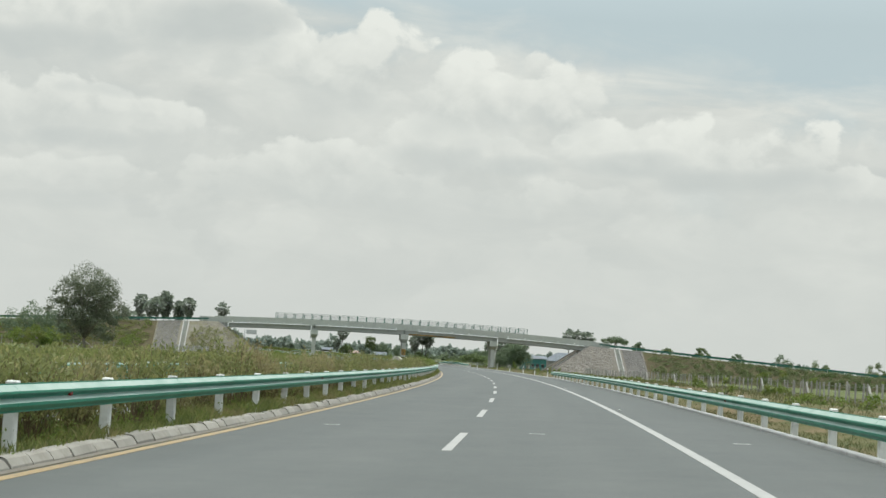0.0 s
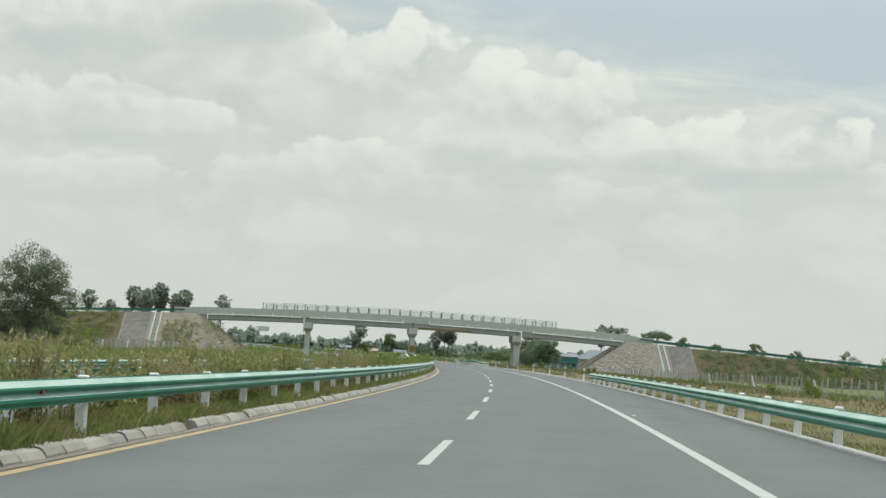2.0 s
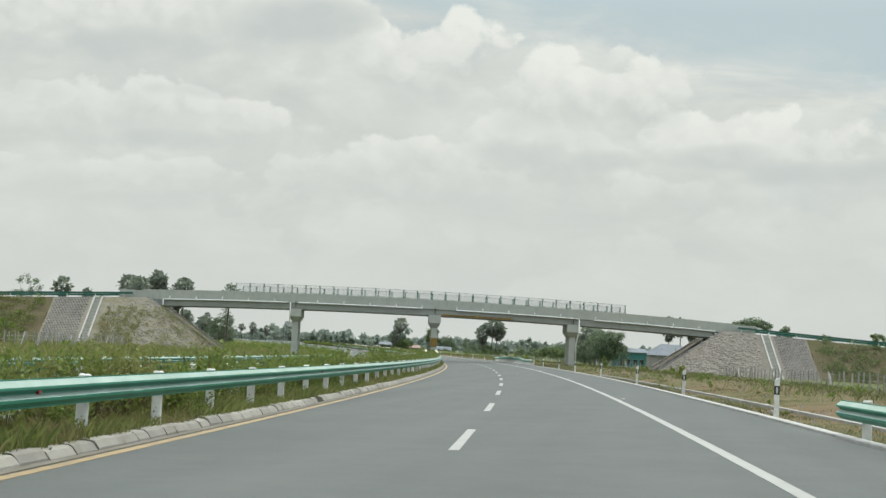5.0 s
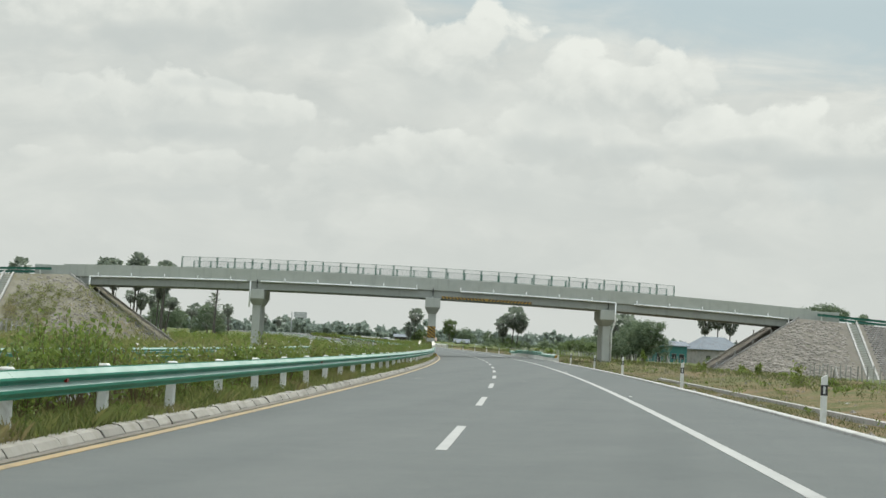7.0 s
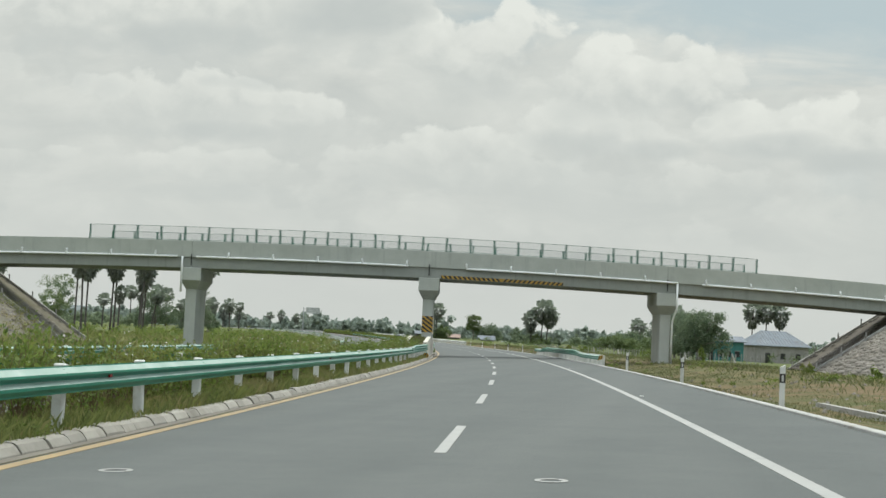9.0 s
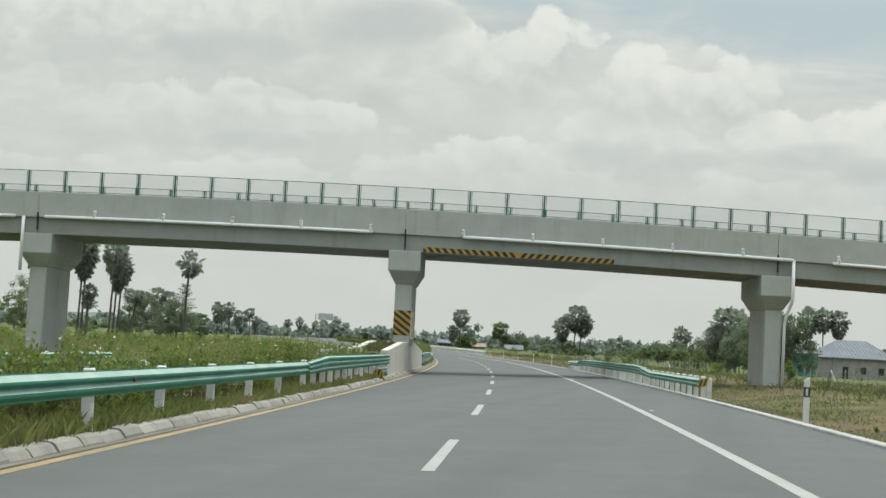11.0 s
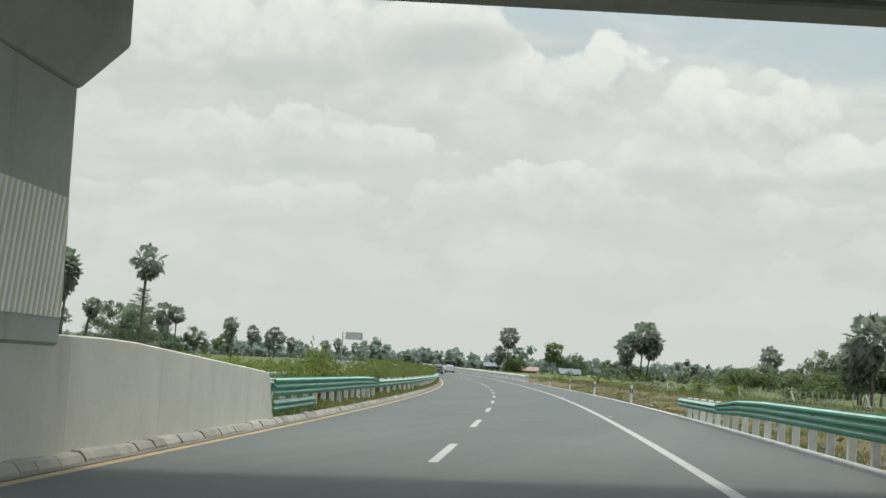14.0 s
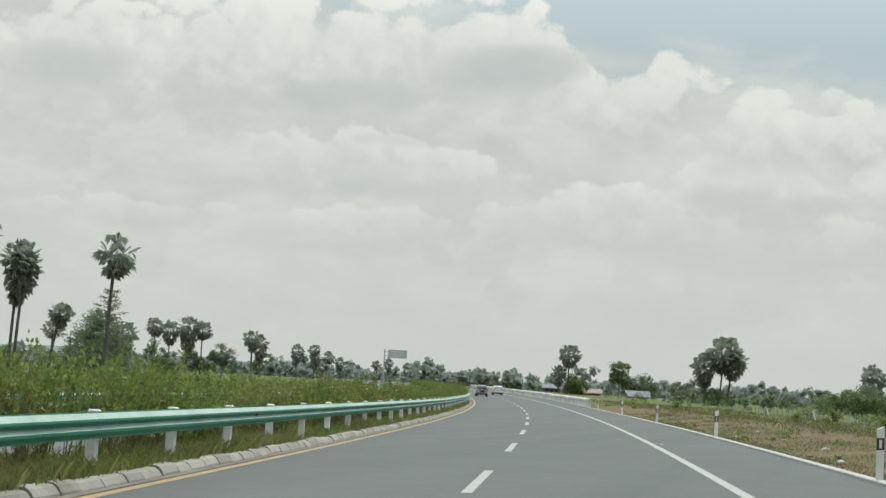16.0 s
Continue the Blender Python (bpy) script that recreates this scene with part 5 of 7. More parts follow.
median_bed()
grass("median_grass", -12, 326, -6.1, -4.5, 150000, 0.06, 0.28, "grass_green", "low tufted grass under the guard rail")
grass("median_grass", 366, 520, -6.1, -4.5, 75000, 0.06, 0.28, "grass_green", "low tufted grass under the guard rail")
grass("fill_grass", 331, 361, -6.0, -4.95, 9000, 0.06, 0.26, "grass_blade", "short grass on the earth fill between the walls", base=lambda s: wall_top(s) - 0.24)
grass("verge_grass", 0, 300, 6.7, 12.5, 60000, 0.03, 0.13, "grass_blade", "patchy dry grass on the shoulder verge", gaps=0.80)
grass("verge_grass", 300, 520, 6.7, 13.0, 60000, 0.03, 0.14, "grass_blade", "patchy dry grass on the shoulder verge", gaps=0.80)
grass("field_grass", 20, 330, 12.5, 32, 40000, 0.06, 0.32, "grass_blade", "rough dry grass in the field", gaps=0.80)
grass("field_grass", 330, 620, 13.0, 34, 40000, 0.06, 0.34, "grass_blade", "rough dry grass in the field", gaps=0.80)
grass("far_verge_grass", 40, 330, -46, -18.5, 30000, 0.2, 0.95, "grass_green", "tall green grass beyond the oncoming lanes")
grass("far_verge_grass", 360, 620, -60, -18.5, 30000, 0.2, 0.80, "grass_green", "tall green grass beyond the oncoming lanes")


def under_weeds():
    """Low green weeds between the kerb and the rail posts."""
    for s0, s1, n in ((-12, 326, 1700), (366, 520, 800)):
        cs, cu = rng.uniform(s0, s1, n), rng.uniform(-5.9, -4.6, n)
        h = rng.uniform(0.08, 0.36, n)
        k = np.repeat(np.arange(n), 26)
        b = along(cs, cu, 0.12 + 0 * cs)
        c = b[k] + np.stack([rng.normal(0, 0.11, len(k)), rng.normal(0, 0.11, len(k)), rng.random(len(k)) * h[k]], 1)
        stuff("low_weeds", leaves("low_weeds", c, rng.normal(size=(len(k), 3)) + (0, 0, 0.6), 0.055 * rng.uniform(0.6, 1.4, len(k)), 0.025, "leaf_bush", rng), "low green weeds under the guard rail", "plants")


under_weeds()


def bush(at, r, h, seed, mat="leaf_bush", n=900, leaf=0.2, label="low green roadside bush", group="bushes"):
    """Shrub of several stems and many small leaves in clumps."""
    g = np.random.default_rng(seed)
    at = Vector(at)
    b = thing("bush", at, label, "bush", group)
    for i in range(4):
        bm = bmesh.new()
        a = g.uniform(0, 6.28)
        tip = (r * 0.6 * math.cos(a), r * 0.6 * math.sin(a), h * g.uniform(0.5, 0.9))
        add_tube(bm, [(0, 0, -0.2), (tip[0] * 0.4, tip[1] * 0.4, tip[2] * 0.5), tip], [0.035 * h, 0.022 * h, 0.006], 5)
        part("stem", bm, "bark", b)
    k = max(6, n // 55)
    cc = unit(g.normal(size=(k, 3))) * g.uniform(0.35, 1.0, (k, 1)) * (r, r, h * 0.52) + (0, 0, h * 0.5)
    cc[:, 2] = np.maximum(cc[:, 2], 0.1 * h)
    c = cc[g.integers(0, k, n)] + g.normal(0, 1, (n, 3)) * (r * 0.17, r * 0.17, h * 0.11)
    part("foliage", leaves("foliage", c, g.normal(size=(n, 3)) + (0, 0, 0.3), leaf * g.uniform(0.6, 1.3, n), leaf * 0.55, mat, g), mat, b)
    return b


def leafy_tree(at, height, blobs, seed, mat="leaf_tree", n=3200, leaf=0.34, label="broad leafy tree", group="trees", trunk=0.22, category="tree"):
    """Trunk, limbs and a crown of leaf clumps; blobs are (x, y, z, radius, half height)."""
    g = np.random.default_rng(seed)
    n = int(n * 1.7)
    at = Vector(at)
    t = thing("tree", at, label, category, group)
    bm = bmesh.new()
    top = min(b[2] for b in blobs)
    wob = [Vector((g.normal(0, 0.12), g.normal(0, 0.12), z)) for z in np.linspace(0, top, 5)]
    wob[0] = Vector((0, 0, -0.4))
    add_tube(bm, wob, [trunk * 1.25, trunk, trunk * 0.86, trunk * 0.76, trunk * 0.66], 9)
    part("trunk", bm, "bark", t, smooth_shade=True)
    for x, y, z, r, hh in blobs:
        for _ in range(2):
            bm = bmesh.new()
            a, e = g.uniform(0, 6.28), g.uniform(-0.2, 0.9)
            tip = Vector((x + 0.7 * r * math.cos(a), y + 0.7 * r * math.sin(a), z + hh * e * 0.8))
            root = wob[int(g.integers(2, 5))]
            bend = root.lerp(tip, 0.5) + Vector((g.normal(0, 0.2), g.normal(0, 0.2), 0.25))
            add_tube(bm, [root, bend, tip], [trunk * 0.42, trunk * 0.24, trunk * 0.06], 6)
            part("limb", bm, "bark", t, smooth_shade=True)
    tot = sum(b[3] ** 2 for b in blobs)
    ctr = []
    for x, y, z, r, hh in blobs:
        m = int(n * r * r / tot)
        k = max(8, m // 70)
        cc = unit(g.normal(size=(k, 3))) * g.uniform(0.30, 1.0, (k, 1)) ** 0.45 * (r, r, hh) + (x, y, z)
        sp = g.uniform(0.6, 1.35, (k, 1))
        j = g.integers(0, k, m)
        ctr.append(cc[j] + unit(g.normal(size=(m, 3))) * g.random((m, 1)) ** 0.5 * sp[j] * (0.34 * r + 0.12, 0.34 * r + 0.12, 0.26 * r + 0.10))
    c = np.concatenate(ctr)
    part("crown", leaves("crown", c, g.normal(size=(len(c), 3)) + (0, 0, -0.25), leaf * g.uniform(0.6, 1.3, len(c)), leaf * 0.55, mat, g), mat, t)
    return t


def sugar_palm(at, height, r, seed, lean=(0.0, 0.0), fans=34, drop=0.0, label="tall sugar palm with a round crown of fan leaves", trunk=0.20):
    """Palm whose fan leaves stand round the head of a bare trunk; drop: depth of the crown with its skirt of dead leaves."""
    g = np.random.default_rng(seed)
    at = Vector(at)
    drop = drop or 2.1 * r
    t = thing("sugar_palm", at, label, "palm tree", "sugar palms")
    r *= 1.12
    head = Vector((lean[0], lean[1], height - r))
    pts = [Vector((0, 0, -0.4))] + [Vector((head.x * f ** 1.6, head.y * f ** 1.6, head.z * f)) for f in (0.12, 0.3, 0.5, 0.7, 0.88, 1.0)]
    bm = bmesh.new()
    add_tube(bm, pts, [trunk * 1.7, trunk * 1.15, trunk, trunk * 0.95, trunk * 0.98, trunk * 1.05, trunk * 1.2], 9)
    part("trunk", bm, "palm_bark", t, smooth_shade=True)
    quads = []
    for i in range(fans):
        az = 2.39996 * i + g.uniform(-0.35, 0.35)
        el = -0.35 + 1.85 * ((i + 0.5) / fans) + g.uniform(-0.15, 0.15)
        d = np.array([math.cos(az) * math.cos(el), math.sin(az) * math.cos(el), math.sin(el)])
        st = np.array(head)
        hub = st + d * r * g.uniform(0.58, 0.84) + np.array([0, 0, -0.05 * r])
        sd = unit(np.cross(d, (0.05, 0.02, 1.0)) + g.normal(0, 0.2, 3))
        up = unit(np.cross(sd, d))
        w = 0.03
        quads += [st - sd * w, st + sd * w, hub + sd * w * 0.6, hub - sd * w * 0.6]
        size, seg = r * g.uniform(0.30, 0.42), 15
        tilt = g.uniform(-0.6, 0.6)
        plane = math.cos(tilt) * sd + math.sin(tilt) * up
        for k in range(seg):
            a = (k - (seg - 1) / 2) / seg * 4.9
            c = math.cos(a) * d + math.sin(a) * plane
            n2 = -math.sin(a) * d + math.cos(a) * plane
            ln = size * g.uniform(0.85, 1.08)
            tip = hub + unit(c) * ln + np.array([0, 0, -0.16 * ln])
            m2 = hub + unit(c) * ln * 0.6
            q = unit(n2) * ln * 0.13
            quads += [hub, m2 + q, tip, m2 - q]
    part("crown", quick_mesh("crown", np.array(quads), 4, "leaf_palm"), "leaf_palm", t)
    # bowl or cone of hanging leaves that narrows down to the trunk
    deep = max(0.7 * r, drop - r)
    n = int(150 * deep / r)
    f = g.random(n) ** 0.85
    rad = 0.78 * r * np.sqrt(np.clip(1 - f ** 1.5, 0.05, 1)) * np.sqrt(g.uniform(0.15, 1.0, n))
    az = g.uniform(0, 6.283, n)
    c = np.stack([head.x + rad * np.cos(az), head.y + rad * np.sin(az), head.z + 0.12 * r - f * deep], 1)
    way = np.stack([np.cos(az), np.sin(az), g.uniform(-2.2, -0.5, n)], 1) + g.normal(0, 0.3, (n, 3))
    ln = r * g.uniform(0.28, 0.55, n)
    part("dead_leaf_skirt", leaves("dead_leaf_skirt", c, way, ln, ln * 0.42, "leaf_dead", g), "leaf_dead", t, "hanging skirt of dry grey-brown leaves")
    return t


def feathery_tree(at, height, reach, seed, label):
    """Tree with thin, nearly level branches in tiers, each lined with sprays of small leaves."""
    g = np.random.default_rng(seed)
    t = thing("tree", Vector(at), label, "tree", "trees")
    bm = bmesh.new()
    add_tube(bm, [(0, 0, -0.4), (0.1, 0, height * 0.4), (0.0, 0.1, height * 0.75), (0.1, 0.1, height)], [0.16, 0.12, 0.07, 0.02], 7)
    part("trunk", bm, "bark", t, smooth_shade=True)
    ctr = []
    for i in range(44):
        f = 0.18 + 0.80 * i / 44
        az = 2.39996 * i
        ln = reach * (1.12 - f) * g.uniform(0.6, 1.05)
        a = Vector((0, 0, height * f))
        b = a + Vector((math.cos(az) * ln, math.sin(az) * ln, ln * g.uniform(0.10, 0.35)))
        bm = bmesh.new()
        add_tube(bm, [a, a.lerp(b, 0.5) + Vector((0, 0, 0.08 * ln)), b], [0.04, 0.025, 0.008], 4)
        part("limb", bm, "bark", t)
        q = g.random(46) ** 0.7
        ctr.append(np.array(a) + q[:, None] * np.array(b - a) + g.normal(0, 1, (46, 3)) * (0.22, 0.22, 0.09))
    c = np.concatenate(ctr)
    part("crown", leaves("crown", c, g.normal(size=(len(c), 3)) * (1, 1, 0.3), 0.34 * g.uniform(0.6, 1.3, len(c)), 0.13, "leaf_dark", g), "leaf_dark", t)
    return t


def wtree(x, y, z=-0.4):
    return Vector((x, y, z))


# palms beyond the oncoming lanes
LP = "tall sugar palm with a dense crown and a deep skirt"
for i, (x, y, h, r, lx, drop) in enumerate(((-145.4, 541.0, 19.4, 2.7, 0.3, 8.0), (-130.5, 508.5, 17.6, 2.7, -0.3, 7.0), (-139.2, 532.0, 17.0, 2.4, 0.2, 6.5), (-136.0, 538.4, 20.6, 2.9, 0.5, 9.8), (-134.9, 537.6, 18.6, 2.5, 0.3, 7.5),
                                             (-124.2, 525.3, 18.2, 2.5, 0.5, 7.4), (-134.6, 552.4, 17.8, 2.4, 0.5, 8.8), (-133.4, 551.6, 16.4, 2.1, 0.6, 6.5), (-133.3, 536.0, 10.5, 1.6, 0.2, 4.6), (-136.5, 566.0, 10.6, 1.7, 1.3, 4.0))):
    sugar_palm(wtree(x, y), h, r, 20 + i, (lx, 0.0), 34, drop, LP)
sugar_palm(wtree(-116.4, 543.0), 17.9, 2.6, 35, (0.5, 0.0), 19, 5.6, "solitary sugar palm with an airy crown and thick skirt")
sugar_palm(wtree(-137.0, 590.0), 9.2, 1.9, 37, (0.1, 0.0), 22, 3.6, "small sugar palm with a star-shaped crown")
sugar_palm(wtree(-180.4, 645.6), 11.0, 2.2, 36, (0.2, 0), 22, 4.0, "slender sugar palm with a small round crown")
for i, (x, y, h, r) in enumerate(((-222, 778.5, 15.4, 3.0), (-218, 779.7, 14.4, 2.8), (-213, 781, 16.4, 3.4), (-209, 782, 15.0, 3.0), (-151.3, 676.7, 10.4, 1.9),
                                  (-186.6, 770.7, 11.6, 2.4), (-206, 869, 11.7, 2.3), (-274, 1036, 15.0, 3.4), (-266, 1038, 13.0, 3.0), (-290, 1125, 14.5, 3.8), (-284, 1128, 12.0, 3.0),
                                  (-279, 1129, 9.0, 2.3), (-262, 1120, 11.0, 2.6), (-250, 1100, 12.0, 2.6), (-242, 1105, 10.5, 2.4), (-225, 1060, 10.0, 2.4))):
    sugar_palm(wtree(x, y, land(y, 0)), h, r, 40 + i, (0.3 * math.sin(i), 0), 22, r * (2.0 + 0.6 * (i % 3)), "distant sugar palm with a round crown")
# palms beyond the shoulder
RP = "sugar palm with a broad crown standing in the field"
for i, (x, y, h, r, lx) in enumerate(((-58.3, 715.5, 16.4, 3.9, 0.8), (-61.4, 715.0, 12.8, 3.0, -0.3), (-56.7, 716.1, 13.6, 3.2, 1.0), (-26.5, 700.0, 11.0, 2.7, 0.1), (-108.1, 807.1, 16.0, 3.2, 0.1),
                                       (-110.7, 807.0, 9.8, 2.3, 0.0), (-13.7, 500.0, 10.3, 3.1, 0.1), (-14.9, 502.0, 7.6, 2.4, -0.2), (-12.6, 601.0, 9.4, 2.7, 0.1), (9.5, 733.6, 19.4, 3.6, 0.2), (14.2, 734.6, 19.6, 3.6, -0.2), (18.4, 735.0, 18.6, 3.2, 0.3), (-136.9, 470.0, 14.9, 2.4, 0.2), (-129.8, 468.0, 12.2, 1.6, 0.0))):
    sugar_palm(wtree(x, y, 0.0), h, r, 61 + i, (lx, 0), 30, r * (2.3 + 0.5 * (i % 2)), RP)

# leafy trees
leafy_tree(wtree(-87.6, 289.4), 14.0, [(0.4, 0, 13.0, 3.8, 3.0), (-3.2, 1, 10.6, 3.2, 2.8), (3.6, -1, 10.8, 3.3, 3.0), (0.5, 1.5, 9.4, 3.6, 2.6), (-5.0, 0, 7.2, 2.8, 2.6), (5.0, 0, 7.4, 2.9, 2.8), (-2.8, 0, 4.0, 3.4, 3.2), (3.0, 0, 4.2, 3.2, 3.2), (0, 0, 6.2, 3.2, 2.4), (-5.6, 0, 3.4, 2.8, 2.8)],
           101, "leaf_grey", 17000, 0.33, "large spreading leafy tree beside the oncoming lanes", trunk=0.30)
leafy_tree(flat(262, -70.0, -0.4), 8.0, [(0, 0, 5.0, 3.2, 2.6), (-3, 0, 3.6, 2.6, 2.4), (2.5, 0, 3.0, 2.4, 2.2)], 102, "leaf_dark", 3600, 0.32, "dense dark tree beside a larger one")
leafy_tree(flat(245, -66.0, -0.4), 4.0, [(0, 0, 2.0, 2.4, 1.5), (2.5, 0, 1.6, 2.0, 1.3), (-2.6, 0, 1.8, 2.0, 1.3)], 103, "leaf_bush", 2600, 0.3, "low spreading green thicket of shrubs")
feathery_tree(wtree(-117.6, 546.0), 11.6, 5.6, 105, "thin feathery tree with level branches below a palm")
leafy_tree(wtree(-120.2, 549.5), 9.0, [(0, 0, 5.8, 2.6, 2.4), (2.2, 0, 3.4, 2.3, 2.2), (-2.4, 0, 3.4, 2.3, 2.2)], 106, "leaf_dark", 3400, 0.34, "dark tree at the foot of a palm")
leafy_tree(wtree(-149.4, 604.9), 11.8, [(0, 0, 7.6, 3.6, 2.8), (-3.0, 0, 5.2, 3.0, 2.4), (2.8, 0, 4.8, 3.0, 2.4), (0.5, 0, 9.6, 2.6, 1.8), (-3.4, 0, 3.0, 2.6, 2.2)], 107, "leaf_dark", 4200, 0.38, "feathery spreading tree behind a palm")
leafy_tree(wtree(-126.6, 578.6), 6.7, [(0, 0, 4.0, 1.9, 2.2), (1.4, 0, 2.6, 1.6, 1.6)], 119, "leaf_dark", 1800, 0.36, "small upright dark tree")
leafy_tree(wtree(-203.7, 784.9, 0.6), 10.6, [(0, 0, 7.0, 3.4, 3.0), (-2.4, 0, 4.4, 2.8, 2.6), (2.4, 0, 4.0, 2.6, 2.4)], 120, "leaf_dark", 2600, 0.5, "distant rounded tree across the fields")
leafy_tree(wtree(-212.0, 783.0, 0.6), 8.0, [(0, 0, 4.4, 3.2, 2.6), (3.0, 0, 3.2, 2.4, 2.2)], 121, "leaf_dark", 2000, 0.5, "distant bush below palms")
leafy_tree(wtree(-250.8, 938.5, 2.0), 10.0, [(0, 0, 6.6, 3.4, 2.2), (-2.6, 0, 4.2, 2.8, 2.0)], 122, "leaf_tree", 1200, 0.6, "distant feathery tree across the fields")
leafy_tree(wtree(-105.7, 808.5, 0.0), 7.6, [(0, 0, 4.6, 2.8, 2.6), (1.8, 0, 3.2, 2.6, 2.2), (-1.8, 0, 3.0, 2.4, 2.2)], 108, "leaf_tree", 2600, 0.46, "leafy tree beside a palm")
leafy_tree(wtree(-91.7, 794.3, 0.0), 11.6, [(0, 0, 9.4, 2.6, 2.0), (0.9, 0, 6.6, 2.2, 1.8), (-0.9, 0, 7.0, 1.8, 1.6)], 109, "leaf_tree", 2600, 0.44, "tall leafy tree by a hut")
leafy_tree(wtree(-86.1, 796.0, 0.0), 8.6, [(0, 0, 5.0, 3.6, 3.2), (2.8, 0, 3.8, 2.8, 2.6), (-2.6, 0, 3.6, 2.6, 2.4)], 110, "leaf_dark", 3400, 0.48, "dense dark tree behind a hut")
leafy_tree(wtree(-10.9, 441.4, -0.2), 7.8, [(0, 0, 4.3, 2.5, 2.5), (-1.8, 0, 2.6, 2.2, 2.0), (1.8, 0, 3.0, 2.4, 2.2), (0.4, 0, 5.7, 1.7, 1.3)], 111, "leaf_dark", 7000, 0.30, "dense dark green tree behind the fence")
leafy_tree(wtree(-8.4, 436.5, -0.2), 8.6, [(0, 0, 4.8, 2.7, 2.6), (1.8, 0, 6.1, 1.8, 1.5), (-1.6, 0, 3.0, 2.4, 2.2), (2.4, 0, 3.0, 2.2, 2.2)], 112, "leaf_dark", 6400, 0.30, "dense dark green tree behind the fence")
leafy_tree(wtree(-12.6, 502.0, -0.2), 6.6, [(0, 0, 3.8, 2.4, 2.4), (-2.2, 0, 3.0, 2.2, 2.0), (2.2, 0, 2.8, 2.2, 2.0)], 113, "leaf_dark", 3600, 0.36, "dark leafy tree at the field's edge")
leafy_tree(wtree(-17.2, 569.0, -0.2), 7.4, [(0, 0, 5.4, 2.3, 1.9), (-1.8, 0, 3.8, 2.4, 1.9), (2.6, 0, 4.0, 2.6, 2.4), (0.5, 0, 2.4, 3.0, 2.0)], 125, "leaf_dark", 5200, 0.34, "dense tree with a bushy foot behind the fence")
leafy_tree(wtree(-18.6, 529.2, -0.2), 4.0, [(0, 0, 2.2, 2.6, 1.6), (3, 0, 2.0, 2.2, 1.5), (-3, 0, 1.8, 2.2, 1.4)], 114, "leaf_tree", 3000, 0.36, "broad green thicket at the field's edge")
leafy_tree(wtree(-29.9, 629.0, -0.2), 5.3, [(0, 0, 3.2, 3.0, 2.0), (4, 0, 2.4, 2.6, 1.8), (-4, 0, 2.2, 2.6, 1.8)], 115, "leaf_tree", 3000, 0.42, "broad green thicket in the field")
leafy_tree(wtree(-27.8, 687.1, 0.0), 7.0, [(0, 0, 4.0, 3.2, 2.6), (3.6, 0, 3.2, 2.8, 2.4), (-3.2, 0, 3.0, 2.6, 2.2)], 124, "leaf_dark", 3000, 0.44, "dark trees below a palm")
leafy_tree(wtree(-59.7, 716.3, 0.0), 4.0, [(0, 0, 2.4, 2.4, 2.0), (2.4, 0, 1.8, 2.0, 1.6)], 116, "leaf_tree", 1800, 0.42, "green bush below tall palms")
leafy_tree(wtree(-40.2, 880.0, 0.0), 8.0, [(0, 0, 4.6, 3.4, 3.0), (3, 0, 3.6, 2.8, 2.4)], 117, "leaf_dark", 2600, 0.5, "rounded dark tree in the field")
leafy_tree(wtree(-93.4, 960.0, 0.0), 8.8, [(0, 0, 5.0, 3.8, 3.2), (4, 0, 3.6, 3.0, 2.6)], 123, "leaf_dark", 2200, 0.6, "rounded dark tree in the field")
leafy_tree(wtree(17.3, 392.0, -0.2), 10.3, [(0, 0, 9.1, 2.0, 0.55), (1.8, 0, 8.6, 1.4, 0.5), (-1.8, 0, 8.7, 1.4, 0.5)], 118, "leaf_dark", 1800, 0.30, "flat-topped tree behind the embankment")
EM = "trees behind the embankments"
for i, (x, y, h, r) in enumerate(((40.1, 403.2, 8.7, 1.5), (61.0, 404.8, 7.8, 1.9), (74.0, 425.8, 7.8, 2.6), (23.7, 401.9, 9.0, 1.5), (32.0, 415.0, 8.2, 1.5), (50.0, 410.0, 7.6, 1.5), (88, 420, 7.2, 2.2),
                                  (-144.1, 467.5, 14.6, 3.4), (-180.0, 612.0, 16.0, 4.0), (-158.0, 560.0, 11.5, 3.0), (-152.0, 545.0, 8.5, 2.6))):
    leafy_tree(wtree(x, y), h, [(0, 0, h - r * 0.8, r, r * 0.8), (r * 0.8, 0, h - r * 1.5, r * 0.8, r * 0.8), (-r * 0.8, 0, h - r * 1.6, r * 0.75, r * 0.8), (0, 0, h - r * 2.2, r * 0.9, r)], 130 + i, "leaf_dark" if i % 2 else "leaf_tree", 1700, 0.34,
               "leafy tree seen over the embankment", EM)
leafy_tree(wtree(-10.3, 466.5, -0.2), 8.2, [(0, 0, 4.6, 2.8, 2.8), (2.0, 0, 3.4, 2.4, 2.4), (-2.0, 0, 3.6, 2.4, 2.2), (0.9, 0, 6.5, 1.9, 1.3)], 152, "leaf_dark", 5600, 0.34, "dense dark tree beside the houses")

for i in range(26):
    s, u = rng.uniform(20, 330), rng.uniform(14, 28)
    bush(flat(s, u, -0.15), rng.uniform(0.4, 1.2), rng.uniform(0.4, 1.3), 300 + i, n=420, leaf=0.17)
for i in range(14):
    s, u = rng.uniform(400, 620), rng.uniform(12, 34)
    bush(flat(s, u, -0.2), rng.uniform(0.6, 2.0), rng.uniform(0.6, 1.9), 340 + i, n=520, leaf=0.2)
for i in range(12):
    bush(flat(rng.uniform(318, 331), rng.uniform(58, 120), 0.2 + rng.uniform(0, 2.0)), rng.uniform(0.8, 1.8), rng.uniform(0.8, 2.0), 360 + i, n=520, leaf=0.22, label="weedy bush on the embankment slope")
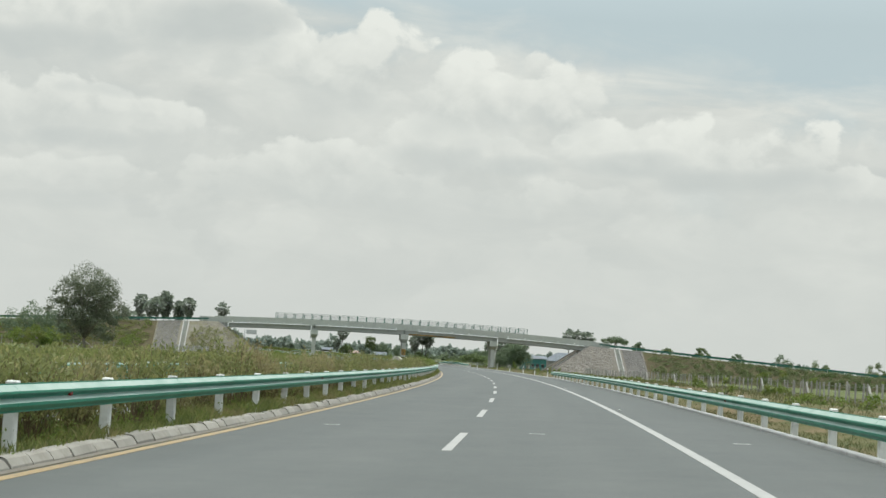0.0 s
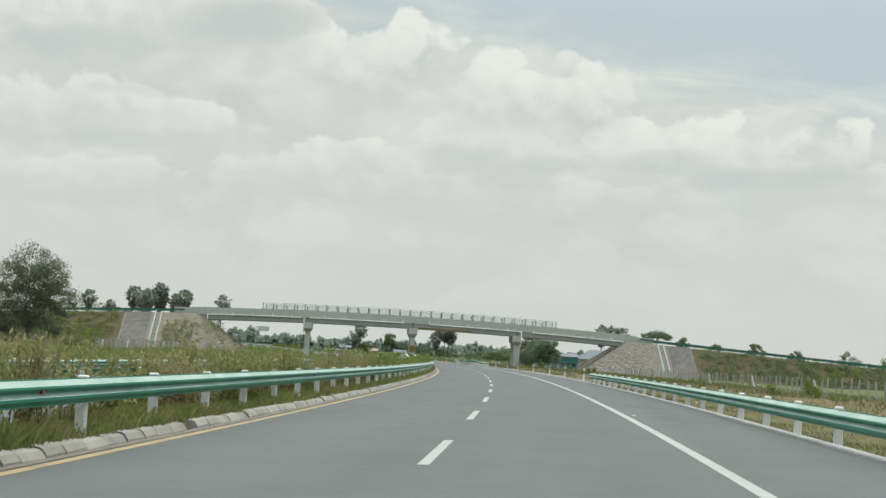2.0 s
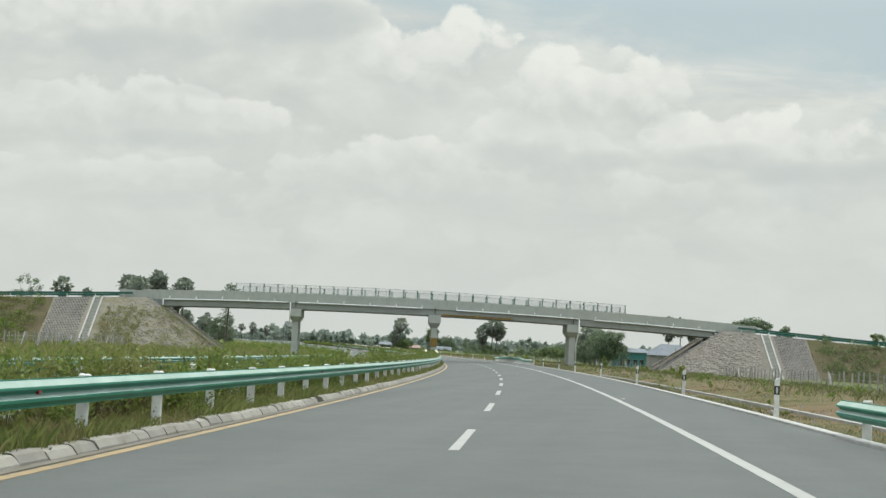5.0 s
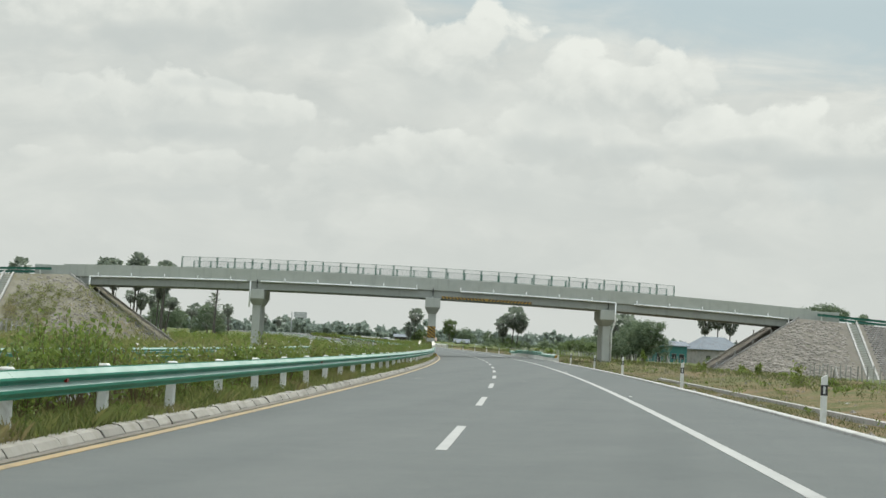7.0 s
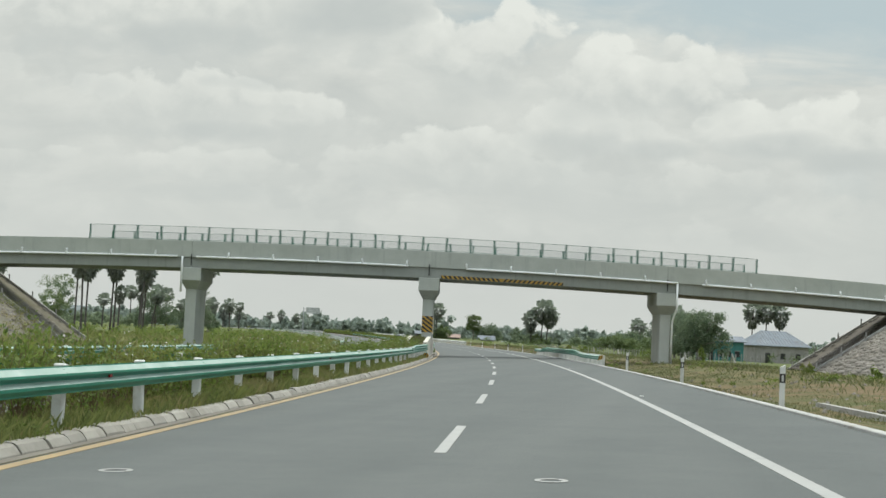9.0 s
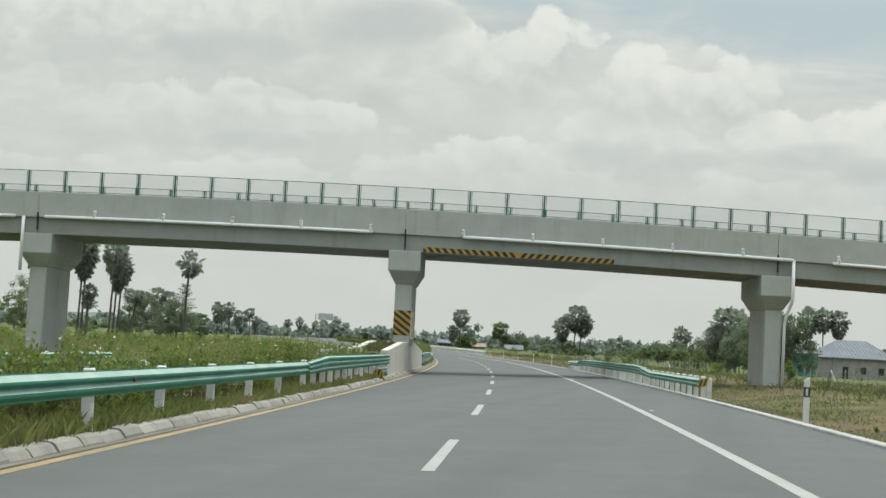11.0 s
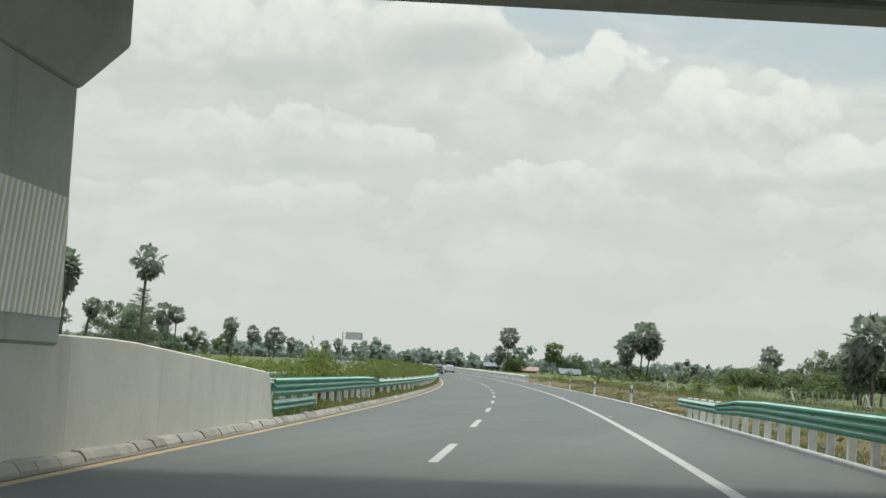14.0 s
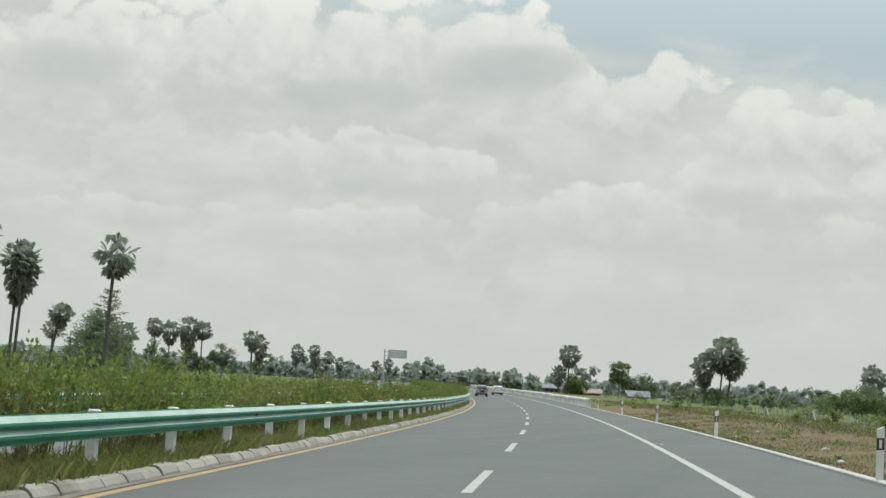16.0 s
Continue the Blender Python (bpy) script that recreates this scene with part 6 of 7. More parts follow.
for i in range(9):
    bush(flat(rng.uniform(322, 332), -rng.uniform(62, 100), 0.3 + rng.uniform(0, 2.0)), rng.uniform(0.8, 2.0), rng.uniform(0.8, 2.2), 380 + i, n=520, leaf=0.22, label="weedy bush on the embankment slope")


def wood_belt(name, seed, count, az0, az1, d0, d1, h0, h1, leaf, mat, label, per=44):
    """Belt of trees too far off to pick apart."""
    g = np.random.default_rng(seed)
    pts = []
    for i in range(count):
        az = radians(g.uniform(az0, az1))
        d = g.uniform(d0, d1)
        x, y = -30 - d * math.sin(az), 200 + d * math.cos(az)
        h = g.uniform(h0, h1) * (0.75 + 0.6 * (noise.noise(Vector((az * 30, d * 0.004, 1))) + 0.5))
        if g.random() < 0.05:
            h *= 1.2
        r = g.uniform(0.42, 0.75) * h
        m = int(per * (h / h1) ** 1.7) + 24
        k = max(6, m // 24)
        cc = unit(g.normal(size=(k, 3))) * g.uniform(0.25, 0.9, (k, 1)) * (r, r, h * 0.48) + (x, y, h * 0.46 + 0.3)
        pts.append(cc[g.integers(0, k, m)] + g.normal(0, 0.10, (m, 3)) * (r, r, h * 0.6))
    c = np.concatenate(pts)
    stuff(name, leaves(name, c, g.normal(size=(len(c), 3)), leaf * g.uniform(0.7, 1.4, len(c)), leaf * 0.75, mat, g), label, "trees")


wood_belt("far_woods", 77, 2000, -26, 44, 850, 1400, 7.5, 11.5, 2.7, "leaf_hazed", "hazy belt of trees along the horizon", 92)
wood_belt("field_trees", 79, 230, -26, 4.5, 520, 880, 2.6, 5.2, 0.75, "leaf_mid", "green trees and hedges across the fields", 520)
wood_belt("field_trees", 80, 130, 17.5, 44, 480, 850, 2.5, 5.6, 0.75, "leaf_mid", "green trees and hedges across the fields", 520)


def scrub(name, seed, count, s0, s1, u0, u1, h0, h1, leaf, mat, label, per=90):
    """Low shrubs scattered over a field, too many to tell apart."""
    g = np.random.default_rng(seed)
    pts = []
    for _ in range(count):
        s, u = g.uniform(s0, s1), g.uniform(u0, u1)
        h = g.uniform(h0, h1)
        r = h * g.uniform(0.5, 1.0)
        p = np.array(flat(s, u, land(s, u)))
        k = 7
        cc = unit(g.normal(size=(k, 3))) * g.uniform(0.2, 0.8, (k, 1)) * (r, r, h * 0.45) + (0, 0, h * 0.48)
        m = int(per * g.uniform(0.6, 1.3))
        pts.append(p + cc[g.integers(0, k, m)] + g.normal(0, 0.16, (m, 3)) * (r, r, h * 0.6))
    c = np.concatenate(pts)
    stuff(name, leaves(name, c, g.normal(size=(len(c), 3)) + (0, 0, 0.4), leaf * g.uniform(0.6, 1.4, len(c)), leaf * 0.6, mat, g), label, "bushes")


scrub("field_scrub", 91, 240, 375, 640, -85, -19.5, 0.8, 2.6, 0.24, "leaf_bush", "scattered green scrub beyond the oncoming lanes")
scrub("field_scrub", 92, 120, 60, 320, -60, -20, 0.6, 1.8, 0.20, "leaf_corn", "scattered dry scrub beyond the oncoming lanes")
scrub("field_scrub", 93, 130, 400, 760, 31, 110, 0.7, 2.6, 0.26, "leaf_tree", "scattered green scrub across the field")
def rubble():
    """Small stones strewn over the bare verge."""
    g = np.random.default_rng(33)
    n = 2600
    s, u = g.uniform(150, 520, n), 7.2 + 20 * g.random(n) ** 1.4
    out = []
    for a, b in zip(s, u):
        c = np.array(flat(a, b, land(a, b) + 0.02))
        r = 0.03 + 0.09 * g.random() ** 3
        ring = [c + r * np.array([math.cos(q) * g.uniform(0.7, 1.2), math.sin(q) * g.uniform(0.7, 1.2), g.uniform(-0.2, 0.3)]) for q in (0, 1.6, 3.1, 4.7)]
        top = c + np.array([0, 0, r * 0.9])
        for k in range(4):
            m = (ring[k] + ring[(k + 1) % 4]) / 2
            out += [ring[k], m, ring[(k + 1) % 4], top]
    stuff("rubble", quick_mesh("rubble", np.array(out), 4, "stone"), "small stones and clods strewn over the verge", "stones")


rubble()
scrub("verge_scrub", 94, 260, 150, 520, 8.5, 26, 0.15, 0.6, 0.09, "leaf_bush", "small green weeds on the verge", 50)


def slope_weeds():
    """Weeds on the earth slopes of the crossing road."""
    g = np.random.default_rng(15)
    for side, x0, x1 in ((1, 49.5, 150), (-1, 60.5, 150)):
        n = 1300
        x, t = g.uniform(x0, x1, n), g.uniform(0.02, 1.0, n)
        k = np.repeat(np.arange(n), 34)
        zt = np.array([crest(side * a) - 1.2 for a in x])
        z = zt + (-0.5 - zt) * t
        y = -0.9 - 1.5 * (zt + 0.5) * t
        p = np.array([BR @ Vector((side * a, b, c)) for a, b, c in zip(x, y, z)])
        h = g.uniform(0.2, 1.0, n)
        c = p[k] + np.stack([g.normal(0, 0.4, len(k)), g.normal(0, 0.3, len(k)), g.random(len(k)) * h[k]], 1)
        stuff("slope_weeds", leaves("slope_weeds", c, g.normal(size=(len(k), 3)) + (0, 0, 0.5), 0.26 * g.uniform(0.6, 1.4, len(k)), 0.13, "leaf_bush" if side < 0 else "leaf_tree", g), "green weeds covering the earth slope", "plants")


slope_weeds()


def cone_tufts():
    """Dry tufts between the stones of the paved end beyond the oncoming lanes."""
    g = np.random.default_rng(19)
    n = 520
    x, t = g.uniform(42.0, 51.5, n), g.uniform(0.1, 1.0, n) ** 0.7
    zt = np.array([crest(-a) - 1.2 for a in x])
    run = 1.5 * (zt + 0.5)
    turn = np.clip((46.0 - x) / 4.0, 0, 1) * math.pi / 2
    px = -np.maximum(x, 46.0) + np.sin(turn) * run * t
    py = -0.9 - np.cos(turn) * run * t
    p = np.array([BR @ Vector(q) for q in zip(px, py, zt + (-0.5 - zt) * t)])
    k = np.repeat(np.arange(n), 22)
    h = g.uniform(0.15, 0.65, n)
    c = p[k] + np.stack([g.normal(0, 0.22, len(k)), g.normal(0, 0.18, len(k)), g.random(len(k)) * h[k]], 1)
    stuff("slope_tufts", leaves("slope_tufts", c, g.normal(size=(len(k), 3)) + (0, 0, 0.8), 0.20 * g.uniform(0.6, 1.4, len(k)), 0.07, "leaf_corn", g), "dry yellowish tufts of grass between slope stones", "grass")


cone_tufts()


def far_hills():
    bm = bmesh.new()
    rows = []
    for i in range(90):
        az = radians(-40 + i)
        d = 3000
        h = 14 + 26 * (noise.noise(Vector((i * 0.11, 3.0, 0))) + 0.5) + 10 * noise.noise(Vector((i * 0.45, 9.0, 0)))
        h *= smooth(8, 24, -40 + i) * 0.9 + 0.25
        h = max(h, 3.0)
        rows.append([bm.verts.new((-r * math.sin(az), r * math.cos(az), z)) for r, z in ((d - 250, -2.0), (d, h), (d + 500, h * 0.6))])
    for a, b in zip(rows, rows[1:]):
        for j in range(2):
            bm.faces.new((a[j], a[j + 1], b[j + 1], b[j]))
    tagged(part("backdrop", bm, "far_hill", smooth_shade=True), "low bluish hills far off in the haze", "hills", kind="structure")


far_hills()


# ---------------------------------------------------------------- houses
def house(at, turn, w, d, wall, roof, label, roof_mat="roof_blue", wall_mat="house_wall", hip=True, openings=3):
    h = thing("house", Matrix.Translation(at) @ Matrix.Rotation(turn, 4, "Z"), label, "house", "farm houses")
    part("wall", box_bm((-w / 2, -d / 2, -0.3), (w / 2, d / 2, wall)), wall_mat, h)
    bm = bmesh.new()
    o = 0.5
    r = w * 0.25 if hip else -o
    low = [(-w / 2 - o, -d / 2 - o), (w / 2 + o, -d / 2 - o), (w / 2 + o, d / 2 + o), (-w / 2 - o, d / 2 + o)]
    a = [bm.verts.new((x, y, wall - 0.12)) for x, y in low]
    b = [bm.verts.new((x, y, wall + 0.002)) for x, y in low]
    p, q = bm.verts.new((-w / 2 + r, 0, wall + roof)), bm.verts.new((w / 2 - r, 0, wall + roof))
    bm.faces.new(a)
    for k in range(4):
        bm.faces.new((a[k], a[(k + 1) % 4], b[(k + 1) % 4], b[k]))
    bm.faces.new((b[0], b[1], q, p))
    bm.faces.new((b[2], b[3], p, q))
    bm.faces.new((b[1], b[2], q))
    bm.faces.new((b[3], b[0], p))
    rf = part("roof", bm, roof_mat, h)
    n = int(w / 0.6)
    for i in range(n + 1):
        x = -w / 2 - o + (w + 2 * o) * i / n
        top = min(1.0, max(0.0, (w / 2 + o - abs(x)) / max(0.01, r + o))) if hip else 1.0
        bm = bmesh.new()
        add_tube(bm, [(x, -d / 2 - o, wall + 0.03), (x, -(d / 2 + o) * (1 - top), wall + roof * top + 0.03)], [0.035, 0.035], 4)
        part("roof_rib", bm, roof_mat, rf)
    for i in range(openings):
        x = -w / 2 + w * (i + 0.7) / (openings + 0.4)
        wd = part("window", box_bm((x - 0.5, -d / 2 - 0.05, min(0.9, 0.45 * wall) if i else 0.0), (x + 0.5, -d / 2 + 0.02, min(2.0, wall - 0.3))), "dark_inside", h)
        part("window_frame", box_bm((x - 0.58, -d / 2 - 0.08, min(2.0, wall - 0.3)), (x + 0.58, -d / 2 + 0.02, min(2.1, wall - 0.2))), "house_wall", wd)
    return h


house(wtree(6.0, 520.3, -0.3), 0.45, 11.0, 8.0, 3.4, 2.9, "low farmhouse with a hipped blue-grey metal roof")
house(wtree(-4.4, 508.2, -0.3), 0.35, 7.6, 5.0, 3.8, 1.0, "open teal shed with a flat metal roof", wall_mat="house_teal", hip=False, openings=4)
house(wtree(-84.2, 776.3, -0.1), 0.2, 5.4, 4.4, 2.1, 1.5, "small hut with a pale blue metal roof", wall_mat="hut_wall", hip=False)
house(wtree(-76.0, 774.0, -0.1), 0.2, 4.0, 3.0, 1.2, 0.6, "small shelter with a pale roof", wall_mat="hut_wall", hip=False, openings=2)
house(wtree(-105.1, 830.7, 0.0), 0.2, 5.0, 4.5, 2.4, 1.3, "distant hut with a rusty red roof", "roof_rust", "hut_wall", hip=False)
house(wtree(-125.9, 877.0, 1.2), 0.2, 5.6, 5.0, 2.2, 1.3, "distant hut with a pale metal roof", wall_mat="hut_wall", hip=False)


# ---------------------------------------------------------------- overhead sign
def cantilever_sign(at, turn):
    s = thing("road_sign", Matrix.Translation(at) @ Matrix.Rotation(turn, 4, "Z"), "large pale direction sign on a tall steel pole", "road sign")
    bm = bmesh.new()
    add_tube(bm, [(-3.4, 0, -0.5), (-3.4, 0, 8.9)], [0.22, 0.16], 10)
    part("pole", bm, "steel", s)
    bm = bmesh.new()
    for z in (7.2, 8.3):
        add_tube(bm, [(-3.4, 0, z), (2.4, 0, z)], [0.09, 0.09], 8)
    part("arm", bm, "steel", s)
    panel = part("panel", box_bm((-2.5, -0.14, 6.6), (2.7, -0.08, 8.9), 0.02), "sign_face", s)
    for i, (a, b) in enumerate(((-2.0, 1.9), (-1.8, 2.1), (-2.0, 1.2))):
        part("text_bar", box_bm((a, -0.152, 8.2 - 0.62 * i), (b, -0.139, 8.42 - 0.62 * i)), "plate", panel)


cantilever_sign(wtree(-152.4, 786.0, 2.2), SB / R1 + 0.14)


# ---------------------------------------------------------------- vehicles
def loft(stations, keep=None):
    """Body shell from stations (y, [(x, z), ...]) for the right half, mirrored."""
    bm = bmesh.new()
    rows = []
    for y, half in stations:
        pts = [(x, z) for x, z in half] + [(-x, z) for x, z in half[::-1]]
        rows.append([bm.verts.new((x, y, z)) for x, z in pts])
    k = len(rows[0])
    for a, b in zip(rows, rows[1:]):
        for j in range(k):
            bm.faces.new((a[j], a[(j + 1) % k], b[(j + 1) % k], b[j]))
    bm.faces.new(rows[0])
    bm.faces.new(rows[-1][::-1])
    return bm


def wheel(parent, x, y, r, w):
    bm = bmesh.new()
    sides = 22
    prof = [(r * 0.62, -w / 2), (r * 0.93, -w / 2), (r, -w * 0.36), (r, w * 0.36), (r * 0.93, w / 2), (r * 0.62, w / 2)]
    rows = [[bm.verts.new((x + t, y + q * math.cos(2 * math.pi * i / sides), r + q * math.sin(2 * math.pi * i / sides))) for q, t in prof] for i in range(sides)]
    for i in range(sides):
        a, b = rows[i], rows[(i + 1) % sides]
        for j in range(len(prof)):
            bm.faces.new((a[j], a[(j + 1) % len(prof)], b[(j + 1) % len(prof)], b[j]))
    tyre = part("wheel", bm, "rubber", parent)
    bm = bmesh.new()
    sg = 1 if x > 0 else -1
    ring = [bm.verts.new((x + sg * w * 0.30, y + r * 0.62 * math.cos(2 * math.pi * i / 20), r + r * 0.62 * math.sin(2 * math.pi * i / 20))) for i in range(20)]
    hub = [bm.verts.new((x + sg * w * 0.40, y + r * (0.36 if i % 4 < 2 else 0.16) * math.cos(2 * math.pi * i / 20), r + r * (0.36 if i % 4 < 2 else 0.16) * math.sin(2 * math.pi * i / 20))) for i in range(20)]
    for i in range(20):
        bm.faces.new((ring[i], ring[(i + 1) % 20], hub[(i + 1) % 20], hub[i]))
    bm.faces.new(hub)
    part("rim", bm, "steel", tyre)


def plate_with_bars(parent, x, y, z, w=0.44, h=0.16):
    p = part("number_plate", box_bm((x - w / 2, y - 0.012, z - h / 2), (x + w / 2, y + 0.002, z + h / 2), 0.004), "plate", parent)
    for i in range(6):
        a = x - w * 0.38 + i * w * 0.135
        part("plate_bar", box_bm((a, y - 0.017, z - h * 0.28), (a + w * 0.075, y - 0.011, z + h * 0.22)), "black", p)


def off_roader(m, label, body_mat="car_silver", spare=True):
    """Compact off-roader, 4.2 m long; rear end at -y."""
    c = thing("suv_car", m, label, "car", "cars on the road")
    W = 0.865
    st = [(-2.06, [(0.60, 0.42), (0.74, 0.46), (0.78, 0.70), (0.78, 0.95), (0.70, 1.00)]),
          (-1.98, [(0.66, 0.36), (0.82, 0.44), (W, 0.72), (0.85, 0.98), (0.76, 1.04)]),
          (-1.2, [(0.70, 0.32), (0.85, 0.42), (W, 0.72), (0.855, 0.99), (0.78, 1.05)]),
          (0.4, [(0.70, 0.30), (0.85, 0.40), (W, 0.70), (0.855, 0.97), (0.78, 1.03)]),
          (1.05, [(0.70, 0.32), (0.85, 0.42), (W, 0.70), (0.845, 0.95), (0.74, 1.02)]),
          (1.85, [(0.66, 0.36), (0.82, 0.42), (0.83, 0.66), (0.78, 0.86), (0.66, 0.90)]),
          (2.10, [(0.50, 0.42), (0.66, 0.46), (0.68, 0.62), (0.62, 0.76), (0.50, 0.80)])]
    bm = loft(st)
    bmesh.ops.bevel(bm, geom=list(bm.edges), offset=0.012, segments=1, affect="EDGES")
    part("body", bm, body_mat, c, smooth_shade=False)
    cab = [(-2.00, [(0.79, 0.99), (0.745, 1.08), (0.62, 1.52), (0.56, 1.57)]), (-1.86, [(0.82, 0.99), (0.775, 1.08), (0.645, 1.58), (0.57, 1.635)]),
           (-1.0, [(0.83, 0.99), (0.785, 1.08), (0.66, 1.61), (0.58, 1.665)]), (0.05, [(0.83, 0.98), (0.785, 1.08), (0.655, 1.60), (0.57, 1.65)]),
           (0.42, [(0.83, 0.98), (0.78, 1.07), (0.63, 1.53), (0.55, 1.58)]), (1.12, [(0.81, 0.96), (0.75, 1.0), (0.72, 1.02), (0.66, 1.03)])]
    part("cabin", loft(cab), body_mat, c)
    rw = bmesh.new()
    q = [rw.verts.new(p) for p in ((-0.70, -2.012, 1.10), (0.70, -2.012, 1.10), (0.60, -1.985, 1.50), (-0.60, -1.985, 1.50))]
    q2 = [rw.verts.new(v.co + Vector((0, 0.03, 0))) for v in q]
    rw.faces.new(q)
    for k in range(4):
        rw.faces.new((q[k], q[(k + 1) % 4], q2[(k + 1) % 4], q2[k]))
    part("rear_window", rw, "dark_glass", c, "dark rear window")
    for sg in (-1, 1):
        for a, b in ((-1.84, -1.28), (-1.20, -0.42), (-0.34, 0.36)):
            bm = bmesh.new()
            p = [(sg * 0.789, a, 1.10), (sg * 0.789, b + (0.42 if b > 0.3 else 0), 1.10), (sg * 0.668, b, 1.53), (sg * 0.668, a + 0.04, 1.53)]
            v = [bm.verts.new(w) for w in p]
            v2 = [bm.verts.new(Vector(w) - Vector((sg * 0.03, 0, 0))) for w in p]
            bm.faces.new(v)
            for k in range(4):
                bm.faces.new((v[k], v[(k + 1) % 4], v2[(k + 1) % 4], v2[k]))
            part("side_window", bm, "dark_glass", c)
        part("tail_lamp", box_bm((sg * 0.70 - 0.085, -2.085, 0.80), (sg * 0.70 + 0.085, -1.97, 1.10), 0.02), "red_glass", c, "tall red tail lamp")
        part("lamp_band", box_bm((sg * 0.70 - 0.08, -2.091, 0.93), (sg * 0.70 + 0.08, -2.08, 0.985)), "lamp_glass", c)
        part("bumper_reflector", box_bm((sg * 0.66 - 0.07, -2.13, 0.50), (sg * 0.66 + 0.07, -2.085, 0.55)), "red_glass", c)
        part("head_lamp", box_bm((sg * 0.58 - 0.14, 1.96, 0.68), (sg * 0.58 + 0.14, 2.09, 0.82), 0.03), "lamp_glass", c)
        part("door_mirror", box_bm((sg * 0.97 - 0.09, 0.46, 1.02), (sg * 0.97 + 0.09, 0.58, 1.20), 0.03), "car_trim", c, "dark door mirror")
        for y in (-0.55, 0.35):
            part("door_handle", box_bm((sg * 0.868 - 0.015, y - 0.10, 0.93), (sg * 0.868 + 0.015, y + 0.06, 0.965), 0.006), body_mat, c)
        bm = bmesh.new()
        add_tube(bm, [(sg * 0.56, -1.75, 1.64), (sg * 0.57, -1.6, 1.70), (sg * 0.57, 0.0, 1.695), (sg * 0.56, 0.2, 1.65)], [0.02] * 4, 6)
        part("roof_rail", bm, "car_trim", c)
        for y in (-1.24, 1.25):
            bm = bmesh.new()
            n = 12
            arc = [(y + 0.43 * math.cos(math.pi * i / n), 0.36 + 0.43 * math.sin(math.pi * i / n)) for i in range(n + 1)]
            arc2 = [(y + 0.36 * math.cos(math.pi * i / n), 0.36 + 0.36 * math.sin(math.pi * i / n)) for i in range(n, -1, -1)]
            add_prism(bm, arc + arc2, sg * 0.84, sg * 0.895, axis=0)
            part("wheel_arch", bm, body_mat, c)
            wheel(c, sg * 0.76, y, 0.345, 0.23)
    part("rear_bumper", box_bm((-0.84, -2.12, 0.42), (0.84, -1.96, 0.66), 0.05), body_mat, c)
    part("front_bumper", box_bm((-0.80, 1.98, 0.36), (0.80, 2.14, 0.60), 0.05), body_mat, c)
    part("underside", box_bm((-0.70, -1.95, 0.24), (0.70, 1.9, 0.44), 0.03), "rubber", c)
    plate_with_bars(c, -0.42 if spare else 0.0, -2.075 if spare else -2.125, 0.74 if spare else 0.55)
    if spare:
        bm = bmesh.new()
        bmesh.ops.create_cone(bm, cap_ends=True, segments=28, radius1=0.36, radius2=0.34, depth=0.22)
        for v in bm.verts:
            v.co = Vector((v.co.x + 0.02, -2.17 + (-v.co.z if False else v.co.z * -1.0), v.co.y + 0.92))
        bmesh.ops.bevel(bm, geom=[e for e in bm.edges if abs(e.verts[0].co.y - e.verts[1].co.y) < 0.001 and e.verts[0].co.y < -2.2], offset=0.03, segments=2, affect="EDGES")
        cover = part("spare_wheel_cover", bm, "rubber", c, "black round spare wheel cover")
        for x, z, w, h in ((-0.2, 0.98, 0.42, 0.11), (-0.14, 0.80, 0.30, 0.05)):
            part("emblem_bar", box_bm((x, -2.290, z), (x + w, -2.279, z + h), 0.004), "plate", cover)
        part("rear_wiper", box_bm((-0.45, -2.03, 1.11), (0.05, -2.012, 1.13)), "black", c)
    return c


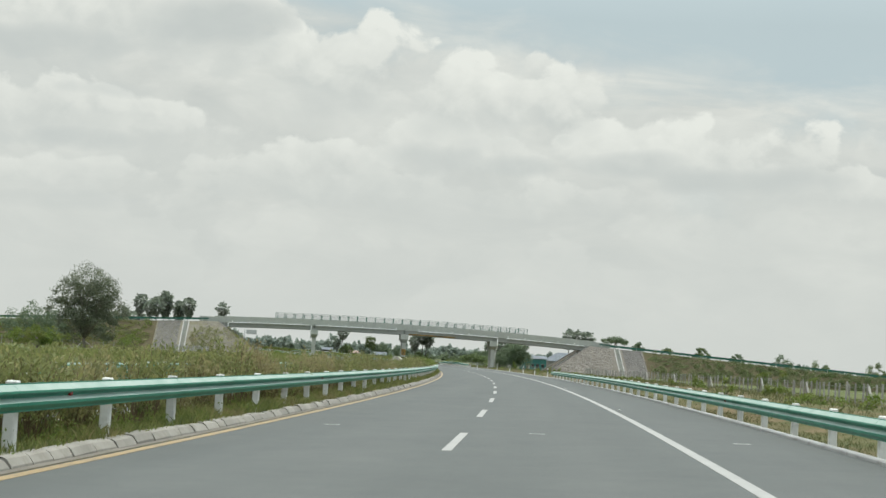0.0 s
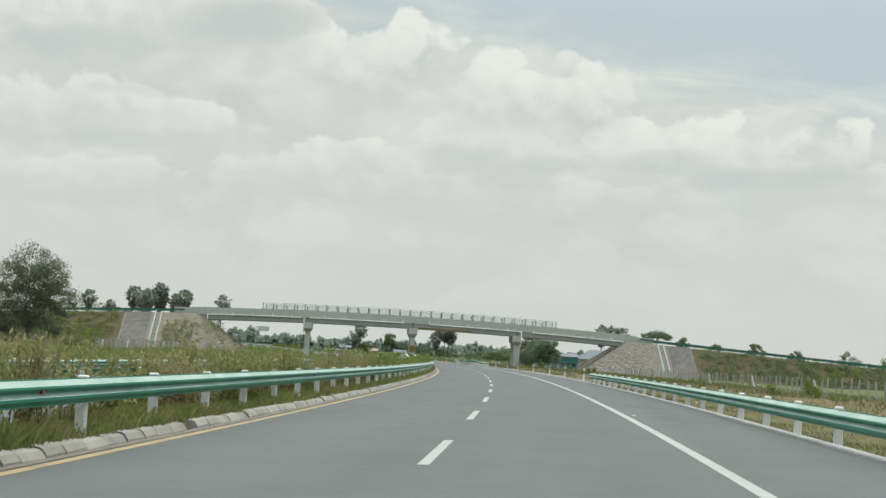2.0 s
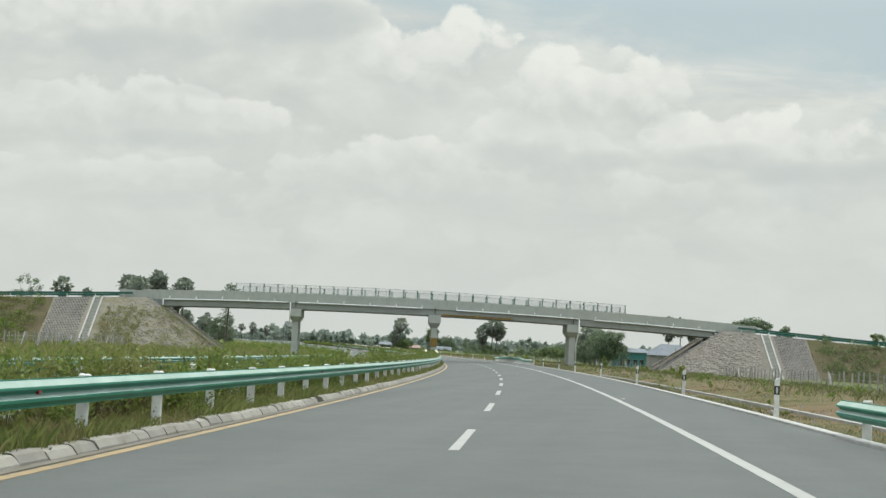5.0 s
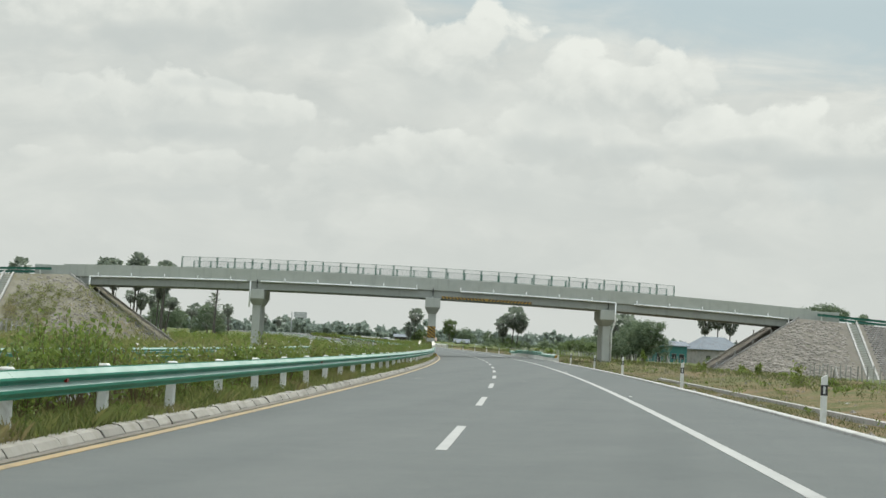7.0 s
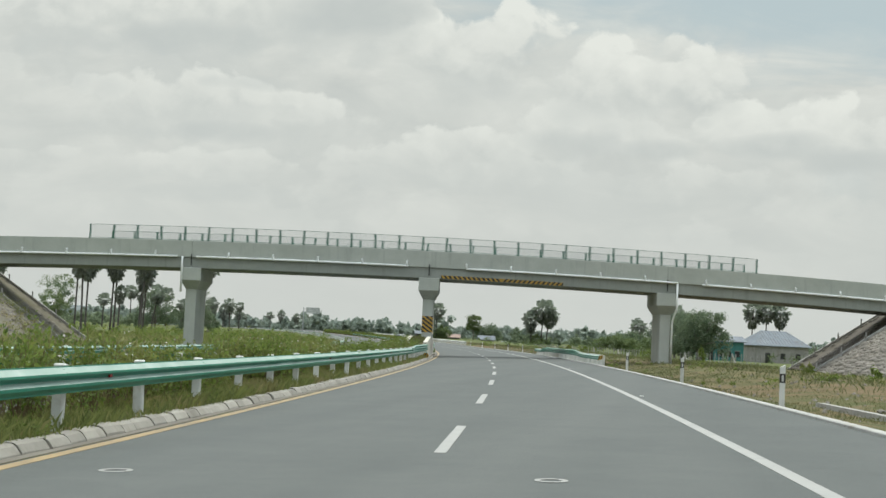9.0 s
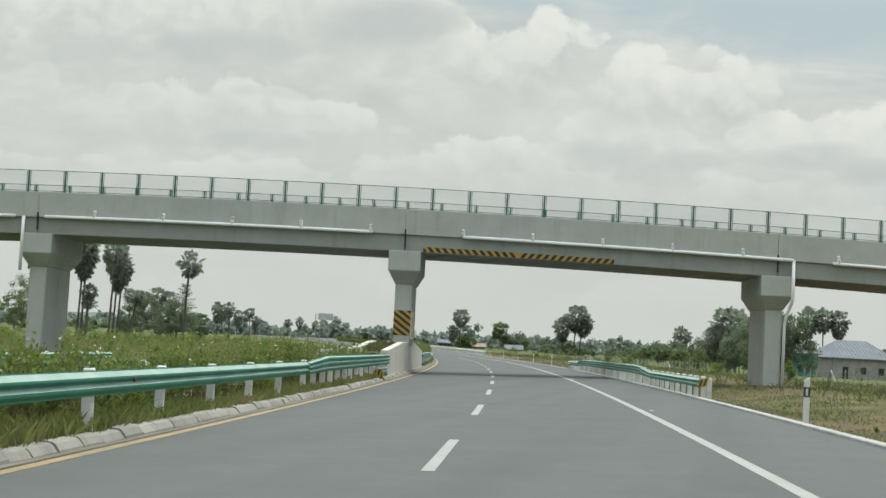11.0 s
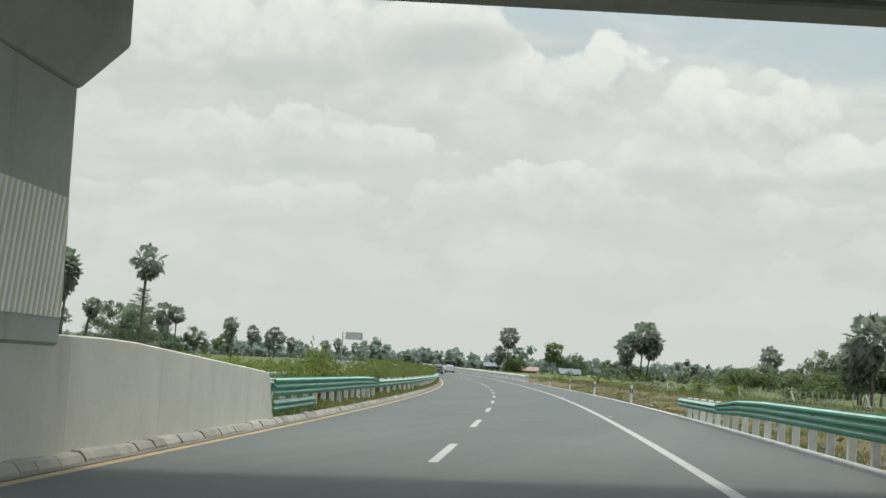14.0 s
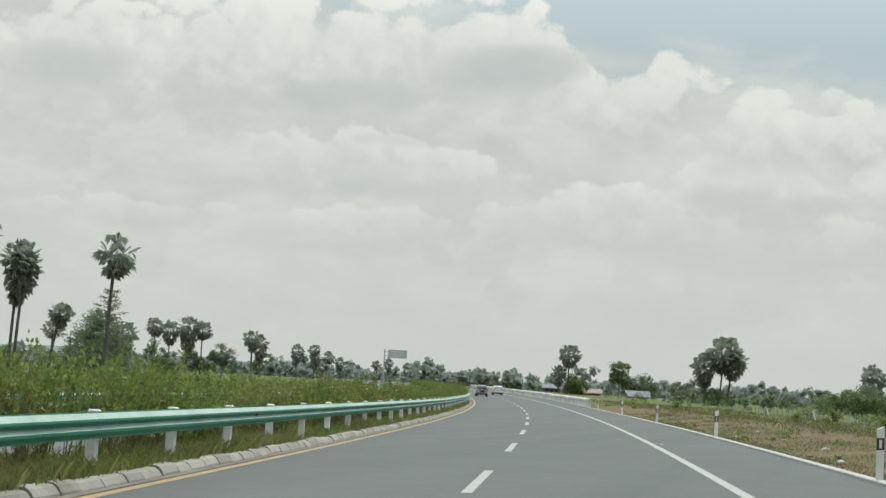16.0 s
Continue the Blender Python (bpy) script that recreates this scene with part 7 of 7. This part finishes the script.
def saloon(m, label):
    """Plain white hatchback seen from behind."""
    c = thing("hatchback_car", m, label, "car", "cars on the road")
    st = [(-1.95, [(0.55, 0.40), (0.74, 0.46), (0.76, 0.70), (0.70, 0.92), (0.60, 0.96)]), (-1.7, [(0.66, 0.30), (0.82, 0.42), (0.84, 0.70), (0.82, 0.92), (0.72, 0.98)]),
          (0.3, [(0.66, 0.28), (0.83, 0.40), (0.85, 0.68), (0.82, 0.90), (0.72, 0.96)]), (1.1, [(0.66, 0.30), (0.82, 0.40), (0.83, 0.66), (0.78, 0.84), (0.66, 0.90)]),
          (1.95, [(0.5, 0.40), (0.66, 0.44), (0.66, 0.58), (0.58, 0.70), (0.46, 0.73)])]
    part("body", loft(st), "car_white", c)
    part("cabin", loft([(-1.85, [(0.74, 0.92), (0.70, 1.0), (0.60, 1.32), (0.52, 1.36)]), (-1.3, [(0.78, 0.92), (0.74, 1.0), (0.62, 1.46), (0.54, 1.50)]), (0.1, [(0.78, 0.92), (0.74, 1.0), (0.61, 1.45), (0.53, 1.49)]),
                        (1.0, [(0.74, 0.88), (0.70, 0.91), (0.68, 0.93), (0.60, 0.94)])]), "car_white", c)
    bm = bmesh.new()
    q = [bm.verts.new(p) for p in ((-0.64, -1.862, 1.02), (0.64, -1.862, 1.02), (0.56, -1.60, 1.36), (-0.56, -1.60, 1.36))]
    q2 = [bm.verts.new(v.co + Vector((0, 0.05, -0.03))) for v in q]
    bm.faces.new(q)
    for k in range(4):
        bm.faces.new((q[k], q[(k + 1) % 4], q2[(k + 1) % 4], q2[k]))
    part("rear_window", bm, "dark_glass", c)
    for sg in (-1, 1):
        part("tail_lamp", box_bm((sg * 0.64 - 0.1, -1.965, 0.72), (sg * 0.64 + 0.1, -1.86, 0.90), 0.02), "red_glass", c)
        part("head_lamp", box_bm((sg * 0.5 - 0.12, 1.85, 0.58), (sg * 0.5 + 0.12, 1.96, 0.70), 0.02), "lamp_glass", c)
        part("door_mirror", box_bm((sg * 0.92 - 0.08, 0.55, 0.92), (sg * 0.92 + 0.08, 0.65, 1.04), 0.03), "car_white", c)
        for a, b in ((-1.25, -0.35), (-0.28, 0.5)):
            bm = bmesh.new()
            p = [(sg * 0.748, a, 1.0), (sg * 0.748, b + (0.25 if b > 0 else 0), 1.0), (sg * 0.632, b - 0.1, 1.38), (sg * 0.632, a + 0.05, 1.38)]
            v = [bm.verts.new(w) for w in p]
            v2 = [bm.verts.new(Vector(w) - Vector((sg * 0.03, 0, 0))) for w in p]
            bm.faces.new(v)
            for k in range(4):
                bm.faces.new((v[k], v[(k + 1) % 4], v2[(k + 1) % 4], v2[k]))
            part("side_window", bm, "dark_glass", c)
        for y in (-1.25, 1.25):
            wheel(c, sg * 0.74, y, 0.31, 0.20)
    part("rear_bumper", box_bm((-0.80, -2.02, 0.36), (0.80, -1.88, 0.60), 0.05), "car_white", c)
    part("underside", box_bm((-0.66, -1.8, 0.2), (0.66, 1.8, 0.42), 0.03), "rubber", c)
    plate_with_bars(c, 0.0, -1.985, 0.66)
    return c


off_roader(frame_at(606, -1.95), "silver compact off-roader with a black spare wheel cover")
saloon(frame_at(636, 2.0), "white hatchback driving in the outer lane")


# ---------------------------------------------------------------- litter and small debris on the verge
def litter():
    g = random.Random(9)
    for i in range(46):
        s, u = g.choice((g.uniform(60, 300), g.uniform(380, 480))), g.uniform(7.0, 12.0)
        bm = bmesh.new()
        r = g.uniform(0.05, 0.16)
        bmesh.ops.create_icosphere(bm, subdivisions=1, radius=r)
        for q in bm.verts:
            q.co = Vector((q.co.x * g.uniform(0.7, 1.4), q.co.y * g.uniform(0.7, 1.4), q.co.z * g.uniform(0.3, 0.6)))
        ob = part("stone", bm, "white_conc" if i % 3 else "stone")
        place(ob, Matrix.Translation(flat(s, u, verge(u) + 0.03)))
        tagged(ob, "pale loose stone lying on the verge", "stone", "loose stones")


litter()


# ---------------------------------------------------------------- kerb stones of the median, laid singly
def kerb_stones():
    g = random.Random(3)
    kerb = thing("median_kerb", Matrix(), "row of worn sloping concrete kerb stones along the median", "kerb", kind="structure")
    shapes = []
    for i in range(9):
        bm = bmesh.new()
        l = 0.5
        j = [g.uniform(-0.006, 0.006) for _ in range(10)]
        sec = [(-0.28, -0.10), (-0.28, 0.118), (-0.24, 0.142), (-0.13, 0.138), (-0.085, 0.118), (-0.02, 0.030), (-0.012, -0.05)]
        rows = []
        for e, y in enumerate((-l / 2 + 0.006, -l / 2 + 0.03, l / 2 - 0.03, l / 2 - 0.006)):
            shrink = 0.95 if e in (0, 3) else 1.0
            rows.append([bm.verts.new((x * shrink + j[k] * 0.6, y + j[k + 2] * 0.5, z * shrink + j[k + 1])) for k, (x, z) in enumerate(sec)])
        for a, b in zip(rows, rows[1:]):
            for k in range(7):
                bm.faces.new((a[k], a[(k + 1) % 7], b[(k + 1) % 7], b[k]))
        bm.faces.new(rows[0])
        bm.faces.new(rows[-1][::-1])
        shapes.append(to_mesh("kerb_stone", bm, "kerb"))
    s, count, rest = -15.0, 0, []
    while s < 640:
        l = g.choice((0.62, 0.75, 0.9, 1.0, 1.0, 1.0))
        m = frame_at(s + l / 2, -4.345 + g.uniform(-0.012, 0.012), g.uniform(-0.02, 0.01)) @ Matrix.Rotation(g.uniform(-0.015, 0.015), 4, "X") @ Matrix.Rotation(g.uniform(-0.04, 0.03), 4, "Y") @ Matrix.Diagonal((1, l / 0.51, 1, 1))
        if g.random() > 0.003:
            me = g.choice(shapes)
            near = 214 < s < 300 or 326 < s < 388 or 52 < s < 72
            if near and count < 300:
                place(part("kerb_stone", me, "kerb", kerb), m)
                count += 1
            else:
                rest.append((me, m))
        s += l + g.uniform(0.0, 0.03)
    bm = bmesh.new()
    for me, m in rest:
        k = len(bm.verts)
        bm.from_mesh(me)
        bm.verts.ensure_lookup_table()
        bmesh.ops.transform(bm, matrix=m, verts=bm.verts[k:])
    part("kerb_stones", bm, "kerb", kerb)["kind"] = "stuff"


kerb_stones()
